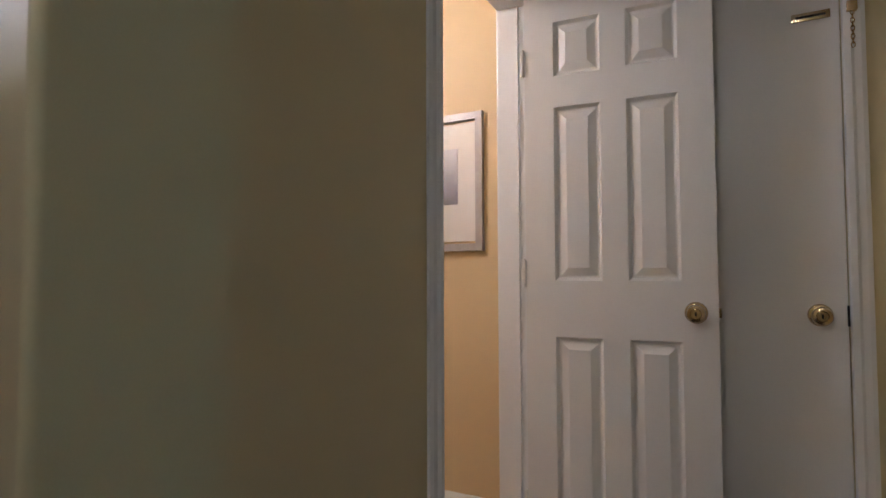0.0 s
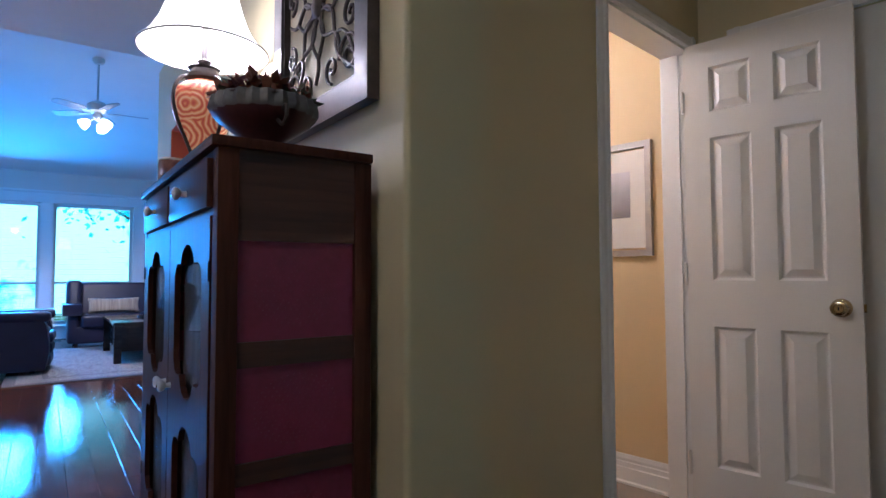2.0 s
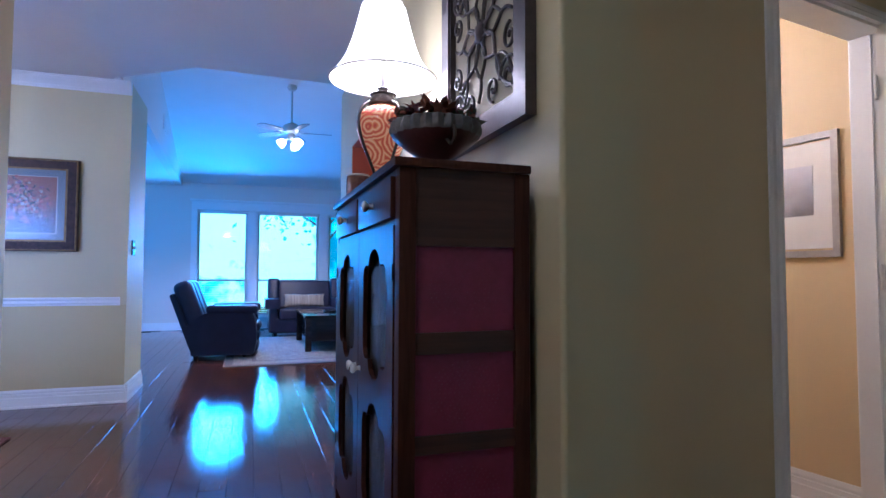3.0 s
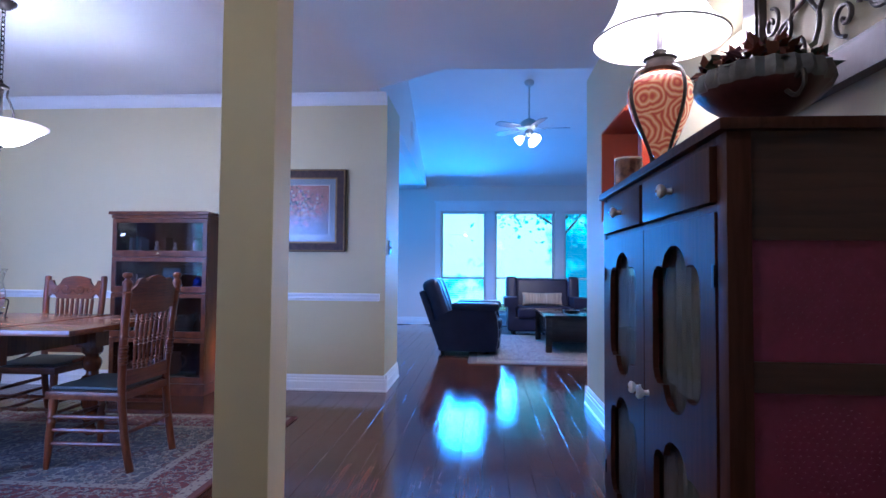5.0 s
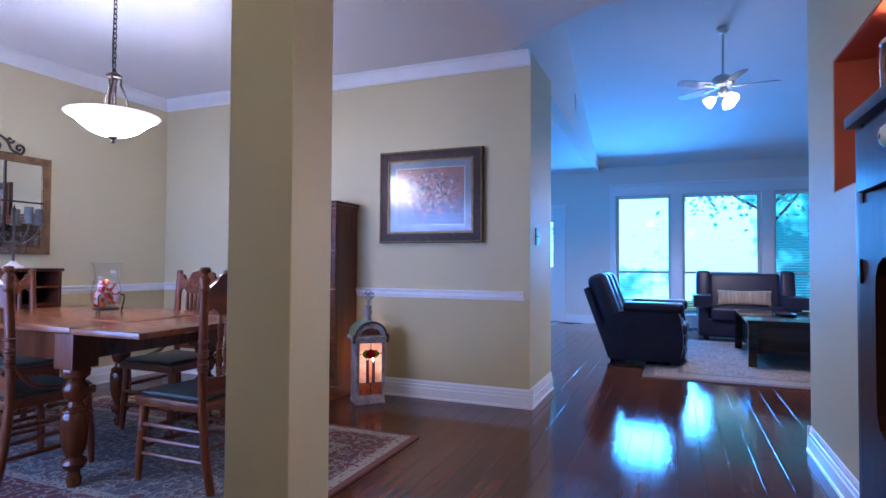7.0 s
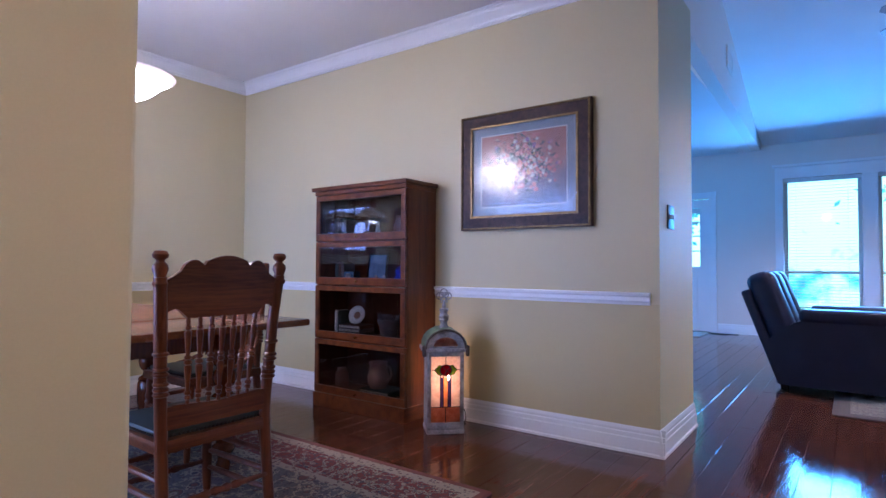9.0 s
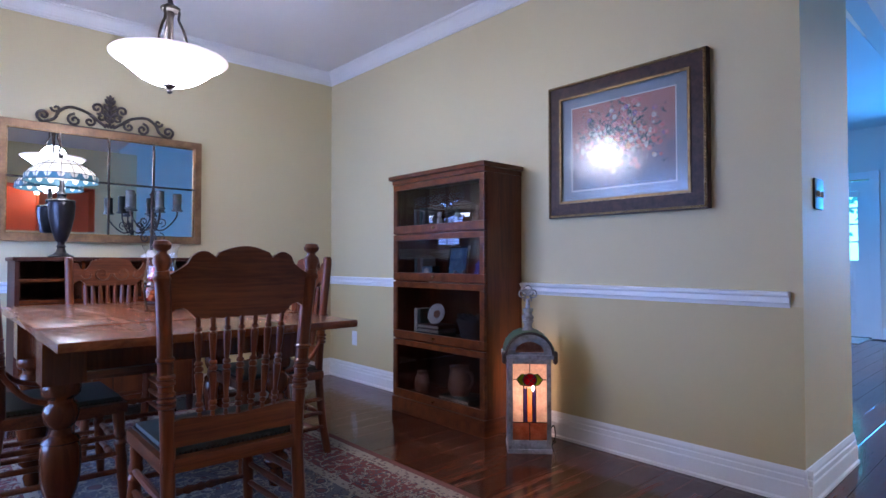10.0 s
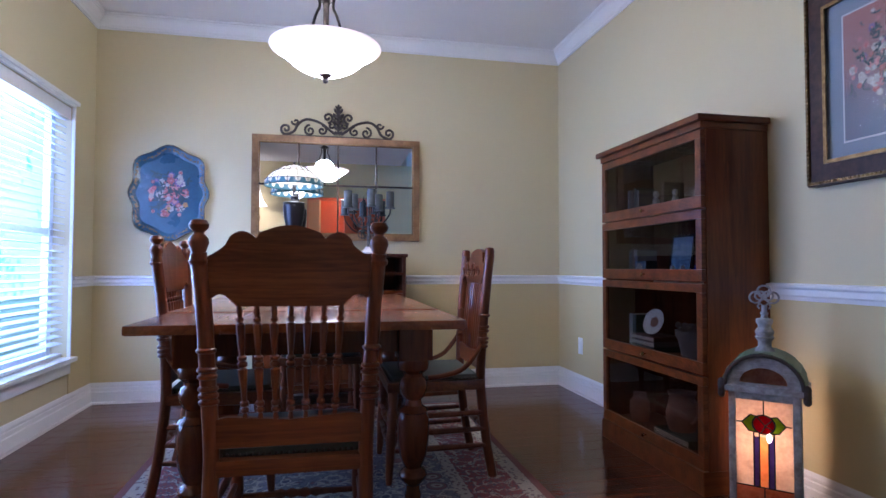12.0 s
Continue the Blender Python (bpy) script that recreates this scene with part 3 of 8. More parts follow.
def dining_table():
    t = thing("dining_table", pose(-2.83, -3.41, RUGZ), "reddish wooden draw-leaf dining table with bulbous turned legs", "table")
    for name, y0, y1, z0, z1 in (("tabletop", -0.385, 0.40, 0.712, 0.740), ("leaf", 0.403, 0.83, 0.708, 0.737), ("leaf", -0.83, -0.388, 0.708, 0.737)):
        bm = box(BM(), -0.475, 0.475, y0, y1, z0, z1, 0.010)
        part(name, bm, TABLETOP, t)
    for s in (-1, 1):
        part("apron", box(BM(), s * 0.385, s * 0.410, -0.36, 0.32, 0.575, 0.705, 0.004), CHERRY, t, "", False)
        part("apron", box(BM(), -0.385, 0.385, s * 0.345 - 0.032, s * 0.345 - 0.008, 0.575, 0.705, 0.004), CHERRY, t, "", False)
    prof = [(0, .030), (.03, .034), (.06, .038), (.10, .030), (.13, .030), (.17, .055), (.20, .062), (.23, .055), (.25, .036), (.28, .046), (.34, .060), (.42, .068), (.52, .071), (.60, .069), (.63, .060), (.64, .068), (.66, .060), (.68, .040), (.72, .036), (.74, .050), (.78, .060), (.82, .064), (.86, .056), (.88, .044), (.90, .044), (.93, .066), (.97, .070), (1, .066)]
    for sx in (-1, 1):
        for y in (0.33, -0.37):
            bm = lathe(BM(), [(r * 0.86, k * 0.545) for k, r in prof], Matrix.Translation((sx * 0.39, y, 0)), 28)
            lg = part("leg", bm, CHERRY, t, "glossy bulbous turned leg")
            part("block", box(BM(), sx * 0.39 - 0.064, sx * 0.39 + 0.064, y - 0.064, y + 0.064, 0.545, 0.708, 0.005), CHERRY, lg, "", False)


dining_table()


# grey tint puts the enclosed shelves' shade into the panes
CASEGLASS = glass("bookcase_glass", (0.62, 0.62, 0.64))


def bookcase():
    # barrister bookcase, front towards +x
    b = thing("bookcase", pose(-4.52, -3.345, 0), "tall dark oak barrister bookcase with four glass-fronted shelves of ornaments", "bookcase")
    W2, F, B = 0.415, 0.155, -0.16
    part("plinth", box(BM(), B, F + 0.006, -W2 - 0.004, W2 + 0.004, 0, 0.095, 0.004), OAKH, b, "", False)
    part("cornice", box(box(BM(), B, F + 0.026, -W2 - 0.020, W2 + 0.020, 1.50, 1.527, 0.006), B, F + 0.004, -W2 - 0.004, W2 + 0.004, 1.472, 1.50, 0.003), OAKH, b, "", False)
    for s in (-1, 1):
        part("side_panel", box(BM(), B, F - 0.022, s * W2, s * (W2 - 0.02), 0.095, 1.472), OAK, b, "", False)
    part("back_panel", box(BM(), B, B + 0.012, -W2 + 0.02, W2 - 0.02, 0.095, 1.472), CHERRY, b, "", False)
    zs = [0.095, 0.472, 0.845, 1.145, 1.472]
    for i in range(4):
        z0, z1 = zs[i], zs[i + 1]
        part("shelf", box(BM(), B + 0.012, F - 0.026, -W2 + 0.02, W2 - 0.02, z0, z0 + 0.02), OAKH, b, "", False)
        # rail between the doors
        bm = BM()
        y0, y1 = -W2 + 0.003, W2 - 0.003
        a, c = z0 + 0.004, z1 - 0.004
        box(bm, F - 0.022, F, y0, y1, a, a + 0.05, 0.003)
        box(bm, F - 0.022, F, y0, y1, c - 0.036, c, 0.003)
        box(bm, F - 0.022, F, y0, y0 + 0.036, a + 0.05, c - 0.036, 0.003)
        box(bm, F - 0.022, F, y1 - 0.036, y1, a + 0.05, c - 0.036, 0.003)
        d = part("door", bm, OAKH, b, "", False)
        part("pane", box(BM(), F - 0.013, F - 0.010, y0 + 0.034, y1 - 0.034, a + 0.048, c - 0.034), CASEGLASS, d, "", False).visible_shadow = False
        part("knob", lathe(BM(), [(0.003, 0), (0.004, 0.008), (0.009, 0.014), (0.008, 0.020), (0, 0.022)], Matrix.Translation((F, 0, a + 0.026)) @ Matrix.Rotation(radians(90), 4, "Y"), 12), BRASS, d, "small brass knob")


bookcase()
BKX = -4.52


def ornament(name, prof, y, z, material, label, cat, x=-0.02, segs=20, s=1.0):
    t = lathe(BM(), [(r * s, h * s) for r, h in prof], None, segs)
    ob = link(name, t, material, None, True, pose(BKX + x, y, z))
    return tagged(ob, label, cat)


def book(y, z, w, h, material, label, d=0.11, tilt=0):
    bm = box(BM(), -d / 2, d / 2 - 0.004, -w / 2 + 0.003, w / 2 - 0.003, 0.003, h - 0.003)
    ob = thing("book", pose(BKX - 0.01, y, z, tilt, 0, 0), label, "book", "books in the bookcase")
    part("pages", bm, PAPER, ob, "", False)
    bm = BM()
    box(bm, -d / 2, d / 2, -w / 2, -w / 2 + 0.003, 0, h)
    box(bm, -d / 2, d / 2, w / 2 - 0.003, w / 2, 0, h)
    box(bm, d / 2 - 0.003, d / 2, -w / 2 + 0.003, w / 2 - 0.003, 0, h)
    part("cover", bm, material, ob, "", False)


PAPER = mat("book_paper", (0.62, 0.56, 0.44), None, 0.8)
CLOTH1 = mat("brown_cloth", (0.14, 0.07, 0.04), None, 0.7)
CLOTH2 = mat("green_cloth", (0.06, 0.09, 0.07), None, 0.7)
CLOTH3 = mat("grey_cloth", (0.20, 0.18, 0.16), None, 0.7)
CLAY = mat("terracotta", (0.34, 0.15, 0.08), (0.26, 0.11, 0.06), 0.6, 0, 10, 60, 0.2)
BLUEGLASS = mat("cobalt_glass", (0.03, 0.06, 0.42), None, 0.08, 0, 6, 60, 0, (1, 1, 1), 0.6)
GREYPOT = mat("grey_pot", (0.16, 0.15, 0.13), (0.10, 0.09, 0.08), 0.6, 0, 20, 60, 0.3)
BLUEPRINT = mat("blue_print", (0.20, 0.36, 0.46), (0.08, 0.16, 0.24), 0.4, 0, 22, 60)
CREAM = mat("cream_ceramic", (0.70, 0.64, 0.54), (0.62, 0.54, 0.44), 0.3, 0, 20, 80)

S0, S1, S2, S3 = 0.116, 0.493, 0.866, 1.166
for i, (w, h, k) in enumerate(((0.024, 0.15, CLOTH3), (0.02, 0.145, CLOTH1), (0.026, 0.155, CLOTH2), (0.018, 0.14, CLOTH3))):
    book(-3.665 + 0.029 * i, S3, w, h, k, "old cloth-bound book standing on the top shelf")
FIG = [(0.0, 0), (0.022, 0), (0.024, 0.008), (0.012, 0.03), (0.02, 0.055), (0.016, 0.075), (0.008, 0.083), (0.016, 0.10), (0.012, 0.115), (0, 0.12)]
ornament("figurine", FIG, -3.44, S3, CREAM, "small cream ceramic figurine on the top shelf", "figurine", 0.03)
ornament("figurine", FIG, -3.27, S3, CREAM, "small cream ceramic figurine with rounded head", "figurine", 0.04, 20, 0.9)
book(-3.36, S3, 0.02, 0.15, CLOTH1, "old brown book standing between figurines")
VASE = [(0, 0), (0.035, 0), (0.045, 0.03), (0.046, 0.07), (0.03, 0.11), (0.026, 0.13), (0.034, 0.145), (0.028, 0.142), (0.02, 0.12), (0, 0.10)]
ornament("vase", VASE, -3.08, S3, CLAY, "pale terracotta vase on the top shelf", "vase", 0.03, 24)
# second shelf
for i in range(3):
    book(-3.66 + 0.03 * i, S2, 0.024, 0.13 + 0.01 * (i % 2), (CLOTH2, CLOTH1, CLOTH3)[i], "dark cloth-bound book standing on the second shelf")
t = thing("framed_picture", pose(BKX - 0.04, -3.35, S2, 0, -8, 0), "small framed blue landscape leaning in the bookcase", "picture")
part("frame", box(box(box(box(BM(), 0, 0.012, -0.09, -0.078, 0, 0.2), 0, 0.012, 0.078, 0.09, 0, 0.2), 0, 0.012, -0.078, 0.078, 0, 0.012), 0, 0.012, -0.078, 0.078, 0.188, 0.2), BLACKWOOD, t, "", False)
part("print", box(BM(), 0.002, 0.007, -0.078, 0.078, 0.012, 0.188), BLUEPRINT, t, "", False)
t = thing("box_camera", pose(BKX + 0.05, -3.50, S2), "small vintage box camera with metal face", "camera")
part("body", box(BM(), -0.03, 0.03, -0.05, 0.05, 0, 0.075, 0.005), BLACKMETAL, t)
part("face", box(BM(), 0.0305, 0.034, -0.046, 0.046, 0.004, 0.071, 0.001), BLUEPRINT, t, "blue metal face plate")
part("lens", lathe(BM(), [(0.022, 0), (0.022, 0.01), (0.015, 0.012), (0.013, 0.006), (0, 0.006)], Matrix.Translation((0.034, 0, 0.04)) @ Matrix.Rotation(radians(90), 4, "Y"), 20), CERAMIC, t, "round lens with pale ring")
t = thing("small_easel", pose(BKX + 0.06, -3.23, S2), "little clear stand on the second shelf", "stand")
part("stand", box(box(box(BM(), -0.01, 0.01, -0.04, -0.032, 0, 0.05), -0.01, 0.01, 0.032, 0.04, 0, 0.05), -0.01, 0.01, -0.032, 0.032, 0.02, 0.03), CERAMIC, t, "", False)
ornament("candle", [(0, 0), (0.035, 0), (0.035, 0.16), (0.03, 0.163), (0, 0.158)], -3.035, S2, CERAMIC, "white pillar candle on the second shelf", "candle", -0.05)
ornament("blue_figurine", [(0, 0), (0.045, 0), (0.05, 0.02), (0.03, 0.06), (0.035, 0.085), (0.012, 0.11), (0, 0.12)], -3.06, S2, BLUEGLASS, "cobalt blue glass figurine on the second shelf", "figurine", 0.05)
# third shelf
book(-3.66, S1, 0.026, 0.17, PAPER, "pale book standing on the third shelf")
book(-3.625, S1, 0.03, 0.165, CLOTH2, "dark green book standing on the third shelf")
for i in range(3):
    t = thing("book", pose(BKX + 0.0, -3.50, S1 + 0.026 * i), "book lying flat under the plate", "book", "books lying flat")
    part("cover", box(BM(), -0.075, 0.075, -0.10, 0.10, 0, 0.024, 0.003), (CLOTH2, CLOTH3, CLOTH1)[i], t, "", False)
    part("pages", box(BM(), -0.07, 0.077, -0.097, 0.097, 0.004, 0.020), PAPER, t, "", False)
t = thing("plate", pose(BKX + 0.02, -3.47, S1 + 0.140, 0, 70, 10), "decorated white plate propped upright on stacked books", "plate")
part("dish", lathe(BM(), [(0, 0), (0.036, 0), (0.044, 0.006), (0.066, 0.014), (0.066, 0.017), (0.042, 0.010), (0, 0.006)], None, 32), CERAMIC, t)
part("picture", lathe(BM(), [(0, 0.0065), (0.028, 0.0065), (0.028, 0.0085), (0, 0.0085)], None, 20), CLAY, t, "painted motif in its middle")
ornament("pot", [(0, 0), (0.055, 0), (0.075, 0.09), (0.085, 0.11), (0.088, 0.13), (0.078, 0.13), (0.07, 0.10), (0, 0.09)], -3.19, S1, GREYPOT, "weathered grey stone pot on the third shelf", "pot", 0.0, 24)
rnd = random.Random(4)
bm = BM()
for i in range(34):
    a, r = rnd.uniform(0, 6.28), rnd.uniform(0, 0.075)
    bmesh.ops.create_icosphere(bm, subdivisions=1, radius=rnd.uniform(0.009, 0.018), matrix=Matrix.Translation((r * math.cos(a), r * math.sin(a), 0.125 + rnd.uniform(0, 0.03))))
tagged(link("dried_filling", bm, GREYPOT, None, True, pose(BKX, -3.19, S1)), "heap of dried pods filling the grey pot", "pods")
# bottom shelf
t = thing("book", pose(BKX, -3.25, S0), "thick book lying flat under the pitcher", "book")
part("cover", box(BM(), -0.09, 0.09, -0.13, 0.13, 0, 0.04, 0.003), CLOTH2, t, "", False)
part("pages", box(BM(), -0.085, 0.092, -0.126, 0.126, 0.006, 0.034), PAPER, t, "", False)
t = thing("pitcher", pose(BKX + 0.01, -3.28, S0 + 0.04), "brown clay pitcher with a curved handle", "pitcher")
part("body", lathe(BM(), [(0, 0), (0.055, 0), (0.07, 0.04), (0.072, 0.08), (0.058, 0.13), (0.055, 0.15), (0.064, 0.175), (0.058, 0.175), (0.048, 0.15), (0, 0.10)], None, 24), CLAY, t)
part("handle", tube(BM(), curve([(0.0, 0.056, 0.15), (0, 0.10, 0.145), (0, 0.115, 0.10), (0, 0.09, 0.06), (0, 0.068, 0.05)], 5), 0.008, 8), CLAY, t)
ornament("jar", [(0, 0), (0.045, 0), (0.05, 0.05), (0.047, 0.10), (0.03, 0.12), (0.034, 0.14), (0, 0.145)], -3.62, S0, CLAY, "brown stoneware jar on the bottom shelf", "jar", 0.02)


# stained glass lantern
def stained(name, colour, deep, relief=0.25):
    """Streaky coloured glass that lets the bulb behind it shine through."""
    m = mat(name, colour, deep, 0.12, 0, 26, 90, relief)
    n, l = m.node_tree.nodes, m.node_tree.links
    tr, mx = n.new("ShaderNodeBsdfTranslucent"), n.new("ShaderNodeMixShader")
    ramp = next(k for k in n if k.bl_idname == "ShaderNodeValToRGB")
    l.new(ramp.outputs["Color"], tr.inputs["Color"])
    mx.inputs["Fac"].default_value = 0.8
    l.new(n["Principled BSDF"].outputs["BSDF"], mx.inputs[1])
    l.new(tr.outputs["BSDF"], mx.inputs[2])
    l.new(mx.outputs["Shader"], n["Material Output"].inputs["Surface"])
    return m


GLASSAMBER = stained("amber_glass", (0.85, 0.48, 0.24), (0.7, 0.34, 0.15))
GLASSPINK = stained("pink_glass", (0.92, 0.76, 0.64), (0.70, 0.52, 0.42), 1.0)
GLASSRED = stained("red_glass", (0.50, 0.012, 0.03), (0.36, 0.008, 0.02))
GLASSGREEN = stained("green_glass", (0.36, 0.55, 0.04), (0.22, 0.38, 0.03))
GLASSBLUE = stained("purple_glass", (0.16, 0.12, 0.30), (0.11, 0.08, 0.22))
GLASSBROWN = stained("brown_glass", (0.55, 0.27, 0.17), (0.38, 0.15, 0.09))
LEAD = mat("lead_came", (0.035, 0.035, 0.04), None, 0.5, 0.6)
TIN = mat("weathered_tin", (0.17, 0.25, 0.15), (0.10, 0.15, 0.10), 0.55, 0.4, 10, 60, 0.3)


def lantern():
    l = thing("lantern", pose(-4.425, -2.675, 0, 0, 0, 134.2), "whitewashed wooden lantern with lit stained rose glass and tin roof", "lantern")
    w, d = 0.108, 0.095
    part("base", box(BM(), -w - 0.004, w + 0.004, -d - 0.004, d + 0.004, 0, 0.022, 0.003), WHITEWOOD, l)
    for sx in (-1, 1):
        for sy in (-1, 1):
            part("corner_post", box(BM(), sx * w, sx * (w - 0.022), sy * d, sy * (d - 0.022), 0.022, 0.475, 0.003), WHITEWOOD, l)
    for sy in (-1, 1):
        part("rail", box(BM(), -w + 0.022, w - 0.022, sy * d, sy * (d - 0.02), 0.022, 0.066, 0.003), WHITEWOOD, l)
        part("rail", box(BM(), -w + 0.022, w - 0.022, sy * d, sy * (d - 0.02), 0.45, 0.475, 0.003), WHITEWOOD, l)
    for sx in (-1, 1):
        part("side_panel", box(BM(), sx * w, sx * (w - 0.012), -d + 0.026, d - 0.026, 0.022, 0.475), WHITEWOOD, l, "", False)
    part("eave", box(BM(), -w - 0.028, w + 0.028, -d - 0.012, d + 0.012, 0.475, 0.497, 0.005), WHITEWOOD, l)
    for sx in (-1, 1):
        bm = BM()
        for k in range(5):
            bmesh.ops.create_icosphere(bm, subdivisions=2, radius=0.013, matrix=Matrix.Translation((sx * (w + 0.02), -d - 0.006, 0.478 + (k % 3) * 0.012 - 0.012 * (k > 2))) @ Matrix.Diagonal((1, 0.8, 1.3, 1)))
        part("corbel", bm, IRON, l, "dark carved corner bracket")
    # arched gable and roof
    arc = [(0.118 * math.cos(a), 0.497 + 0.108 * math.sin(a)) for a in [math.pi * i / 16 for i in range(17)]]
    inn = [(0.072 * math.cos(a), 0.508 + 0.054 * math.sin(a)) for a in [math.pi * i / 14 for i in range(15)]]
    part("gable", slab(BM(), arc, 0.014, Matrix.Translation((0, -d, 0)), [inn]), WHITEWOOD, l, "", False)
    part("gable_glass", slab(BM(), inn, 0.004, Matrix.Translation((0, -d + 0.006, 0))), GLASSBROWN, l, "dark amber half-round glass", False)
    for i in range(12):
        a0, a1 = math.pi * i / 12, math.pi * (i + 1) / 12
        r0, r1 = 0.120, 0.128
        q = [(r0 * math.cos(a0), 0.497 + 0.92 * r0 * math.sin(a0)), (r1 * math.cos(a0), 0.497 + 0.92 * r1 * math.sin(a0)), (r1 * 0.985 * math.cos(a1), 0.497 + 0.92 * 0.985 * r1 * math.sin(a1)), (r0 * math.cos(a1), 0.497 + 0.92 * r0 * math.sin(a1))]
        part("roof_shingle", slab(BM(), q, 2 * d + 0.016, Matrix.Translation((0, -d - 0.008, 0))), TIN, l, "", False)
    rim = [(r * math.cos(a), 0.497 + 0.92 * r * math.sin(a)) for r in (0.118,) for a in [math.pi * i / 20 for i in range(21)]]
    part("roof_edge", tube(BM(), [(x, -d - 0.010, z) for x, z in rim], 0.0065, 6), IRON, l, "dark arched edge of the roof")
    for z, hw in ((0.520, 0.108), (0.545, 0.100), (0.572, 0.080)):
        for sx in (-1, 1):
            inner = 0.074 if z < 0.53 else (0.060 if z < 0.56 else 0.0)
            part("gable_board", box(BM(), sx * inner, sx * hw, -d - 0.003, -d, z, z + 0.003), WHITEWOOD, l, "", False)
    part("finial", lathe(BM(), [(0.034, 0.600), (0.032, 0.612), (0.021, 0.628), (0.022, 0.645), (0.032, 0.660), (0.026, 0.664), (0.030, 0.672), (0.031, 0.680), (0.021, 0.695), (0.022, 0.702), (0.028, 0.714), (0.026, 0.724), (0.012, 0.728), (0.011, 0.738), (0.014, 0.742), (0.009, 0.752), (0.010, 0.772), (0, 0.775)], None, 16), WHITEWOOD, l)
    bm = BM()
    for cx, cz, r in ((0, 0.822, 0.021), (-0.026, 0.800, 0.020), (0.026, 0.800, 0.020), (-0.012, 0.806, 0.016), (0.012, 0.806, 0.016)):
        tube(bm, [(cx + r * math.cos(b), 0.002 * math.sin(3 * b), cz + r * math.sin(b)) for b in [2 * math.pi * k / 14 for k in range(14)]], 0.0036, 6, True)
    for sx in (-1, 1):
        tube(bm, curve([(0, 0, 0.765), (sx * 0.012, 0, 0.778), (sx * 0.020, 0, 0.768), (sx * 0.014, 0, 0.760)], 4), 0.0032, 6)
    part("scroll", bm, WHITEWOOD, l, "pierced scroll ornament")
    # the glass panel
    g0, g1, z0, z1 = -w + 0.022, w - 0.022, 0.066, 0.45
    yb = -d + 0.008

    def pane(poly, material, dy=0.0):
        part("glass_piece", slab(BM(), poly, 0.003, Matrix.Translation((0, yb - dy, 0))), material, l, "", False)

    def rect(x0, x1, a, b):
        return [(x0, a), (x1, a), (x1, b), (x0, b)]
    pane(rect(g0, -0.031, 0.155, z1), GLASSPINK)
    pane(rect(0.031, g1, 0.155, z1), GLASSPINK)
    pane(rect(-0.031, 0.031, 0.325, z1), GLASSPINK)
    pane(rect(-0.031, -0.014, 0.155, 0.325), GLASSBLUE)
    pane(rect(0.014, 0.031, 0.155, 0.325), GLASSBLUE)
    pane(rect(-0.014, 0.014, 0.155, 0.325), GLASSAMBER)
    pane(rect(g0, 0, z0, 0.155), GLASSBROWN)
    pane(rect(0, g1, z0, 0.155), GLASSBROWN)
    cz = 0.37
    rose = [(0.034 * math.cos(a), cz + 0.032 * math.sin(a)) for a in [2 * math.pi * i / 18 for i in range(18)]]
    for s in (-1, 1):
        pane([(s * 0.020, cz - 0.03), (s * 0.045, cz - 0.026), (s * 0.066, cz + 0.002), (s * 0.040, cz + 0.030), (s * 0.022, cz + 0.026)], GLASSGREEN, 0.004)
    pane(rose, GLASSRED, 0.008)
    bm = BM()
    yy = yb - 0.009
    tube(bm, [(p[0], yy, p[1]) for p in rose], 0.0026, 6, True)
    for s in (-1, 1):
        tube(bm, [(s * 0.020, yy, cz - 0.028), (s * 0.045, yy, cz - 0.026), (s * 0.066, yy, cz + 0.002), (s * 0.040, yy, cz + 0.030), (s * 0.022, yy, cz + 0.026)], 0.0026, 6)
        tube(bm, [(s * 0.066, yy, cz + 0.002), (s * 0.083, yy, cz + 0.002)], 0.0022, 6)
        tube(bm, [(s * 0.031, yy + 0.006, 0.155), (s * 0.031, yy + 0.006, cz - 0.028)], 0.0024, 6)
        tube(bm, [(s * 0.014, yy + 0.006, 0.155), (s * 0.014, yy + 0.006, cz - 0.032)], 0.0024, 6)
    tube(bm, [(-0.02, yy, cz + 0.024), (0.005, yy, cz - 0.004), (0.026, yy, cz - 0.016)], 0.0022, 6)
    tube(bm, [(0.026, yy, cz + 0.018), (0.005, yy, cz - 0.004), (-0.008, yy, cz - 0.03)], 0.0022, 6)
    tube(bm, [(0, yy + 0.006, z0), (0, yy + 0.006, 0.155)], 0.0024, 6)
    tube(bm, [(0, yy, cz + 0.032), (0, yy, z1)], 0.0022, 6)
    tube(bm, [(g0, yy + 0.006, 0.155), (g1, yy + 0.006, 0.155)], 0.0024, 6)
    part("lead_came", bm, LEAD, l, "black lead lines of a rose")
    part("bulb", lathe(BM(), [(0, 0.31), (0.006, 0.317), (0.008, 0.327), (0.004, 0.340), (0, 0.344)], Matrix.Translation((0.016, -d - 0.001, 0.0)), 12), glow("candle_bulb", (1.0, 0.86, 0.66), 7), l, "small glowing candle bulb")
    part("cord", tube(BM(), curve([(w, 0.04, 0.06), (w + 0.03, 0.06, 0.10), (w + 0.035, 0.03, 0.05), (w + 0.02, 0.05, 0.006), (w + 0.05, 0.12, 0.005)], 6), 0.003, 6), BLACKMETAL, l)


lantern()


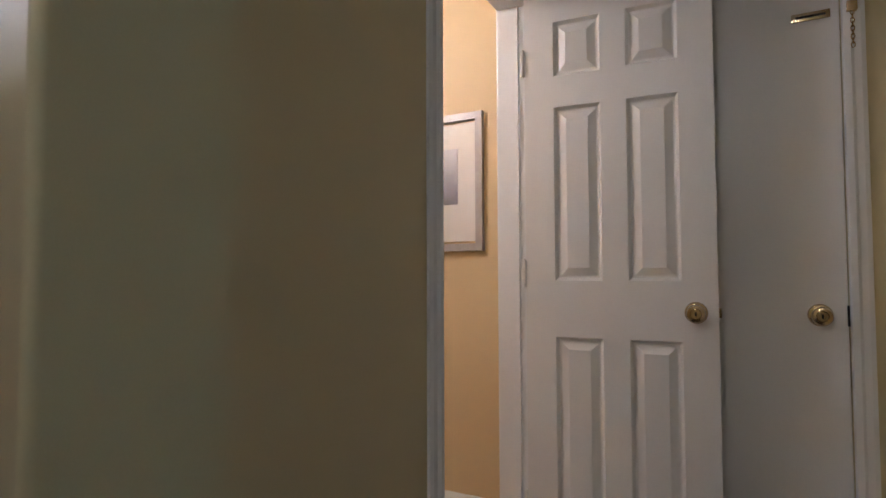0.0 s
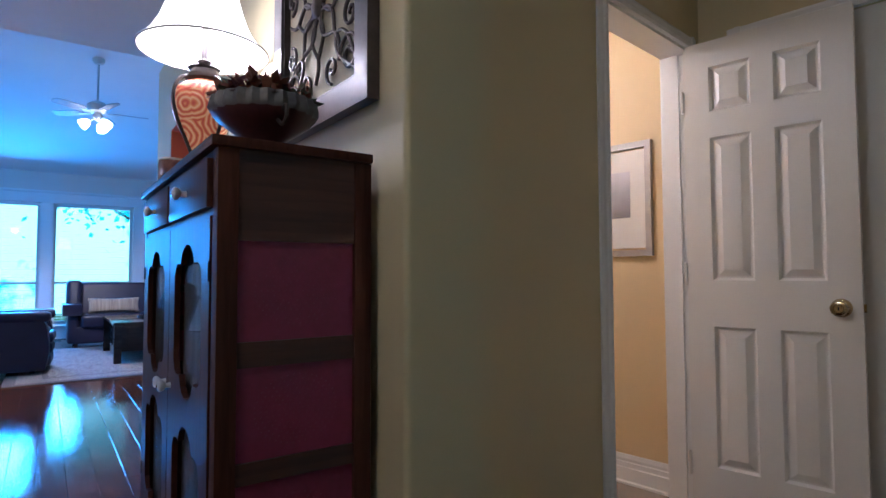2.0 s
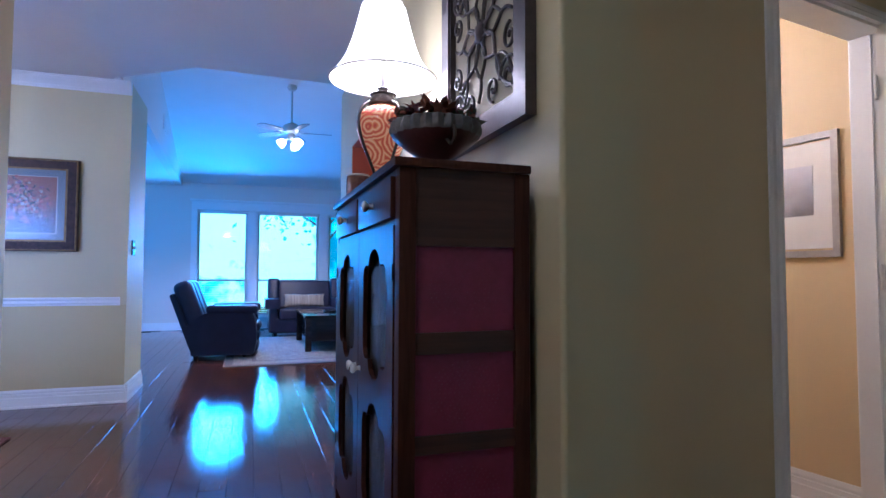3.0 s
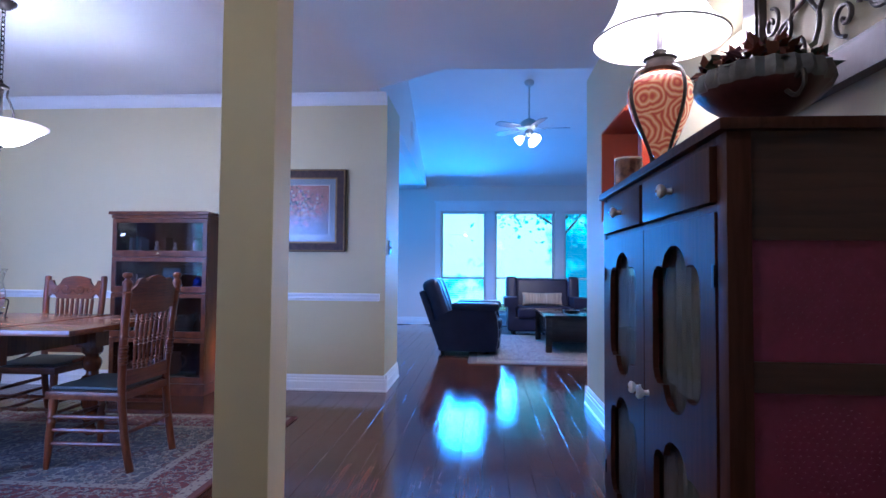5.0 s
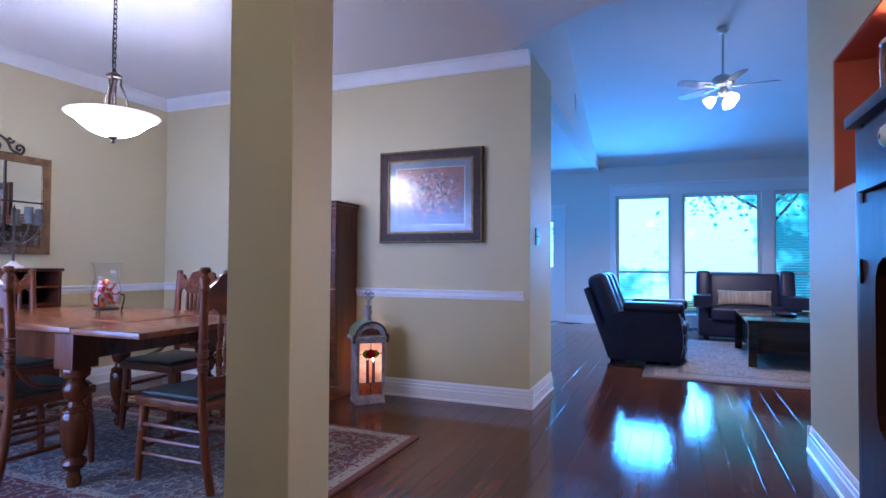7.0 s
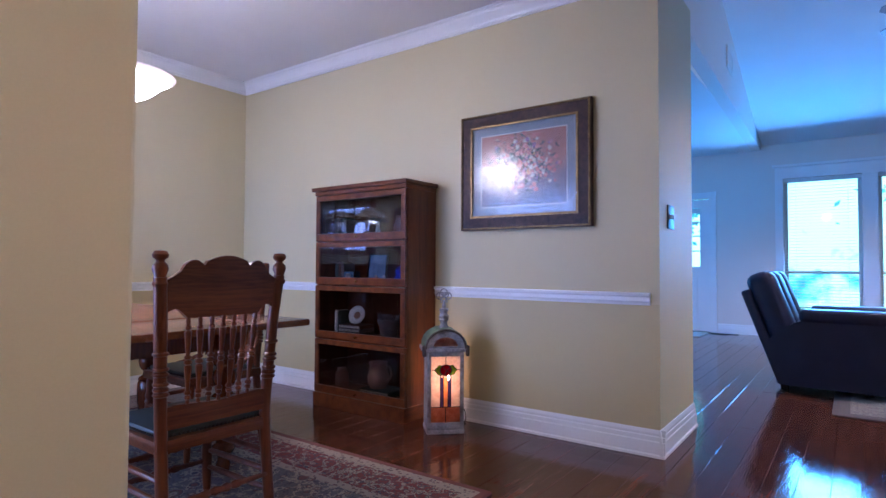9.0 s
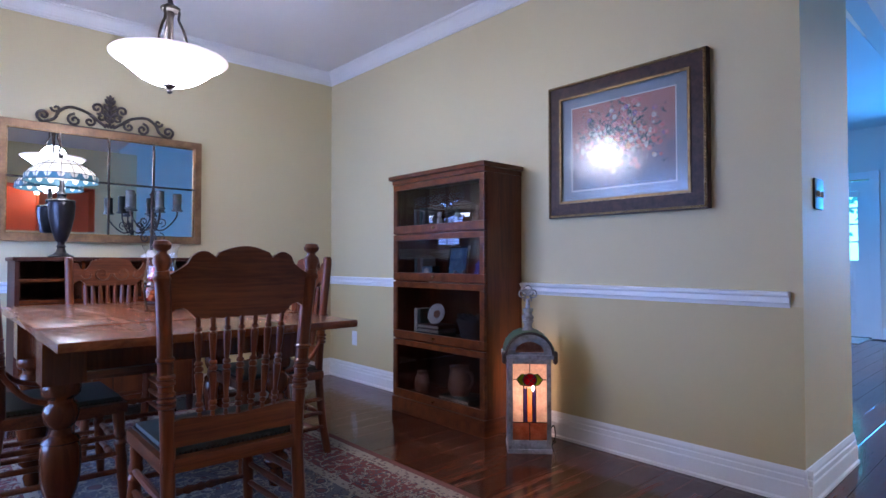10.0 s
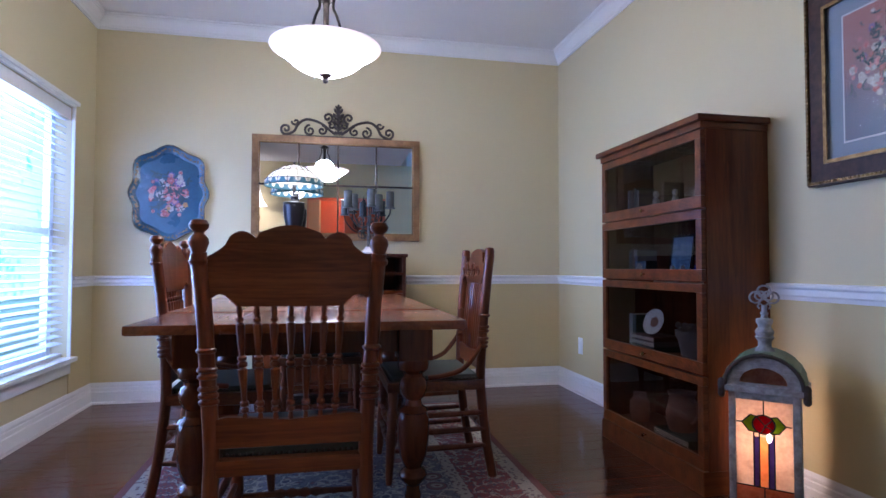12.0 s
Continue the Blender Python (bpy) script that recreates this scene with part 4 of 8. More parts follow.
# ---- pictures on the walls ----
PETALS = [mat("petal_white", (0.50, 0.44, 0.38), (0.30, 0.25, 0.22), 0.5, 0, 60, 160), mat("petal_rose", (0.50, 0.13, 0.11), (0.26, 0.05, 0.05), 0.5, 0, 60, 160), mat("petal_pink", (0.60, 0.28, 0.26), (0.36, 0.12, 0.12), 0.5, 0, 60, 160), mat("leaf_dark", (0.035, 0.070, 0.070), (0.018, 0.030, 0.034), 0.5, 0, 60, 160), mat("petal_gold", (0.52, 0.32, 0.09), (0.32, 0.17, 0.04), 0.5, 0, 60, 160), mat("petal_violet", (0.22, 0.13, 0.26), (0.10, 0.06, 0.14), 0.5, 0, 60, 160)]


def bouquet(count, spread, size, seed, weights, clip):
    """Painted blossoms in (x, z): layered petals round a heart, and slim leaves; several tints in one thin mesh."""
    rnd = random.Random(seed)
    bm = BM()

    def oval(px, pz, a, u0, w0, y, k):
        ring = []
        for q in range(8):
            b = 2 * math.pi * q / 8
            u, w = u0 * math.cos(b), w0 * math.sin(b)
            ring.append(bm.verts.new((px + u * math.cos(a) - w * math.sin(a), y, pz + u * math.sin(a) + w * math.cos(a))))
        bm.faces.new(ring).material_index = k
    for i in range(count):
        k = rnd.choices(range(6), weights)[0]
        cx, cz = rnd.gauss(0, spread[0]), rnd.gauss(0, spread[1])
        if abs(cx) > clip[0] or abs(cz) > clip[1]:
            continue
        s, y = size * rnd.uniform(0.45, 1.2), -0.0006 * i / count
        if k == 3:
            for j in range(3):
                a = rnd.uniform(0, 6.28)
                oval(cx + 0.6 * s * math.cos(a), cz + 0.6 * s * math.sin(a), a, s * 0.9, s * 0.26, y - 0.00001 * j, 3)
            continue
        inner = (0, 2, 1, 3, 1, 2)[k]
        for ring, (n, far, big, tint) in enumerate(((7, 0.62, 0.42, k), (5, 0.34, 0.34, k if rnd.random() < 0.5 else inner), (3, 0.12, 0.22, inner))):
            turn = rnd.uniform(0, 6.28)
            for j in range(n):
                a = 2 * math.pi * j / n + turn
                f = far * rnd.uniform(0.85, 1.15)
                oval(cx + f * s * math.cos(a), cz + f * s * math.sin(a), a, s * big, s * big * 0.8, y - 0.00002 * (ring * 8 + j) / 24, tint)
    return bm


def gradient_mat(name, stops, scale, rough=0.5, axis=2, lo=-0.3, hi=0.3):
    """Painted ground: tints blended up the picture with brushy noise."""
    m = bpy.data.materials.new(name)
    m.use_nodes = True
    n, l = m.node_tree.nodes, m.node_tree.links
    b = n["Principled BSDF"]
    b.inputs["Roughness"].default_value = rough
    tc, sp, no, mr, ad, rp = n.new("ShaderNodeTexCoord"), n.new("ShaderNodeSeparateXYZ"), n.new("ShaderNodeTexNoise"), n.new("ShaderNodeMapRange"), n.new("ShaderNodeMath"), n.new("ShaderNodeValToRGB")
    no.inputs["Scale"].default_value, no.inputs["Detail"].default_value = scale, 6
    l.new(tc.outputs["Object"], sp.inputs[0])
    l.new(tc.outputs["Object"], no.inputs["Vector"])
    mr.inputs["From Min"].default_value, mr.inputs["From Max"].default_value = lo, hi
    l.new(sp.outputs[axis], mr.inputs["Value"])
    ad.operation = "MULTIPLY_ADD"
    ad.inputs[1].default_value = 0.9
    l.new(no.outputs["Fac"], ad.inputs[0])
    l.new(mr.outputs["Result"], ad.inputs[2])
    sc = n.new("ShaderNodeMath")
    sc.operation = "SUBTRACT"
    sc.inputs[1].default_value = 0.45
    l.new(ad.outputs[0], sc.inputs[0])
    l.new(sc.outputs[0], rp.inputs["Fac"])
    for i, (p, c) in enumerate(stops):
        e = rp.color_ramp.elements[i] if i < 2 else rp.color_ramp.elements.new(p)
        e.position, e.color = p, (*c, 1)
    l.new(rp.outputs["Color"], b.inputs["Base Color"])
    return m


def frame_ring(bm, w, h, t, y0, y1, inset=0.0):
    """Four mitred members round a picture of outer size w by h."""
    W_, H_ = w / 2 - inset, h / 2 - inset
    o, i = [(-W_, -H_), (W_, -H_), (W_, H_), (-W_, H_)], [(-W_ + t, -H_ + t), (W_ - t, -H_ + t), (W_ - t, H_ - t), (-W_ + t, H_ - t)]
    for k in range(4):
        j = (k + 1) % 4
        slab(bm, [o[k], o[j], i[j], i[k]], y1 - y0, Matrix.Translation((0, y0, 0)))
    return bm


DARKFRAME = mat("dark_gilt_frame", (0.060, 0.026, 0.017), (0.022, 0.010, 0.008), 0.5, 0.0, 26, 60, 0.6, (1, 1, 1), 0, 0.3)
GILT = mat("old_gilt", (0.30, 0.19, 0.075), (0.14, 0.08, 0.03), 0.42, 0.7, 40, 90, 0.4)
MATBLUE = mat("blue_mat_board", (0.20, 0.25, 0.29), None, 0.8)
BLACKEDGE = mat("white_line", (0.55, 0.55, 0.55), None, 0.8)


def flower_picture():
    # hangs on the long wall, face towards +x: local -y is the front
    p = thing("framed_picture", pose(-4.652, -2.272, 1.569, 0, 0, 90), "large dark framed floral print with blue mat under glass", "picture")
    w, h = 0.87, 0.725
    part("frame", frame_ring(BM(), w, h, 0.075, 0.0, 0.036), DARKFRAME, p, "wide dark carved frame", False)
    bm = frame_ring(BM(), w, h, 0.010, -0.008, 0.0, 0.004)
    frame_ring(bm, w, h, 0.013, -0.006, 0.0, 0.075)
    part("gilt_edge", bm, GILT, p, "gilt beaded inner edge", False)
    bm = BM()
    for k in range(56):
        for s in (-1, 1):
            bmesh.ops.create_icosphere(bm, subdivisions=1, radius=0.006, matrix=Matrix.Translation((-w / 2 + 0.012 + k * (w - 0.024) / 55, -0.008, s * (h / 2 - 0.010))))
    for k in range(46):
        for s in (-1, 1):
            bmesh.ops.create_icosphere(bm, subdivisions=1, radius=0.006, matrix=Matrix.Translation((s * (w / 2 - 0.010), -0.008, -h / 2 + 0.012 + k * (h - 0.024) / 45)))
    part("beading", bm, GILT, p, "gilt rope beading")
    part("mat_board", box(BM(), -w / 2 + 0.076, w / 2 - 0.076, 0.012, 0.016, -h / 2 + 0.076, h / 2 - 0.076), MATBLUE, p, "", False)
    iw, ih = w - 0.30, h - 0.285
    part("line", frame_ring(BM(), iw + 0.012, ih + 0.012, 0.006, 0.010, 0.012), BLACKEDGE, p, "thin pale line round the print", False)
    ground = gradient_mat("painted_ground", [(0.0, (0.10, 0.14, 0.19)), (1.0, (0.33, 0.13, 0.10)), (0.35, (0.15, 0.12, 0.15)), (0.6, (0.26, 0.13, 0.12))], 7, 0.6, 2, -0.22, 0.22)
    part("print", box(BM(), -iw / 2, iw / 2, 0.0095, 0.012, -ih / 2, ih / 2), ground, p, "painted flowers in a basket", False)
    bm = bouquet(620, (0.115, 0.072), 0.0135, 3, (16, 18, 14, 52, 2, 8), (iw / 2 - 0.03, ih / 2 - 0.03))
    part("blossoms", bm, PETALS, p, "cream and rose blossoms", False, Matrix.Translation((-0.005, 0.0088, 0.03)))
    part("glass", box(BM(), -w / 2 + 0.094, w / 2 - 0.094, 0.003, 0.005, -h / 2 + 0.094, h / 2 - 0.094), glass("picture_glass", (1, 1, 1), 0.19, 0.65), p, "", False).visible_shadow = False


flower_picture()


def mirror():
    m = thing("wall_mirror", pose(-2.978, -5.074, 1.467, 0, 0, 180), "wide mirror with antique gilt frame and dark grille bars", "mirror")
    w, h = 1.187, 0.742
    MIR = bpy.data.materials.new("mirror_glass")
    MIR.use_nodes = True
    b = MIR.node_tree.nodes["Principled BSDF"]
    b.inputs["Base Color"].default_value, b.inputs["Metallic"].default_value, b.inputs["Roughness"].default_value = (0.82, 0.84, 0.86, 1), 1.0, 0.01
    part("back", box(BM(), -w / 2 + 0.01, w / 2 - 0.01, -0.006, 0.0, -h / 2 + 0.01, h / 2 - 0.01), BLACKWOOD, m, "", False)
    part("mirror_glass", box(BM(), -w / 2 + 0.04, w / 2 - 0.04, -0.012, -0.0065, -h / 2 + 0.04, h / 2 - 0.04), MIR, m, "", False)
    MF = mat("mirror_frame_wood", (0.30, 0.17, 0.075), (0.17, 0.09, 0.04), 0.35, 0.3, 14, 70, 0.3)
    part("frame", frame_ring(BM(), w, h, 0.045, -0.035, -0.004), MF, m, "", False)
    part("inner_edge", frame_ring(BM(), w, h, 0.008, -0.024, -0.010, 0.045), GILT, m, "", False)
    for k in (-1, 0, 1):
        part("grille_bar", box(BM(), k * 0.275 - 0.006, k * 0.275 + 0.006, -0.022, -0.0125, -h / 2 + 0.045, h / 2 - 0.045), BRONZE, m, "", False)
    part("grille_bar", box(BM(), -w / 2 + 0.045, w / 2 - 0.045, -0.024, -0.014, 0.018, 0.030), BRONZE, m, "", False)
    # scrolled iron crest above
    s = thing("iron_scroll", pose(-2.978, -5.055, 1.842, 0, 0, 180), "scrolled dark iron ornament above the mirror", "ornament")
    bm = BM()
    for q in (-1, 1):
        tube(bm, spiral(q * 0.365, 0.045, 0.040, 1.3, math.pi * 1.5, q, 18), 0.0085, 7)
        tube(bm, curve([(q * 0.365, 0, 0.005), (q * 0.31, 0, 0.03), (q * 0.28, 0, 0.085), (q * 0.22, 0, 0.12), (q * 0.13, 0, 0.10), (q * 0.06, 0, 0.05), (q * 0.02, 0, 0.02)], 6), 0.0095, 7)
        tube(bm, spiral(q * 0.30, 0.10, 0.028, 1.0, math.pi * (q < 0), -q, 14), 0.008, 7)
        tube(bm, spiral(q * 0.20, 0.04, 0.042, 1.4, math.pi * 0.5, -q, 18), 0.008, 7)
        tube(bm, spiral(q * 0.115, 0.045, 0.036, 1.3, math.pi * 0.5, q, 18), 0.008, 7)
        tube(bm, spiral(q * 0.075, 0.14, 0.040, 1.3, math.pi * 1.5, -q, 18), 0.0085, 7)
        tube(bm, spiral(q * 0.05, 0.085, 0.03, 1.1, math.pi * 0.5, q, 14), 0.008, 7)
    tube(bm, [(-0.39, 0, 0.003), (0.39, 0, 0.003)], 0.004, 6)
    part("scrollwork", bm, IRON, s)
    bm = BM()
    for z, k in ((0.03, 0.8), (0.07, 1.0), (0.11, 1.1), (0.15, 1.2), (0.19, 1.0), (0.215, 0.7)):
        for q in (-1, 0, 1):
            bmesh.ops.create_icosphere(bm, subdivisions=2, radius=0.019 * k, matrix=Matrix.Translation((q * 0.018 * k, -0.004, z + (0.01 if q == 0 else 0))) @ Matrix.Rotation(q * 0.6, 4, "Y") @ Matrix.Diagonal((0.6, 0.45, 1.25, 1)))
    part("leaf_crest", bm, IRON, s, "cast acanthus leaves")


mirror()


def tray():
    t = thing("painted_tray", pose(-1.853, -5.074, 1.404, 0, 0, 180), "scalloped blue painted tray with a bouquet of flowers", "tray")
    BLUE = mat("tray_blue", (0.022, 0.085, 0.135), (0.014, 0.055, 0.092), 0.28, 0, 6, 60, 0.05)

    def scallop(k):
        out = []
        for i in range(72):
            a = 2 * math.pi * i / 72
            c, s = math.cos(a), math.sin(a)
            r = (abs(c / 0.245) ** 2.5 + abs(s / 0.315) ** 2.5) ** (-1 / 2.5)
            r *= 1 + 0.052 * math.cos(8 * a)
            out.append((k * r * c, k * r * s))
        return out
    part("back", slab(BM(), scallop(0.82), 0.006, Matrix.Translation((0, -0.010, 0))), BLUE, t, "", False)
    bm = BM()
    a, b, c = scallop(0.82), scallop(0.92), scallop(1.0)
    rings = [[bm.verts.new((x, y, z)) for x, z in k] for k, y in ((a, -0.010), (b, -0.020), (c, -0.032), (c, -0.026), (a, -0.004))]
    for r0, r1 in zip(rings, rings[1:]):
        for i in range(72):
            bm.faces.new((r0[i], r0[(i + 1) % 72], r1[(i + 1) % 72], r1[i]))
    part("rim", bm, BLUE, t)
    bm = BM()
    rnd = random.Random(6)
    edge, mid = scallop(0.985), scallop(0.90)
    tube(bm, [(x, -0.0325, z) for x, z in edge], 0.0022, 5, True)
    for i in range(72):
        x, z = mid[i]
        for j in range(2):
            a, w = rnd.uniform(0, 6.28), rnd.uniform(0.008, 0.014)
            px, pz = x + rnd.uniform(-0.008, 0.008), z + rnd.uniform(-0.008, 0.008)
            bm.faces.new([bm.verts.new((px + w * math.cos(q) * math.cos(a) - 0.3 * w * math.sin(q) * math.sin(a), -0.0245 - 0.0004 * j, pz + w * math.cos(q) * math.sin(a) + 0.3 * w * math.sin(q) * math.cos(a))) for q in [2 * math.pi * t_ / 7 for t_ in range(7)]])
    part("gilding", bm, GILT, t, "gilt leaf motifs on the rim", False)
    part("bouquet", bouquet(170, (0.050, 0.076), 0.023, 9, (9, 16, 16, 42, 9, 10), (0.12, 0.175)), PETALS, t, "pink, cream and gold blossoms", False, Matrix.Translation((0, -0.0115, -0.005)))


tray()


def sideboard():
    s = thing("sideboard", pose(-2.933, -4.865, 0), "dark wooden sideboard with open pigeonholes under the mirror", "sideboard")
    W2, F, B = 0.485, 0.205, -0.195
    part("top", box(BM(), -W2 - 0.012, W2 + 0.012, B, F + 0.012, 0.972, 0.995, 0.006), WALNUT, s)
    for x in (-1, 1):
        part("side_panel", box(BM(), x * W2, x * (W2 - 0.022), B, F, 0.10, 0.972), WALNUT, s, "", False)
    part("back_panel", box(BM(), -W2 + 0.022, W2 - 0.022, B, B + 0.012, 0.10, 0.972), WALNUT, s, "", False)
    for z in (0.855, 0.735, 0.10):
        part("shelf", box(BM(), -W2 + 0.022, W2 - 0.022, B + 0.012, F - 0.002, z, z + 0.016), CHERRY, s, "", False)
    for x in (-0.16, 0.16):
        part("divider", box(BM(), x - 0.007, x + 0.007, B + 0.012, F - 0.006, 0.751, 0.972), CHERRY, s, "", False)
    for x0, x1 in ((-W2 + 0.024, -0.003), (0.003, W2 - 0.024)):
        for z0, z1 in ((0.118, 0.42), (0.43, 0.73)):
            d = part("drawer", box(BM(), x0, x1, F - 0.02, F, z0, z1, 0.004), CHERRY, s)
            part("handle", tube(BM(), curve([((x0 + x1) / 2 - 0.04, F, (z0 + z1) / 2), ((x0 + x1) / 2 - 0.035, F + 0.02, (z0 + z1) / 2 - 0.01), ((x0 + x1) / 2 + 0.035, F + 0.02, (z0 + z1) / 2 - 0.01), ((x0 + x1) / 2 + 0.04, F, (z0 + z1) / 2)], 4), 0.004, 6), BRASS, d)
    for x in (-1, 1):
        for y in (B + 0.03, F - 0.03):
            part("leg", lathe(BM(), [(0.014, 0), (0.02, 0.01), (0.024, 0.1)], Matrix.Translation((x * (W2 - 0.03), y, 0)), 12), WALNUT, s)


sideboard()


def tiffany():
    t = thing("table_lamp", pose(-2.684, -4.83, 0.995), "leaded glass table lamp with dark urn base, switched on", "lamp")
    part("foot", lathe(BM(), [(0, 0), (0.065, 0), (0.068, 0.008), (0.045, 0.016), (0.028, 0.03), (0.020, 0.055), (0.026, 0.065), (0.018, 0.075), (0.02, 0.09)], None, 28), BRONZE, t)
    part("urn", lathe(BM(), [(0.02, 0.09), (0.030, 0.10), (0.050, 0.16), (0.066, 0.24), (0.072, 0.31), (0.068, 0.33), (0.074, 0.338), (0.066, 0.345), (0.03, 0.35), (0.022, 0.365), (0.026, 0.38), (0.014, 0.395), (0.012, 0.46), (0, 0.46)], None, 32), mat("urn_metal", (0.035, 0.032, 0.035), (0.020, 0.018, 0.02), 0.3, 0.6), t, "dark bronze urn body")
    ga, gb = glow("opal_glass", (1.0, 0.93, 0.80), 0.72, (0.8, 0.76, 0.64)), glow("teal_glass", (0.04, 0.18, 0.23), 0.22, (0.05, 0.14, 0.18))
    sh = part("shade", lathe(BM(), [(0.02, 0.592), (0.03, 0.592), (0.075, 0.578), (0.12, 0.553), (0.16, 0.520), (0.184, 0.490), (0.181, 0.490), (0.157, 0.517), (0.117, 0.550), (0.072, 0.574), (0.02, 0.588)], None, 36), ga, t, "domed cream leaded glass shade")
    bm = BM()
    for i in range(18):
        a = 2 * math.pi * i / 18
        m = Matrix.Rotation(a, 4, "Z") @ Matrix.Translation((0.1905, 0, 0.472)) @ Matrix.Rotation(radians(-6), 4, "Y") @ Matrix.Rotation(radians(90), 4, "Z")
        slab(bm, [(-0.020, 0.016), (0.020, 0.016), (0.016, 0.002), (0.008, -0.007), (0, -0.010), (-0.008, -0.007), (-0.016, 0.002)], 0.002, m)
    part("scalloped_border", bm, glow("cream_glass", (0.9, 0.86, 0.74), 0.30, (0.6, 0.58, 0.5)), sh, "row of cream scalloped glass", False)
    part("teal_band", lathe(BM(), [(0.188, 0.452), (0.192, 0.452), (0.1885, 0.490), (0.1845, 0.490)], None, 36, False), gb, sh, "teal glass band")
    bm = BM()
    for i in range(18):
        a = 2 * math.pi * i / 18
        c, s_ = math.cos(a), math.sin(a)
        tube(bm, [(r * c, r * s_, z) for r, z in ((0.03, 0.594), (0.076, 0.580), (0.121, 0.555), (0.161, 0.522), (0.188, 0.490), (0.1935, 0.452))], 0.0018, 5)
    for r, z in ((0.1895, 0.490), (0.1935, 0.452), (0.130, 0.548)):
        tube(bm, [(r * math.cos(2 * math.pi * i / 36), r * math.sin(2 * math.pi * i / 36), z) for i in range(36)], 0.002, 5, True)
    part("leading", bm, LEAD, sh)
    part("finial", lathe(BM(), [(0.012, 0.583), (0.014, 0.59), (0.006, 0.60), (0.009, 0.612), (0, 0.62)], None, 12), BRONZE, t)


tiffany()


def candelabra():
    c = thing("candelabra", pose(-3.18, -4.82, 0.995), "dark iron candelabra with scrolled arms and candle cups", "candelabra")
    part("base", lathe(BM(), [(0, 0), (0.06, 0), (0.062, 0.012), (0.03, 0.03), (0.018, 0.05), (0, 0.05)], None, 20), CREAM, c, "pale stone base")
    part("stem", lathe(BM(), [(0.008, 0.05), (0.011, 0.12), (0.007, 0.14), (0.012, 0.17), (0.007, 0.22), (0.007, 0.40), (0.016, 0.415), (0.006, 0.43), (0, 0.46)], None, 12), IRON, c)
    for k in range(5):
        a = radians(20 + 72 * k)
        dx, dy = math.cos(a), math.sin(a)
        arm = curve([(0.005 * dx, 0.005 * dy, 0.20), (0.05 * dx, 0.05 * dy, 0.18), (0.10 * dx, 0.10 * dy, 0.21), (0.145 * dx, 0.145 * dy, 0.27), (0.15 * dx, 0.15 * dy, 0.31)], 5)
        ar = part("arm", tube(BM(), arm, 0.005, 7), IRON, c)
        m = Matrix.Rotation(a, 4, "Z")
        bm = BM()
        tube(bm, [m @ Vector(p) for p in spiral(0.055, 0.235, 0.032, 1.3, -1.5, 1, 18)], 0.0035, 6)
        tube(bm, [m @ Vector(p) for p in spiral(0.045, 0.13, 0.036, 1.3, 1.5, -1, 18)], 0.0035, 6)
        part("scroll", bm, IRON, ar)
        part("candle", lathe(BM(), [(0, 0.31), (0.034, 0.31), (0.036, 0.318), (0.027, 0.322), (0.0275, 0.425), (0.024, 0.428), (0.022, 0.415), (0, 0.412)], Matrix.Translation((0.15 * dx, 0.15 * dy, 0)), 16), mat("candle_cup", (0.10, 0.11, 0.10), (0.055, 0.06, 0.055), 0.5, 0.2, 20, 60) if k == 0 else bpy.data.materials["candle_cup"], ar, "dark green candle")


candelabra()


def hurricane():
    h = thing("hurricane_vase", pose(-2.853, -3.44, 0.752) @ Matrix.Diagonal((1.12, 1.12, 1.12, 1)), "clear glass hurricane vase of red ornaments on iron stand", "vase")
    g = glass("vase_glass", (0.96, 0.97, 0.98))
    part("glass", lathe(BM(), [(0.045, 0.035), (0.062, 0.06), (0.068, 0.10), (0.060, 0.15), (0.050, 0.19), (0.058, 0.235), (0.069, 0.256), (0.066, 0.254)], None, 36, False), g, h).visible_shadow = False
    bm = BM()
    lathe(bm, [(0.05, 0.022), (0.058, 0.026), (0.058, 0.032), (0.05, 0.034)], None, 24)
    part("stand", bm, BRONZE, h)
    for k in range(3):
        a = 2 * math.pi * k / 3 + 0.5
        c, s = math.cos(a), math.sin(a)
        part("foot", tube(BM(), curve([(0.055 * c, 0.055 * s, 0.10), (0.078 * c, 0.078 * s, 0.09), (0.070 * c, 0.070 * s, 0.03), (0.066 * c, 0.066 * s, 0.006), (0.078 * c, 0.078 * s, 0.004)], 5), 0.0035, 6), BRONZE, h)
    rnd = random.Random(2)
    reds = [mat("red_ball", (0.50, 0.035, 0.03), (0.36, 0.02, 0.02), 0.2, 0.1), mat("orange_ball", (0.60, 0.16, 0.05), None, 0.25), mat("pale_ball", (0.65, 0.50, 0.48), None, 0.2)]
    for i in range(38):
        a, r, z = rnd.uniform(0, 6.28), 0.052 * math.sqrt(rnd.random()), 0.058 + 0.0033 * i
        tagged(link("ornament_ball", bmesh_ball(rnd.uniform(0.014, 0.019)), reds[i % 3], None, True, pose(-2.853 + r * math.cos(a), -3.44 + r * math.sin(a), 0.752 + z)), "small glossy ornament ball inside the glass vase", "ball", "balls in the vase")


def bmesh_ball(r):
    bm = BM()
    bmesh.ops.create_icosphere(bm, subdivisions=2, radius=r)
    return bm


hurricane()


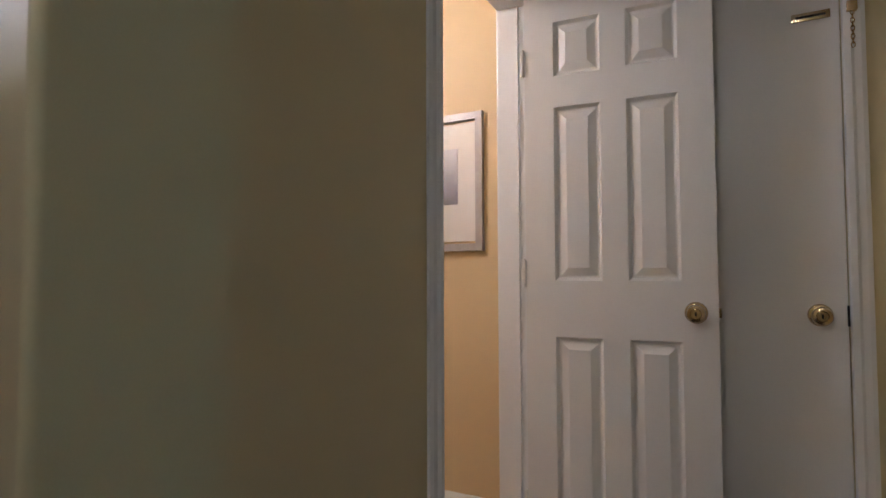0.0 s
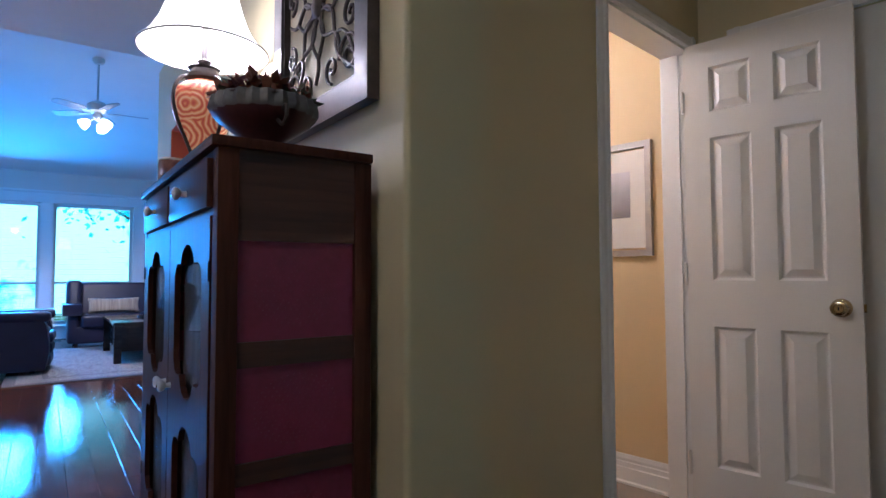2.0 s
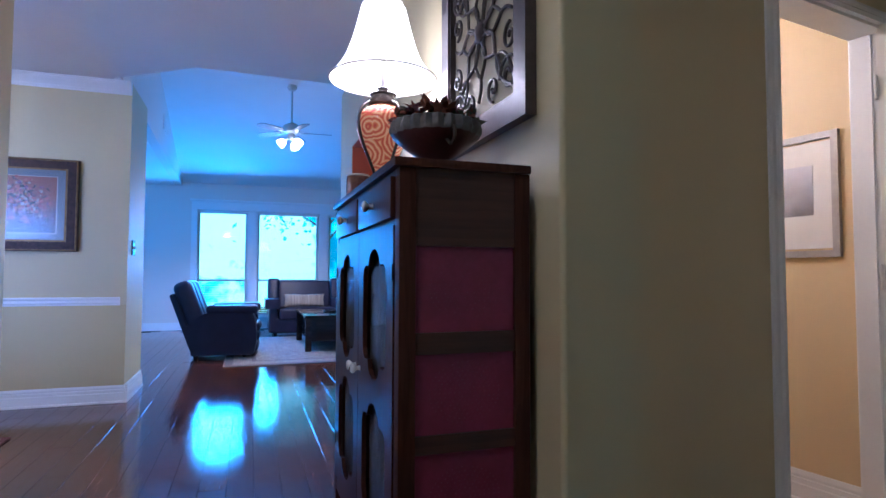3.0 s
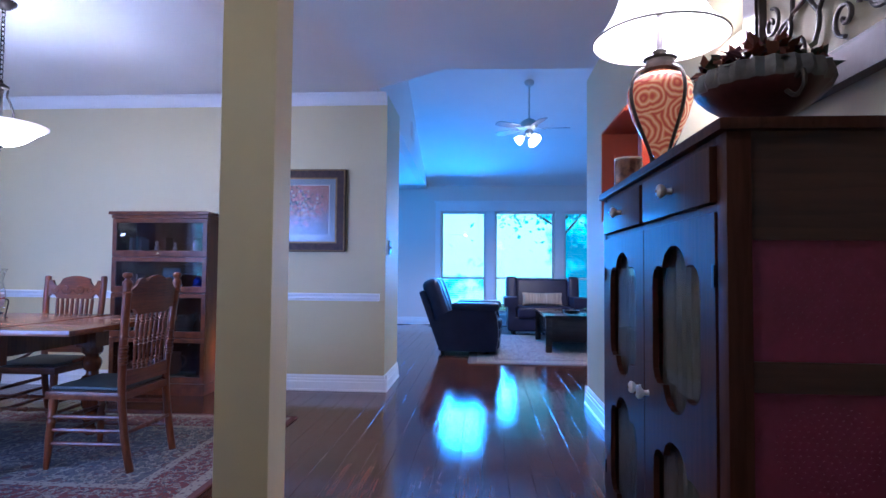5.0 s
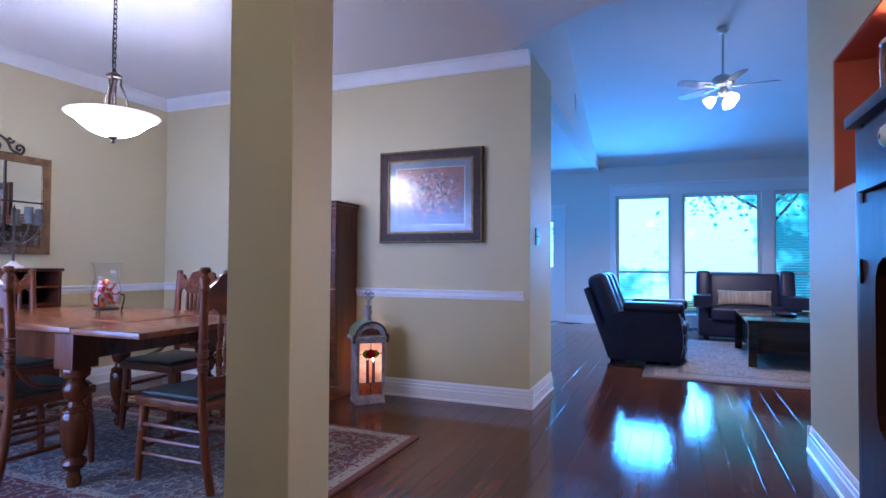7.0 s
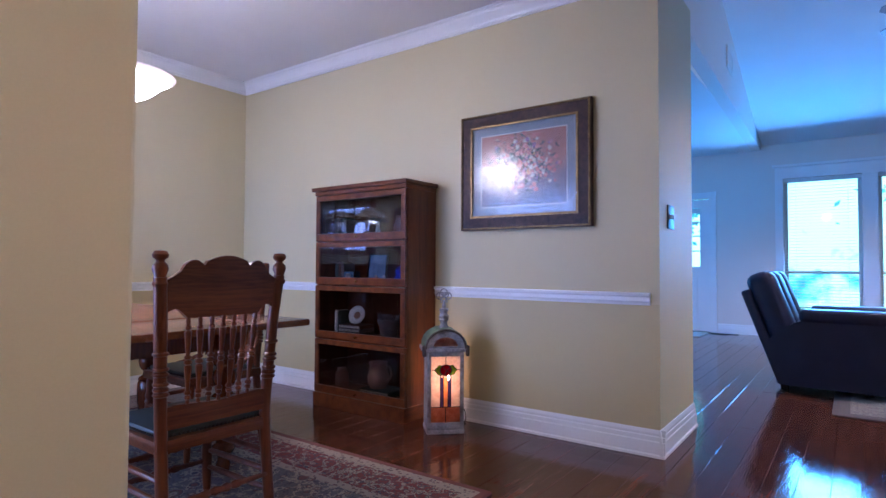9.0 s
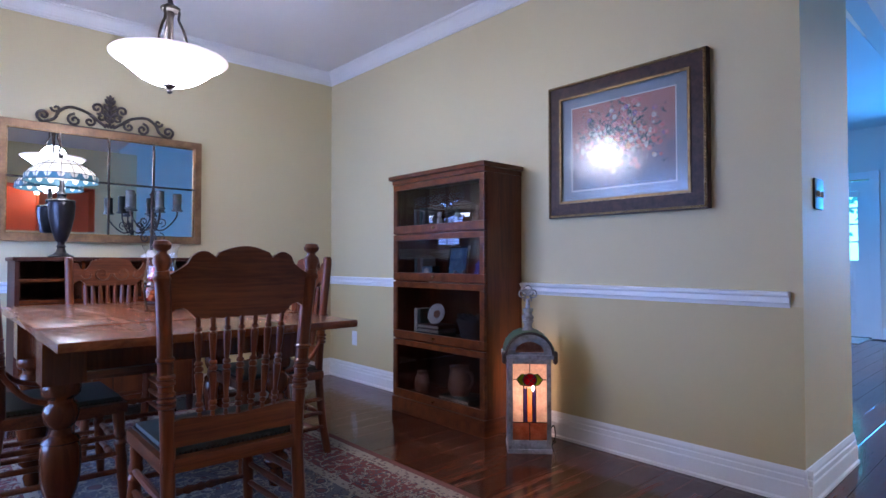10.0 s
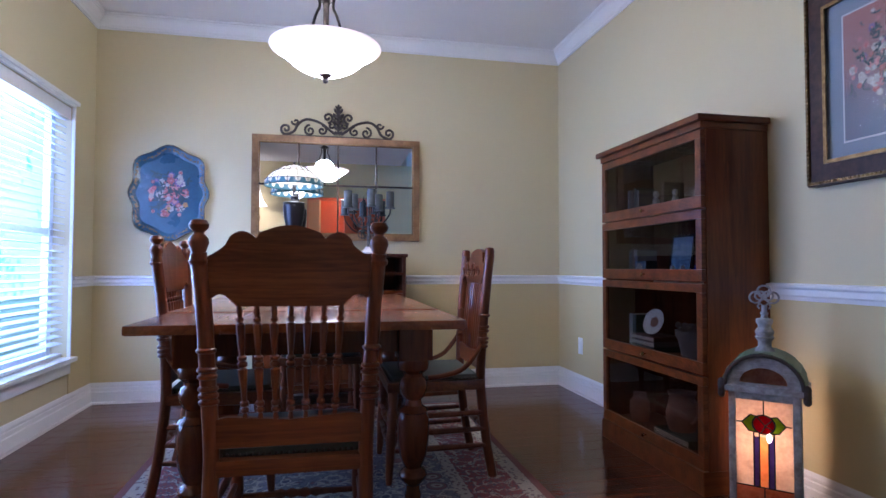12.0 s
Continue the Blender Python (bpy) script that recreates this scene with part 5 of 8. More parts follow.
def pendant():
    p = thing("pendant_lamp", pose(-2.883, -3.453, 0), "white glass bowl pendant on bronze arms and chain, switched on", "lamp")
    part("bowl", lathe(BM(), [(0.0, 1.752), (0.045, 1.754), (0.09, 1.768), (0.128, 1.788), (0.158, 1.812), (0.184, 1.836), (0.208, 1.853), (0.222, 1.861), (0.220, 1.865), (0.203, 1.858), (0.178, 1.841), (0.150, 1.817), (0.12, 1.795), (0.08, 1.777), (0, 1.762)], None, 56), glow("opal_bowl", (1.0, 0.93, 0.95), 38.0), p, "glowing white glass bowl")
    part("rim", lathe(BM(), [(0.2225, 1.8605), (0.232, 1.866), (0.240, 1.870), (0.243, 1.874), (0.238, 1.876), (0.228, 1.872), (0.2215, 1.8655)], None, 56), glow("opal_rim", (1.0, 0.80, 0.78), 1.05), p, "flared milky glass rim")
    part("finial", lathe(BM(), [(0, 1.715), (0.010, 1.72), (0.012, 1.728), (0.006, 1.735), (0.018, 1.745), (0.030, 1.752), (0.030, 1.757), (0, 1.76)], None, 18), BRONZE, p)
    for k in range(3):
        a = 2 * math.pi * k / 3 + 0.6
        c, s = math.cos(a), math.sin(a)
        part("arm", tube(BM(), curve([(0.060 * c, 0.060 * s, 1.785), (0.065 * c, 0.065 * s, 1.87), (0.068 * c, 0.068 * s, 1.95), (0.052 * c, 0.052 * s, 2.01), (0.034 * c, 0.034 * s, 2.05), (0.036 * c, 0.036 * s, 2.085), (0.026 * c, 0.026 * s, 2.10)], 6), 0.0062, 8), BRONZE, p)
    part("stem", lathe(BM(), [(0.012, 1.76), (0.013, 2.06), (0.018, 2.075), (0.014, 2.085), (0.040, 2.090), (0.042, 2.102), (0.028, 2.112), (0.012, 2.122), (0.008, 2.14), (0, 2.145)], None, 14), BRONZE, p)
    z, k = 2.145, 0
    while z < CZ - 0.035:
        m = Matrix.Translation((0, 0, z + 0.017)) @ Matrix.Rotation(radians(90 * k), 4, "Z")
        part("chain_link", tube(BM(), [m @ Vector((0.0095 * math.cos(q), 0, 0.018 * math.sin(q))) for q in [2 * math.pi * j / 12 for j in range(12)]], 0.0026, 5, True), BRONZE, p)
        z, k = z + 0.028, k + 1
    part("cord", tube(BM(), curve([(0.01, 0, 2.12), (0.018, 0.005, 2.26), (0.005, -0.006, 2.42), (0.01, 0, CZ - 0.02)], 5), 0.0028, 6), BRONZE, p)
    part("canopy", lathe(BM(), [(0.02, CZ - 0.045), (0.035, CZ - 0.038), (0.062, CZ - 0.012), (0.065, CZ - 0.001), (0, CZ - 0.001)], None, 28), BRONZE, p)


pendant()


def outlet(x, y, z, rz, name, label):
    o = thing(name, pose(x, y, z, 0, 0, rz), label, name.replace("_", " "))
    part("plate", box(BM(), -0.035, 0.035, -0.006, 0, -0.058, 0.058, 0.002), TRIM, o)
    for s in (-1, 1):
        part("socket", box(BM(), -0.016, 0.016, -0.0085, -0.006, s * 0.022 - 0.014, s * 0.022 + 0.014, 0.001), TRIM, o)


outlet(-4.69, -4.70, 0.345, 90, "wall_outlet", "white wall outlet plate above the baseboard")

# light switch with a dark decorated plate on the stub wall
t = thing("light_switch", pose(-4.90, -1.484, 1.255, 0, 0, 180), "dark decorated metal light switch plate", "switch")
part("plate", box(BM(), -0.06, 0.06, -0.007, 0, -0.065, 0.065, 0.003), BRONZE, t)
for s in (-1, 1):
    part("toggle", box(BM(), s * 0.025 - 0.006, s * 0.025 + 0.006, -0.018, -0.007, -0.012, 0.012, 0.002), CREAM, t)


# dining window with its blind
def window_side(name, x, y0, y1, z0, z1, facing, slats, casing=0.085, blind_to=None, group="blind slats", slat_gap=0.042):
    """A window in a wall of constant x; facing: +1 or -1, the way into the room."""
    f = facing
    w = thing(name, pose(x, 0, 0), "", "window")
    tagged(w, kind="structure")
    for a, b, c, d in ((y0 - casing, y0, z0 - 0.02, z1 + casing), (y1, y1 + casing, z0 - 0.02, z1 + casing), (y0, y1, z1, z1 + casing)):
        part("casing", box(BM(), 0, f * 0.018, a, b, c, d, 0.003), TRIM, w)
    part("head_cap", box(BM(), 0, f * 0.035, y0 - casing - 0.015, y1 + casing + 0.015, z1 + casing, z1 + casing + 0.022, 0.004), TRIM, w)
    part("sill", box(BM(), -f * 0.14, f * 0.05, y0 - casing - 0.012, y1 + casing + 0.012, z0 - 0.022, z0 + 0.004, 0.004), TRIM, w)
    part("apron", box(BM(), 0, f * 0.016, y0 - casing, y1 + casing, z0 - 0.095, z0 - 0.022, 0.003), TRIM, w)
    part("sash", box(box(box(box(BM(), -f * 0.13, -f * 0.09, y0, y0 + 0.045, z0, z1), -f * 0.13, -f * 0.09, y1 - 0.045, y1, z0, z1), -f * 0.13, -f * 0.09, y0 + 0.045, y1 - 0.045, z0, z0 + 0.05), -f * 0.13, -f * 0.09, y0 + 0.045, y1 - 0.045, z1 - 0.05, z1), TRIM, w, "", False)
    part("meeting_rail", box(BM(), -f * 0.125, -f * 0.095, y0 + 0.045, y1 - 0.045, (z0 + z1) / 2 - 0.02, (z0 + z1) / 2 + 0.02), TRIM, w, "", False)
    part("pane", box(BM(), -f * 0.112, -f * 0.108, y0 + 0.045, y1 - 0.045, z0 + 0.05, z1 - 0.05), PANE, w, "", False).visible_shadow = False
    if slats is not None:
        b = thing("window_blind", pose(x, 0, 0), "white slatted window blind with slats open", "blind")
        part("head_rail", box(BM(), -f * 0.075, -f * 0.02, y0 + 0.004, y1 - 0.004, z1 - 0.05, z1 - 0.003, 0.004), TRIM, b)
        part("valance", box(BM(), -f * 0.012, -f * 0.002, y0 + 0.003, y1 - 0.003, z1 - 0.075, z1 - 0.003, 0.003), TRIM, b, "flat white valance board")
        low = z0 + 0.02 if blind_to is None else blind_to
        n = int((z1 - 0.07 - low) / slat_gap)
        me = None
        for i in range(n):
            z = z1 - 0.075 - slat_gap * i
            m = Matrix.Translation((-f * 0.048, 0, z)) @ Matrix.Rotation(radians(slats) * f, 4, "Y")
            if me is None:
                sl = part("slat", box(BM(), -0.023, 0.023, y0 + 0.006, y1 - 0.006, -0.0014, 0.0014), BLIND, b, "", False, m)
                me = sl.data
            else:
                o = new("slat", me)
                o.parent, o.matrix_local = b, m
        part("bottom_rail", box(BM(), -f * 0.07, -f * 0.025, y0 + 0.006, y1 - 0.006, low - 0.012, low + 0.008, 0.003), TRIM, b)
        for k in range(3):
            y = y0 + (y1 - y0) * (0.12 + 0.38 * k)
            part("ladder_cord", tube(BM(), [(-f * 0.022, y, low), (-f * 0.022, y, z1 - 0.05)], 0.0015, 5), TRIM, b)
    return w


window_side("window_1", -1.38, WY0, WY1, WZ0, WZ1, -1, 14, 0.016)


# ---- hall ----
def hthing(name, m, label, category, group=""):
    return thing(name, HALL @ m, label, category, group)


def six_panel(w, h, th):
    """A moulded door leaf: x from 0 to w, faces at y = 0 and -th, with raised panels on both."""
    bm = BM()
    st, mid = 0.105 * w / 0.62, 0.085 * w / 0.62
    pw = (w - 2 * st - mid) / 2
    rows = [(0.242, 0.812), (1.0, 1.592), (1.70, 1.89)]
    holes = []
    for x0 in (st, st + pw + mid):
        for a, b in rows:
            holes.append((x0, x0 + pw, a * h / 2.0, b * h / 2.0))
    outline = [(0, 0), (w, 0), (w, h), (0, h)]
    loops = [[(a, c), (b, c), (b, d), (a, d)] for a, b, c, d in holes]
    slab(bm, outline, th, Matrix.Translation((0, -th, 0)), loops)
    for a, b, c, d in holes:
        for y0, y1, y2 in ((0, -0.013, -0.002), (-th, -th + 0.013, -th + 0.002)):
            k, q = 0.016, 0.026
            r0 = [bm.verts.new(p) for p in ((a, y0, c), (b, y0, c), (b, y0, d), (a, y0, d))]
            r1 = [bm.verts.new(p) for p in ((a + 0.009, y1, c + 0.009), (b - 0.009, y1, c + 0.009), (b - 0.009, y1, d - 0.009), (a + 0.009, y1, d - 0.009))]
            r2 = [bm.verts.new(p) for p in ((a + k, y1, c + k), (b - k, y1, c + k), (b - k, y1, d - k), (a + k, y1, d - k))]
            r3 = [bm.verts.new(p) for p in ((a + k + q, y2, c + k + q), (b - k - q, y2, c + k + q), (b - k - q, y2, d - k - q), (a + k + q, y2, d - k - q))]
            for u, v in ((r0, r1), (r1, r2), (r2, r3)):
                for i in range(4):
                    j = (i + 1) % 4
                    bm.faces.new((u[i], u[j], v[j], v[i]))
            bm.faces.new(r3)
    bmesh.ops.remove_doubles(bm, verts=bm.verts, dist=1e-5)
    return bm


KNOB = [(0.033, 0), (0.033, 0.004), (0.030, 0.010), (0.013, 0.014), (0.011, 0.030), (0.020, 0.036), (0.027, 0.046), (0.028, 0.056), (0.024, 0.066), (0.016, 0.068), (0.014, 0.064), (0, 0.064)]


def knob(parent, x, y, z, way, lock=True):
    """A brass door knob that stands out along the local y; way: +1 or -1."""
    m = Matrix.Translation((x, y, z)) @ Matrix.Rotation(radians(-90 * way), 4, "X")
    k = part("knob", lathe(BM(), KNOB, m, 28), BRASS, parent, "polished brass knob")
    if lock:
        part("keyhole", box(BM(), -0.002, 0.002, -0.006, 0.006, 0.0645, 0.066, 0, m), BLACKMETAL, k, "", False)


# the open six-panel door, hinged at the far jamb
LEAF_W, LEAF_H = 0.595, 1.992
d = hthing("door", pose(-0.008, OV1 - 0.010, 0.008, 0, 0, 3.06), "white six-panel bathroom door standing open into the hall", "door")
part("leaf", six_panel(LEAF_W, LEAF_H, 0.035), DOORPAINT, d, "", False)
knob(d, LEAF_W - 0.062, -0.035, 0.90, -1)
knob(d, LEAF_W - 0.062, 0.0, 0.90, 1, False)
part("latch", box(BM(), LEAF_W, LEAF_W + 0.008, -0.026, -0.010, 0.885, 0.915, 0.002), BRASS, d)
for z in (0.24, 1.02, 1.75):
    part("hinge", lathe(BM(), [(0.006, -0.045), (0.007, -0.045), (0.007, 0.045), (0.004, 0.05), (0, 0.052)], Matrix.Translation((-0.006, -0.040, z)), 10), DOORPAINT, d, "white-painted hinge")

# casing and jamb of the bathroom opening
CAS = [(0, 0), (0.017, 0.003), (0.018, 0.02), (0.012, 0.028), (0.012, 0.045), (0.008, 0.057), (0, 0.057)]


def casing(bm, u, v0, v1, head, side=1, w=0.057, axis="v"):
    """Moulded trim round an opening on a wall of constant u (or v)."""
    def put(p0, p1, out, up):
        ends = []
        for p in (p0, p1):
            ends.append([bm.verts.new(p + out * o + up * t) for o, t in CAS])
        k = len(CAS)
        for i in range(k):
            bm.faces.new((ends[0][i], ends[0][(i + 1) % k], ends[1][(i + 1) % k], ends[1][i]))
        bm.faces.new(ends[0])
        bm.faces.new(ends[1][::-1])
    if axis == "v":
        P, out, al = (lambda t, z: Vector((u, t, z))), Vector((side, 0, 0)), Vector((0, 1, 0))
    else:
        P, out, al = (lambda t, z: Vector((t, u, z))), Vector((0, side, 0)), Vector((1, 0, 0))
    put(P(v0, 0), P(v0, head + w), out, -al)
    put(P(v1, 0), P(v1, head + w), out, al)
    put(P(v0, head), P(v1, head), out, Vector((0, 0, 1)))
    return bm


hstruct("door_trim_1", casing(BM(), 0, OV0, OV1, OH), TRIM)
bm = BM()
box(bm, -0.118, 0.002, OV0 - 0.012, OV0 + 0.006, 0, OH)
box(bm, -0.118, 0.002, OV1 - 0.006, OV1 + 0.012, 0, OH)
box(bm, -0.118, 0.002, OV0 + 0.006, OV1 - 0.006, OH - 0.012, OH + 0.004)
box(bm, -0.117, -0.042, OV1 - 0.018, OV1 - 0.006, 0, OH - 0.012)
box(bm, -0.075, -0.045, OV0 + 0.006, OV0 + 0.018, 0, OH - 0.012)
hstruct("door_jamb_1", bm, TRIM)
casb = casing(BM(), -0.115, OV0, OV1, OH, -1)
hstruct("door_trim_2", casb, TRIM)

# flat closet door in the end wall
d = hthing("closet_door", pose(FU0, 1.685, 0.008), "plain white flush closet door, closed, with brass knob", "door")
part("leaf", box(BM(), 0.003, FU1 - FU0 - 0.003, 0, 0.035, 0, 2.008, 0.002), DOORPAINT, d, "", False)
knob(d, FU1 - FU0 - 0.072, 0.0, 0.895, -1)
part("latch", box(BM(), FU1 - FU0 - 0.006, FU1 - FU0 + 0.004, -0.004, 0.003, 0.865, 0.925, 0.001), BLACKMETAL, d)
t = part("chain_track", box(BM(), FU1 - FU0 - 0.125, FU1 - FU0 - 0.025, -0.006, 0, 1.783, 1.808, 0.002), BRASS, d, "brass chain slide")
part("slot", box(BM(), FU1 - FU0 - 0.113, FU1 - FU0 - 0.037, -0.0075, -0.006, 1.7925, 1.7985), BLACKMETAL, t, "", False)
hstruct("door_trim_3", casing(BM(), 1.68, FU0, FU1, 2.02, -1, 0.057, "u"), TRIM)
# chain hanging from its keeper on the casing
c = hthing("door_chain", pose(FU1 + 0.024, 1.660, 1.80), "brass security chain hanging from the door casing", "chain")
part("keeper", box(BM(), -0.013, 0.013, -0.012, 0.008, -0.012, 0.018, 0.002), BRASS, c)
for k in range(9):
    m = Matrix.Translation((0, -0.010, -0.018 - 0.012 * k)) @ Matrix.Rotation(radians(90 * (k % 2)), 4, "Z")
    part("chain_link", tube(BM(), [m @ Vector((0.0045 * math.cos(q), 0, 0.0085 * math.sin(q))) for q in [2 * math.pi * j / 10 for j in range(10)]], 0.0014, 5, True), BRASS, c)

# closed door on the hall's other side
DV0, DV1 = 0.31, 1.08
d = hthing("hall_door", pose(1.048, DV0, 0.008, 0, 0, 90), "white six-panel hall door, closed, with brass knob", "door")
part("leaf", six_panel(DV1 - DV0 - 0.006, 2.0, 0.035), DOORPAINT, d, "", False, Matrix.Translation((0.003, 0, 0)))
knob(d, 0.07, 0.0, 0.90, 1)
for z in (0.25, 1.05, 1.78):
    part("hinge", lathe(BM(), [(0.007, -0.045), (0.007, 0.045), (0.004, 0.05), (0, 0.052)], Matrix.Translation((DV1 - DV0, 0.006, z)), 10), DOORPAINT, d, "white-painted hinge")
hstruct("door_trim_4", casing(BM(), 1.04, DV0, DV1, 2.015, -1), TRIM)

# key plaque and switch beside it
k = hthing("key_rack", pose(1.04, 1.335, 1.60, 0, 0, -90), "wooden key plaque with a dark iron hook and knob", "key rack")
part("board", box(BM(), -0.05, 0.05, -0.02, 0, -0.13, 0.13, 0.006), CHERRY, k)
part("bracket", box(BM(), -0.02, 0.02, -0.032, -0.02, -0.105, 0.105, 0.005), IRON, k)
part("peg", lathe(BM(), [(0.008, 0), (0.006, 0.02), (0.013, 0.026), (0.012, 0.034), (0, 0.037)], Matrix.Translation((0, -0.032, 0.012)) @ Matrix.Rotation(radians(90), 4, "X"), 14), BRASS, k)
part("ring", tube(BM(), [(0.012 * math.cos(a), -0.040, -0.088 + 0.012 * math.sin(a)) for a in [2 * math.pi * i / 14 for i in range(14)]], 0.002, 6, True), IRON, k)
o = hthing("wall_card", pose(1.04, 1.235, 1.33, 0, 0, -90), "white printed card with a green stripe on the wall", "card")
part("card", box(BM(), -0.045, 0.045, -0.003, 0, -0.085, 0.085), CERAMIC, o, "", False)
for i in range(4):
    part("stripe", box(BM(), -0.03, 0.012 + 0.008 * (i % 2), -0.0045, -0.003, -0.03 + i * 0.022, -0.02 + i * 0.022), mat("green_ink", (0.12, 0.42, 0.10), None, 0.6) if i == 0 else bpy.data.materials["green_ink"], o, "", False)

# picture in the bathroom
p = hthing("framed_picture", pose(-0.462, 1.750, 1.402), "grey-framed print with white mat on the bathroom wall", "picture")
GREYFRAME = mat("silver_frame", (0.42, 0.39, 0.36), (0.34, 0.31, 0.29), 0.4, 0.2, 10, 60)
part("frame", frame_ring(BM(), 0.40, 0.565, 0.030, -0.022, 0.0), GREYFRAME, p, "", False)
part("mat_board", box(BM(), -0.17, 0.17, -0.008, -0.004, -0.243, 0.243), CERAMIC, p, "", False)
part("print", box(BM(), -0.085, 0.085, -0.0105, -0.008, -0.09, 0.14), gradient_mat("grey_print", [(0.0, (0.10, 0.09, 0.12)), (1.0, (0.55, 0.55, 0.62))], 9, 0.5, 2, -0.1, 0.14), p, "", False)
part("glass", box(BM(), -0.17, 0.17, -0.0155, -0.013, -0.243, 0.243), glass("print_glass", (1, 1, 1), 0.05), p, "", False).visible_shadow = False
w = hthing("wall_sconce", pose(-1.3, 0.60, 1.45), "white glass bathroom sconce, switched on", "lamp")
part("shade", lathe(BM(), [(0.05, 0), (0.07, 0.02), (0.085, 0.08), (0.09, 0.10), (0.06, 0.10), (0, 0.02)], Matrix.Translation((0, 0.10, 0)), 24), glow("sconce_glass", (1, 0.9, 0.75), 8), w)
part("arm", tube(BM(), [(0, 0.0, 0.0), (0, 0.10, 0.0)], 0.012, 8), BRASS, w)
# tiled bathroom floor
bm = BM()
TILE = mat("floor_tile", (0.52, 0.42, 0.30), (0.44, 0.35, 0.25), 0.35, 0, 5, 60, 0.1)
GROUT = mat("grout", (0.30, 0.25, 0.20), None, 0.9)
bf = hstruct("bath_floor", box(BM(), -1.9, -0.02, 0.6, 1.75, -0.005, 0.002), GROUT)
tl = box(BM(), -0.149, 0.149, -0.149, 0.149, 0.0, 0.005, 0.002)
me = None
for i in range(6):
    for j in range(4):
        x, y = -1.75 + 0.305 * i, 0.76 + 0.305 * j
        if y > 1.54 or x > -0.16:
            continue
        if me is None:
            ob = part("tile", tl, TILE, bf, "", False, Matrix.Translation((x, y, 0.002)))
            me = ob.data
        else:
            ob = new("tile", me)
            ob.parent, ob.matrix_local = bf, Matrix.Translation((x, y, 0.002))


# ---- the cabinet in the foyer ----
def ogee(x0, x1, z0, z1, top, bottom):
    """An opening whose head is a cusped arch; bottom: the same turned over, or flat."""
    cx, w = (x0 + x1) / 2, (x1 - x0) / 2
    head = [(1.0, -0.100), (0.985, -0.074), (0.90, -0.052), (0.76, -0.042), (0.60, -0.042), (0.50, -0.046), (0.47, -0.034), (0.40, -0.016), (0.26, -0.003), (0.10, 0.004)]
    up = [(cx + w * a, z1 + b) for a, b in head] + [(cx - w * a, z1 + b) for a, b in reversed(head)]
    if bottom:
        lo = [(cx - w * a, z0 - b) for a, b in head] + [(cx + w * a, z0 - b) for a, b in reversed(head)]
    else:
        lo = [(x0, z0), (x1, z0)]
    return up + lo


CURTAIN = mat("curtain_cloth", (0.17, 0.16, 0.135), (0.13, 0.12, 0.10), 0.9, 0, 8, 300, 0.3)


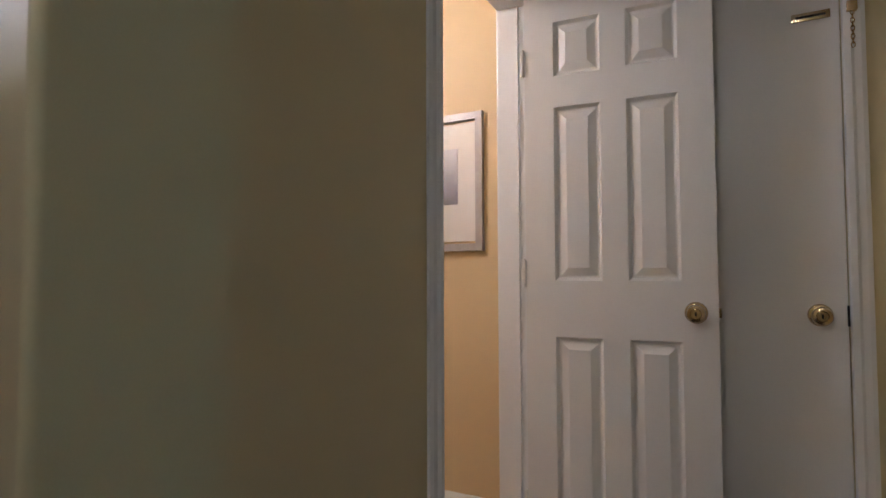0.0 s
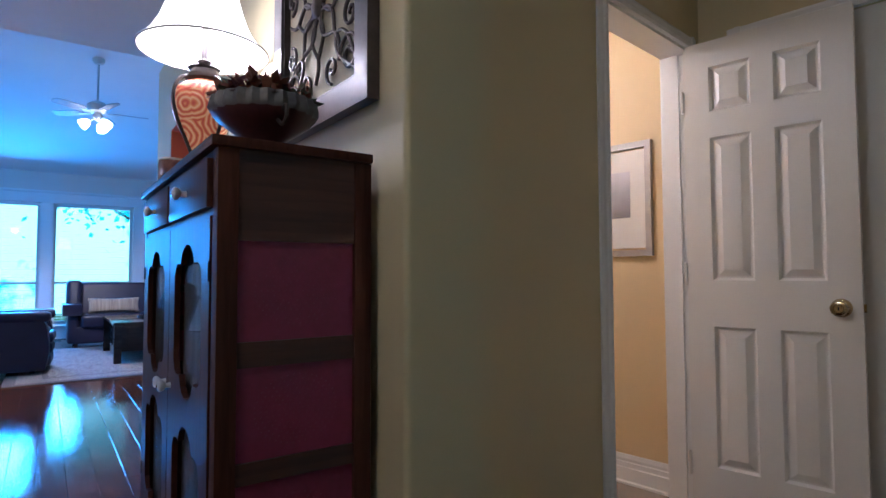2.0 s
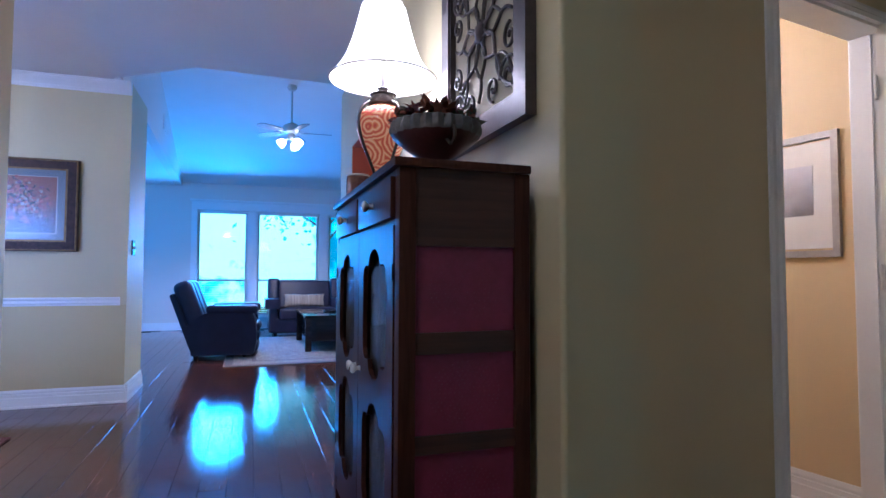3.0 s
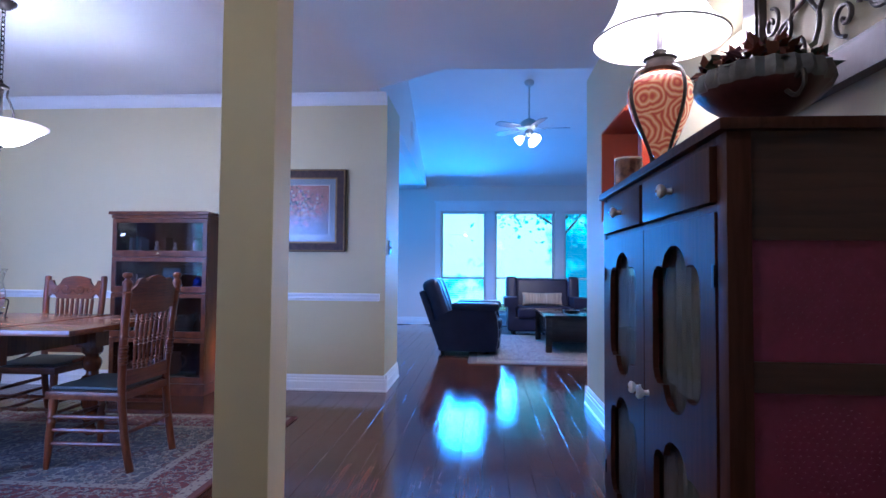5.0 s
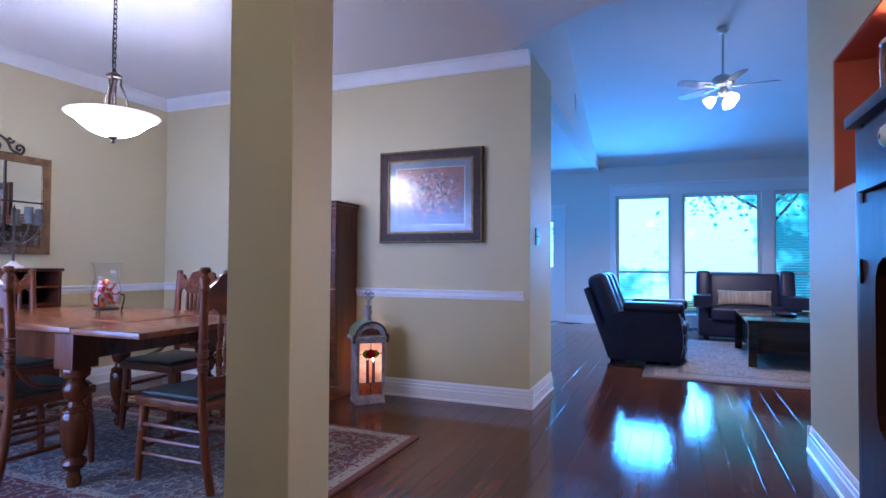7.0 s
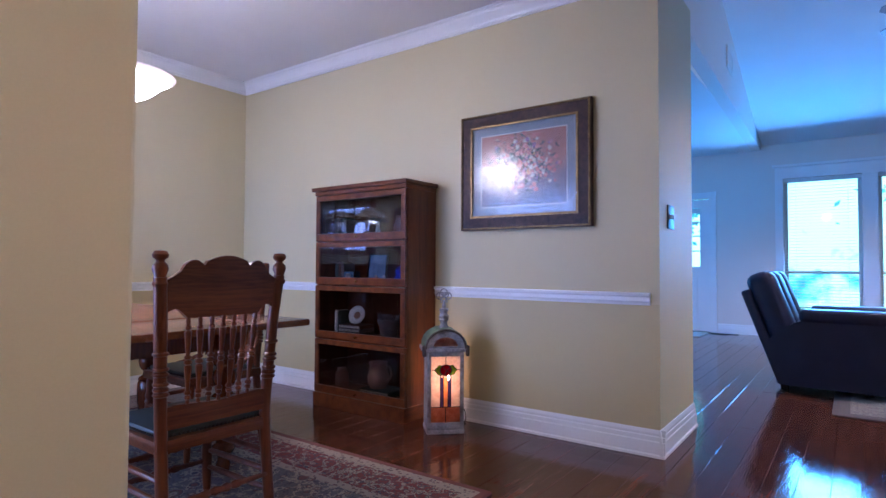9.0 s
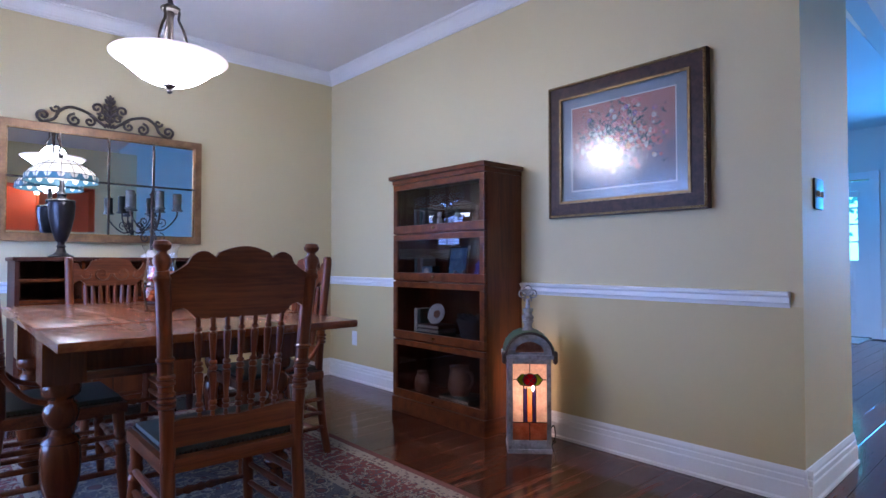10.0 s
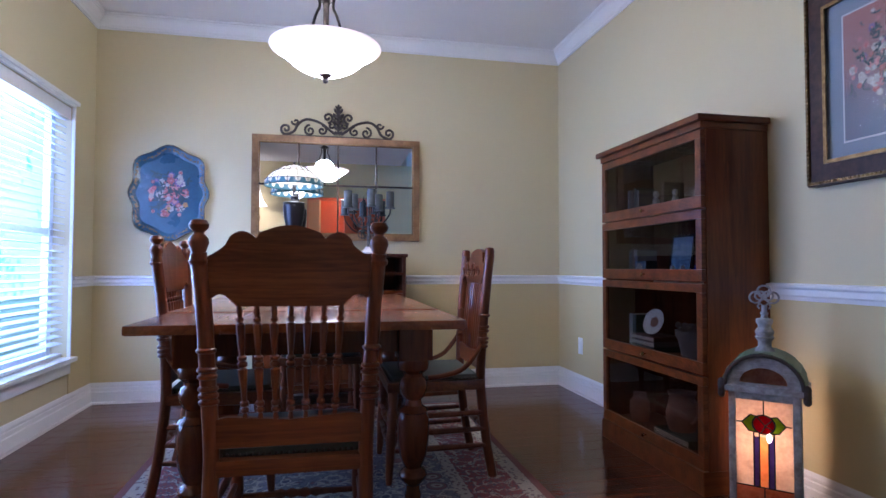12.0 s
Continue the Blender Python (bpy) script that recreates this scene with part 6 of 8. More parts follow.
def pie_safe():
    c = thing("cabinet", pose(-1.405, -0.01, 0), "antique dark walnut cabinet with glazed arched doors and red panels", "cabinet")
    X0, X1, F, B, ZT, ZB = -0.53, 0.525, -0.185, 0.185, 1.31, 0.15
    part("top", box(BM(), X0 - 0.012, X1 + 0.012, F - 0.016, B, ZT, ZT + 0.024, 0.008), WALNUT, c)
    for sx, x in ((-1, X0), (1, X1)):
        for y0 in (F, B - 0.045):
            part("corner_post", box(BM(), x, x - sx * 0.045, y0, y0 + 0.045, 0, ZT, 0.003), WALNUT, c)
    SIDEW = wood("walnut_side", (0.085, 0.032, 0.019), (0.045, 0.017, 0.010), 0.5, "y", 4.0, 0.0)
    zr = [(0.15, 0.30), (0.335, 0.575), (0.622, 0.828), (0.884, 1.108)]
    for x in (X0 + 0.006, X1 - 0.006 - 0.022):
        part("side_rail", box(BM(), x, x + 0.022, F + 0.045, B - 0.045, 1.108, ZT), SIDEW, c, "", False)
        for a, b in ((0.828, 0.884), (0.575, 0.622), (0.15, 0.335)):
            part("side_rail", box(BM(), x, x + 0.022, F + 0.045, B - 0.045, a, b), SIDEW, c, "", False)
        for a, b in zr[1:]:
            p = part("side_panel", box(BM(), x + 0.006, x + 0.014, F + 0.045, B - 0.045, a, b), RED, c, "dark red punched tin panel", False)
            bm = BM()
            o = x + 0.0145 if x > 0 else x + 0.0055
            for k in range(7):
                r = 0.012 + 0.011 * k
                n = 6 + 6 * k
                for j in range(n):
                    a_ = 2 * math.pi * j / n
                    yy, zz = r * 1.25 * math.cos(a_), r * math.sin(a_)
                    bmesh.ops.create_cube(bm, size=0.0032, matrix=Matrix.Translation((o, yy, (a + b) / 2 + zz)))
            part("punching", bm, RED, p)
    part("back_panel", box(BM(), X0 + 0.045, X1 - 0.045, B - 0.014, B - 0.004, ZB, ZT), WALNUT, c, "", False)
    part("bottom_board", box(BM(), X0 + 0.03, X1 - 0.03, F + 0.03, B - 0.015, ZB, ZB + 0.02), WALNUT, c, "", False)
    for z in (0.43, 0.70, 0.98):
        part("shelf", box(BM(), X0 + 0.03, X1 - 0.03, F + 0.05, B - 0.015, z, z + 0.016), WALNUT, c, "", False)
    part("front_rail", box(BM(), X0 + 0.045, X1 - 0.045, F + 0.002, F + 0.024, 1.165, 1.18), WALNUT, c, "", False)
    part("front_rail", box(BM(), X0 + 0.045, X1 - 0.045, F + 0.002, F + 0.024, 1.295, ZT), WALNUT, c, "", False)
    part("front_rail", box(BM(), X0 + 0.045, X1 - 0.045, F + 0.002, F + 0.024, ZB, ZB + 0.06), WALNUT, c, "", False)
    part("front_stile", box(BM(), -0.012, 0.012, F + 0.002, F + 0.024, 1.18, 1.295), WALNUT, c, "", False)
    PK = [(0.009, 0), (0.007, 0.006), (0.007, 0.012), (0.013, 0.017), (0.0165, 0.022), (0.0165, 0.028), (0.011, 0.033), (0, 0.034)]

    def pull(parent, x, z, y):
        k = part("pull", lathe(BM(), PK, Matrix.Translation((x, y, z)) @ Matrix.Rotation(radians(90), 4, "X"), 20), CERAMIC, parent, "white porcelain knob")
        part("screw", lathe(BM(), [(0.004, 0.034), (0.004, 0.0355), (0, 0.036)], Matrix.Translation((x, y, z)) @ Matrix.Rotation(radians(90), 4, "X"), 10), BRASS, k)
    for x0, x1, kx in ((X0 + 0.05, -0.014, -0.225), (0.014, X1 - 0.05, 0.255)):
        dr = part("drawer", box(BM(), x0, x1, F - 0.012, F + 0.012, 1.182, 1.293, 0.006), WALNUT, c)
        pull(dr, kx, 1.236, F - 0.012)
    for x0, x1, s in ((X0 + 0.047, -0.003, 1), (0.003, X1 - 0.047, -1)):
        holes = [ogee(x0 + 0.075, x1 - 0.075, 0.725, 1.105, 1, True), ogee(x0 + 0.075, x1 - 0.075, 0.275, 0.645, 1, True)]
        d = part("door", slab(BM(), [(x0, 0.213), (x1, 0.213), (x1, 1.163), (x0, 1.163)], 0.015, Matrix.Translation((0, F - 0.004, 0)), holes), WALNUT, c, "", False)
        part("pane", box(BM(), x0 + 0.055, x1 - 0.055, F + 0.0112, F + 0.0138, 0.24, 1.135), glass("cabinet_glass", (0.88, 0.88, 0.88), 0.03, 0.35) if s == 1 else bpy.data.materials["cabinet_glass"], d, "old glass pane", False)
        bm, cols, rows_ = BM(), 60, 4
        grid = [[bm.verts.new((x0 + 0.056 + (x1 - x0 - 0.112) * i / cols, F + 0.028 + 0.005 * math.sin(i * 1.15) + 0.003 * math.sin(i * 2.9), 0.24 + 0.89 * j / rows_)) for j in range(rows_ + 1)] for i in range(cols + 1)]
        for i in range(cols):
            for j in range(rows_):
                bm.faces.new((grid[i][j], grid[i + 1][j], grid[i + 1][j + 1], grid[i][j + 1]))
        part("curtain", bm, CURTAIN, d, "gathered grey-beige cloth behind the glass")
        kx = x1 - 0.035 if s == 1 else x0 + 0.035
        pull(d, kx, 0.725, F - 0.004)
        for z in (0.36, 1.04):
            hx = x0 - 0.004 if s == 1 else x1 - 0.008
            part("hinge", box(BM(), hx, hx + 0.012, F - 0.008, F - 0.003, z - 0.022, z + 0.022, 0.001), BLACKMETAL, d)


pie_safe()


def swirl_mat():
    """Blown glass: bands of red, amber and cream that curl round."""
    m = bpy.data.materials.new("swirl_glass")
    m.use_nodes = True
    n, l = m.node_tree.nodes, m.node_tree.links
    b = n["Principled BSDF"]
    tc, vo, mu, rp = n.new("ShaderNodeTexCoord"), n.new("ShaderNodeTexVoronoi"), n.new("ShaderNodeMath"), n.new("ShaderNodeValToRGB")
    vo.inputs["Scale"].default_value, vo.inputs["Randomness"].default_value = 11.0, 0.9
    mu.operation = "PINGPONG"
    mu.inputs[1].default_value = 0.085
    sc = n.new("ShaderNodeMath")
    sc.operation = "MULTIPLY"
    sc.inputs[1].default_value = 11.7
    no, ad = n.new("ShaderNodeTexNoise"), n.new("ShaderNodeVectorMath")
    no.inputs["Scale"].default_value = 16
    ad.operation = "MULTIPLY_ADD"
    ad.inputs[1].default_value = (0.022, 0.022, 0.022)
    l.new(tc.outputs["Object"], no.inputs["Vector"])
    l.new(no.outputs["Color"], ad.inputs[0])
    l.new(tc.outputs["Object"], ad.inputs[2])
    l.new(ad.outputs[0], vo.inputs["Vector"])
    l.new(vo.outputs["Distance"], mu.inputs[0])
    l.new(mu.outputs[0], sc.inputs[0])
    for i, (p, c) in enumerate(((0.0, (0.42, 0.055, 0.035)), (1.0, (0.64, 0.36, 0.20)), (0.34, (0.50, 0.12, 0.05)), (0.66, (0.58, 0.25, 0.09)))):
        e = rp.color_ramp.elements[i] if i < 2 else rp.color_ramp.elements.new(p)
        e.position, e.color = p, (*c, 1)
    l.new(sc.outputs[0], rp.inputs["Fac"])
    l.new(rp.outputs["Color"], b.inputs["Base Color"])
    # faint emission in the band colours stands for lamplight through the glass
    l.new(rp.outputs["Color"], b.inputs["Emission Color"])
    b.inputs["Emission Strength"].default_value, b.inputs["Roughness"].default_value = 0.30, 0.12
    return m


def foyer_lamp():
    l = thing("table_lamp", pose(-1.80, -0.03, 1.334) @ Matrix.Diagonal((1.04, 1.04, 1.075, 1)), "ornate red and gold glass lamp with white bell shade, lit", "lamp")
    SWIRL = swirl_mat()
    prof = [(0.0, 0.10), (0.018, 0.102), (0.036, 0.13), (0.062, 0.175), (0.088, 0.23), (0.104, 0.285), (0.106, 0.315), (0.096, 0.345), (0.072, 0.366), (0.05, 0.376), (0.045, 0.38), (0, 0.38)]
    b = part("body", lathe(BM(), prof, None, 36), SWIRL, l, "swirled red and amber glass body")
    for k in range(4):
        a = 2 * math.pi * k / 4 + 0.4
        c, s = math.cos(a), math.sin(a)
        part("strap", tube(BM(), curve([(0.05 * c, 0.05 * s, 0.392), (0.098 * c, 0.098 * s, 0.362), (0.116 * c, 0.116 * s, 0.30), (0.096 * c, 0.096 * s, 0.225), (0.048 * c, 0.048 * s, 0.13), (0.035 * c, 0.035 * s, 0.08), (0.066 * c, 0.066 * s, 0.020), (0.098 * c, 0.098 * s, 0.005)], 6), 0.0062, 7), IRON, l)
    part("collar", lathe(BM(), [(0.05, 0.378), (0.062, 0.384), (0.064, 0.396), (0.045, 0.402), (0.045, 0.418), (0.055, 0.424), (0.03, 0.43), (0.016, 0.438), (0.024, 0.450), (0.010, 0.458), (0.010, 0.60), (0, 0.60)], None, 28), IRON, l)
    bm = BM()
    n, prof2 = 60, [(0.216, 0.484), (0.202, 0.500), (0.176, 0.532), (0.150, 0.577), (0.129, 0.632), (0.113, 0.687), (0.100, 0.737), (0.090, 0.777)]
    rings = []
    for r, z in prof2:
        rings.append([bm.verts.new(((r - 0.010 * abs(math.cos(3 * t)) ** 6 * (z > 0.49)) * math.cos(t), (r - 0.010 * abs(math.cos(3 * t)) ** 6 * (z > 0.49)) * math.sin(t), z)) for t in [2 * math.pi * i / n for i in range(n)]])
    for a, b2 in zip(rings, rings[1:]):
        for i in range(n):
            bm.faces.new((a[i], a[(i + 1) % n], b2[(i + 1) % n], b2[i]))
    bmesh.ops.solidify(bm, geom=bm.faces, thickness=0.003)
    sh = part("shade", bm, glow("lamp_shade", (1.0, 0.90, 0.86), 1.35, (0.85, 0.82, 0.78)), l, "white fabric bell shade")
    bm = BM()
    tube(bm, [(0.217 * math.cos(2 * math.pi * i / 40), 0.217 * math.sin(2 * math.pi * i / 40), 0.484) for i in range(40)], 0.0035, 6, True)
    for k in range(6):
        a = math.pi * k / 3
        tube(bm, [((r - 0.009) * math.cos(a), (r - 0.009) * math.sin(a), z) for r, z in prof2[1:]], 0.0016, 5)
    part("trim", bm, mat("shade_trim", (0.62, 0.55, 0.48), None, 0.7), sh)


foyer_lamp()


def compote():
    b = thing("pedestal_bowl", pose(-1.09, -0.03, 1.334), "dark ribbed pedestal bowl with iron scroll handles", "bowl")
    n, bm = 48, BM()
    prof = [(0.062, 0.0), (0.064, 0.008), (0.045, 0.016), (0.036, 0.03), (0.042, 0.042), (0.085, 0.07), (0.115, 0.092), (0.128, 0.11), (0.136, 0.125), (0.130, 0.150), (0.126, 0.152), (0.118, 0.135), (0.06, 0.08), (0.0, 0.075)]
    rings = []
    for i, (r, z) in enumerate(prof):
        if r == 0:
            rings.append([bm.verts.new((0, 0, z))] * n)
            continue
        f = 0.035 if 7 <= i <= 10 else 0.0
        rings.append([bm.verts.new((r * (1 + f * math.cos(24 * t)) * math.cos(t), r * (1 + f * math.cos(24 * t)) * math.sin(t), z)) for t in [2 * math.pi * k / n for k in range(n)]])
    for a, c in zip(rings, rings[1:]):
        for k in range(n):
            bm.faces.new(list(dict.fromkeys((a[k], a[(k + 1) % n], c[(k + 1) % n], c[k]))))
    bm.faces.new(rings[0][::-1])
    for f_ in bm.faces:
        f_.material_index = 1 if 0.035 < f_.calc_center_median().z < 0.102 else 0
    part("bowl", bm, [mat("aged_copper", (0.20, 0.185, 0.175), (0.10, 0.085, 0.08), 0.5, 0.1, 8, 60, 0.3), mat("wine_lacquer", (0.085, 0.022, 0.022), (0.05, 0.014, 0.014), 0.35, 0, 9, 70, 0.2)], b)
    for s in (-1, 1):
        part("handle", tube(BM(), curve([(s * 0.10, 0, 0.085), (s * 0.135, 0, 0.065), (s * 0.165, 0, 0.075), (s * 0.162, 0, 0.105), (s * 0.14, 0, 0.10)], 6), 0.005, 7), IRON, b)
    rnd = random.Random(11)
    cols = [mat("dry_wine", (0.10, 0.022, 0.03), None, 0.8), mat("dry_rust", (0.20, 0.06, 0.03), None, 0.8), mat("dry_leaf", (0.08, 0.08, 0.045), None, 0.8)]
    f = thing("dried_flowers", pose(-1.09, -0.03, 1.46), "heap of dried wine-red flowers and leaves in the bowl", "flowers")
    for i in range(64):
        a, r = rnd.uniform(0, 6.28), 0.118 * math.sqrt(rnd.random())
        bm = BM()
        for k in range(7):
            q = Euler((rnd.uniform(-1, 1), rnd.uniform(-1, 1), rnd.uniform(0, 6.28))).to_matrix().to_4x4()
            m = Matrix.Translation((r * math.cos(a), r * math.sin(a), 0.018 + 0.034 * rnd.random() + 0.03 * (1 - r / 0.118))) @ q
            s = rnd.uniform(0.018, 0.034)
            vs = [bm.verts.new(m @ Vector(p)) for p in ((0, 0, 0), (s * 0.45, s * 0.5, 0.004), (0, s * 1.2, 0.009), (-s * 0.45, s * 0.5, 0.004))]
            bm.faces.new(vs)
        part("blossom", bm, cols[i % 3], f, "", False)


compote()


def grille_art():
    g = thing("wall_art", pose(-1.24, 0.197, 1.86), "scrolled iron flower grille in a dark silver wooden frame", "wall art")
    w, h = 0.72, 0.76
    part("frame", frame_ring(BM(), w, h, 0.075, -0.035, 0.0), mat("pewter_frame", (0.10, 0.075, 0.075), (0.06, 0.045, 0.045), 0.32, 0.4, 8, 60, 0.2), g, "", False)
    part("inner_edge", frame_ring(BM(), w, h, 0.012, -0.028, 0.0, 0.075), IRON, g, "", False)
    part("backing", box(BM(), -w / 2 + 0.08, w / 2 - 0.08, -0.006, -0.002, -h / 2 + 0.08, h / 2 - 0.08), mat("linen_backing", (0.52, 0.47, 0.34), (0.46, 0.41, 0.29), 0.9, 0, 10, 150, 0.3), g, "", False)
    bm = BM()
    for k in range(8):
        a = 2 * math.pi * k / 8
        m = Matrix.Rotation(-a, 4, "Y")
        for q in (-1, 1):
            tube(bm, [m @ Vector(p) for p in curve([(0, -0.016, 0.03), (q * 0.035, -0.018, 0.07), (q * 0.04, -0.018, 0.11), (0, -0.016, 0.165)], 5)], 0.006, 6)
        tube(bm, [m @ Vector(p) for p in curve([(0, -0.016, 0.165), (0.0, -0.016, 0.20), (0.02, -0.016, 0.24)], 4)], 0.006, 6)
    part("flower", bm, IRON, g, "eight-petalled iron flower")
    for sx in (-1, 1):
        for sz in (-1, 1):
            bm = BM()
            tube(bm, spiral(sx * 0.215, sz * 0.215, 0.066, 1.5, math.pi * (0 if sx < 0 else 1), sx * sz, 26, -0.016), 0.006, 6)
            tube(bm, spiral(sx * 0.225, sz * 0.10, 0.045, 1.3, math.pi * 1.5 * sz, -sx * sz, 22, -0.016), 0.0055, 6)
            tube(bm, spiral(sx * 0.10, sz * 0.225, 0.045, 1.3, math.pi * 0.5 * sz, sx * sz, 22, -0.016), 0.0055, 6)
            tube(bm, curve([(sx * 0.28, -0.016, sz * 0.28), (sx * 0.20, -0.016, sz * 0.15), (sx * 0.13, -0.016, sz * 0.13), (sx * 0.15, -0.016, sz * 0.20), (sx * 0.28, -0.016, sz * 0.28)], 5), 0.0055, 6)
            part("scroll", bm, IRON, g, "dark iron scroll")
    part("boss", lathe(BM(), [(0.034, 0), (0.036, 0.008), (0.024, 0.018), (0, 0.024)], Matrix.Translation((0, -0.014, 0)) @ Matrix.Rotation(radians(90), 4, "X"), 18), IRON, g)


grille_art()

# a small patterned jar on the cabinet, and the niche's recessed light
t = thing("candle_jar", pose(-1.895, -0.115, 1.334) @ Matrix.Diagonal((1.1, 1.1, 1.38, 1)), "small mottled brown and cream glass candle jar on the cabinet", "jar")
part("body", lathe(BM(), [(0, 0), (0.038, 0), (0.044, 0.012), (0.045, 0.075), (0.043, 0.088), (0.039, 0.088), (0.040, 0.012), (0, 0.010)], None, 28), mat("jar_brown", (0.30, 0.13, 0.08), (0.10, 0.04, 0.03), 0.2, 0, 30, 80), t)
part("lip", lathe(BM(), [(0.0435, 0.086), (0.0455, 0.089), (0.0435, 0.092), (0.039, 0.090)], None, 28), CREAM, t, "pale glass lip")
t = thing("recessed_light", pose(-3.20, 0.33, NZ1 - 0.009), "small round recessed downlight in the niche, lit", "lamp")
part("trim_ring", lathe(BM(), [(0.052, -0.006), (0.052, 0), (0.036, 0), (0.036, -0.006)], None, 28, False), TRIM, t)
part("lens", lathe(BM(), [(0, -0.003), (0.036, -0.003), (0.036, 0), (0, 0)], None, 28), glow("downlight", (1, 0.93, 0.85), 14), t)

# made-up flush ceiling light, out of view, round the foyer's fill bulb
t = thing("fill_ceiling_light", pose(-0.18, -1.30, CZ), "unseen round frosted glass flush ceiling light, added as fill, lit", "lamp")
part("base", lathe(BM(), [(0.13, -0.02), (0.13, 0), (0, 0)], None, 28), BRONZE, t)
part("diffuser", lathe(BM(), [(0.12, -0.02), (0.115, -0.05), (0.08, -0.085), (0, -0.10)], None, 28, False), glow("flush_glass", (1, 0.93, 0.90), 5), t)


# ---- living room ----
def cushion(bm, x0, x1, y0, y1, z0, z1, r=0.05, m=None, puff=0.0):
    """A soft block with well-rounded edges."""
    n = len(bm.verts)
    box(bm, x0, x1, y0, y1, z0, z1)
    bm.verts.ensure_lookup_table()
    vs = list(bm.verts)[n:]
    es = list({e for v in vs for e in v.link_edges})
    k = min(r, 0.49 * min(abs(x1 - x0), abs(y1 - y0), abs(z1 - z0)))
    bmesh.ops.bevel(bm, geom=es, offset=k, segments=4, affect="EDGES", profile=0.6)
    bm.verts.ensure_lookup_table()
    vs = list(bm.verts)[n:]
    if m:
        bmesh.ops.transform(bm, matrix=m, verts=vs)
    return bm


def recliner(m, label, w=0.80):
    """An overstuffed leather recliner; it faces local -y."""
    r = thing("recliner", m, label, "armchair")
    hw = w / 2
    part("base", cushion(BM(), -hw + 0.10, hw - 0.10, -0.36, 0.32, 0.03, 0.30, 0.03), LEATHER, r)
    part("seat", cushion(BM(), -hw + 0.17, hw - 0.17, -0.44, 0.20, 0.28, 0.48, 0.08), LEATHER, r, "plump seat cushion")
    for z0, z1, d in ((0.06, 0.20, 0.0), (0.19, 0.32, 0.01), (0.31, 0.43, 0.02)):
        part("footrest_roll", cushion(BM(), -hw + 0.15, hw - 0.15, -0.46 - d, -0.33, z0, z1, 0.055), LEATHER, r, "padded footrest roll")
    side = curve([(-0.42, 0.05, 0), (-0.45, 0.22, 0), (-0.44, 0.40, 0), (-0.40, 0.56, 0), (-0.28, 0.60, 0), (-0.05, 0.595, 0), (0.16, 0.55, 0), (0.30, 0.45, 0), (0.36, 0.36, 0), (0.33, 0.18, 0), (0.28, 0.05, 0)], 3)
    for s in (-1, 1):
        bm = slab(BM(), [(p[0], p[1]) for p in side], 0.17, Matrix.Translation((s * (hw - 0.085) + 0.085, 0, 0)) @ Matrix.Rotation(radians(90), 4, "Z"))
        bmesh.ops.recalc_face_normals(bm, faces=bm.faces)
        bmesh.ops.bevel(bm, geom=[e for e in bm.edges if any(len(f.verts) > 4 for f in e.link_faces)], offset=0.035, segments=3, affect="EDGES", profile=0.6)
        arm = part("arm", bm, LEATHER, r, "padded leather arm")
        part("arm_pad", cushion(BM(), s * (hw + 0.012), s * (hw - 0.185), -0.46, 0.14, 0.545, 0.655, 0.052), LEATHER, arm, "rolled pad along the arm's top")
    part("lever", box(BM(), hw, hw + 0.012, -0.02, 0.06, 0.30, 0.36, 0.004), BLACKMETAL, r, "recessed release lever")
    lean = Matrix.Translation((0, 0.25, 0.34)) @ Matrix.Rotation(radians(-20), 4, "X")
    part("back_shell", cushion(BM(), -hw + 0.06, hw - 0.06, 0.07, 0.15, -0.22, 0.52, 0.03, lean), LEATHER, r)
    for x0, x1 in ((-hw + 0.05, -0.13), (-0.135, 0.135), (0.13, hw - 0.05)):
        bm = cushion(BM(), x0, x1, -0.13, 0.09, 0.0, 0.63, 0.10, lean)
        part("back_cushion", bm, LEATHER, r, "plump upright back roll")
    for x in (-1, 1):
        for y in (-0.3, 0.26):
            part("foot", box(BM(), x * (hw - 0.14) - 0.025, x * (hw - 0.14) + 0.025, y - 0.025, y + 0.025, 0, 0.04), BLACKWOOD, r, "", False)
    return r


recliner(pose(-7.30, -0.86, 0, 0, 0, 176), "dark leather recliner facing the window, coloured with its blue light", 0.80)


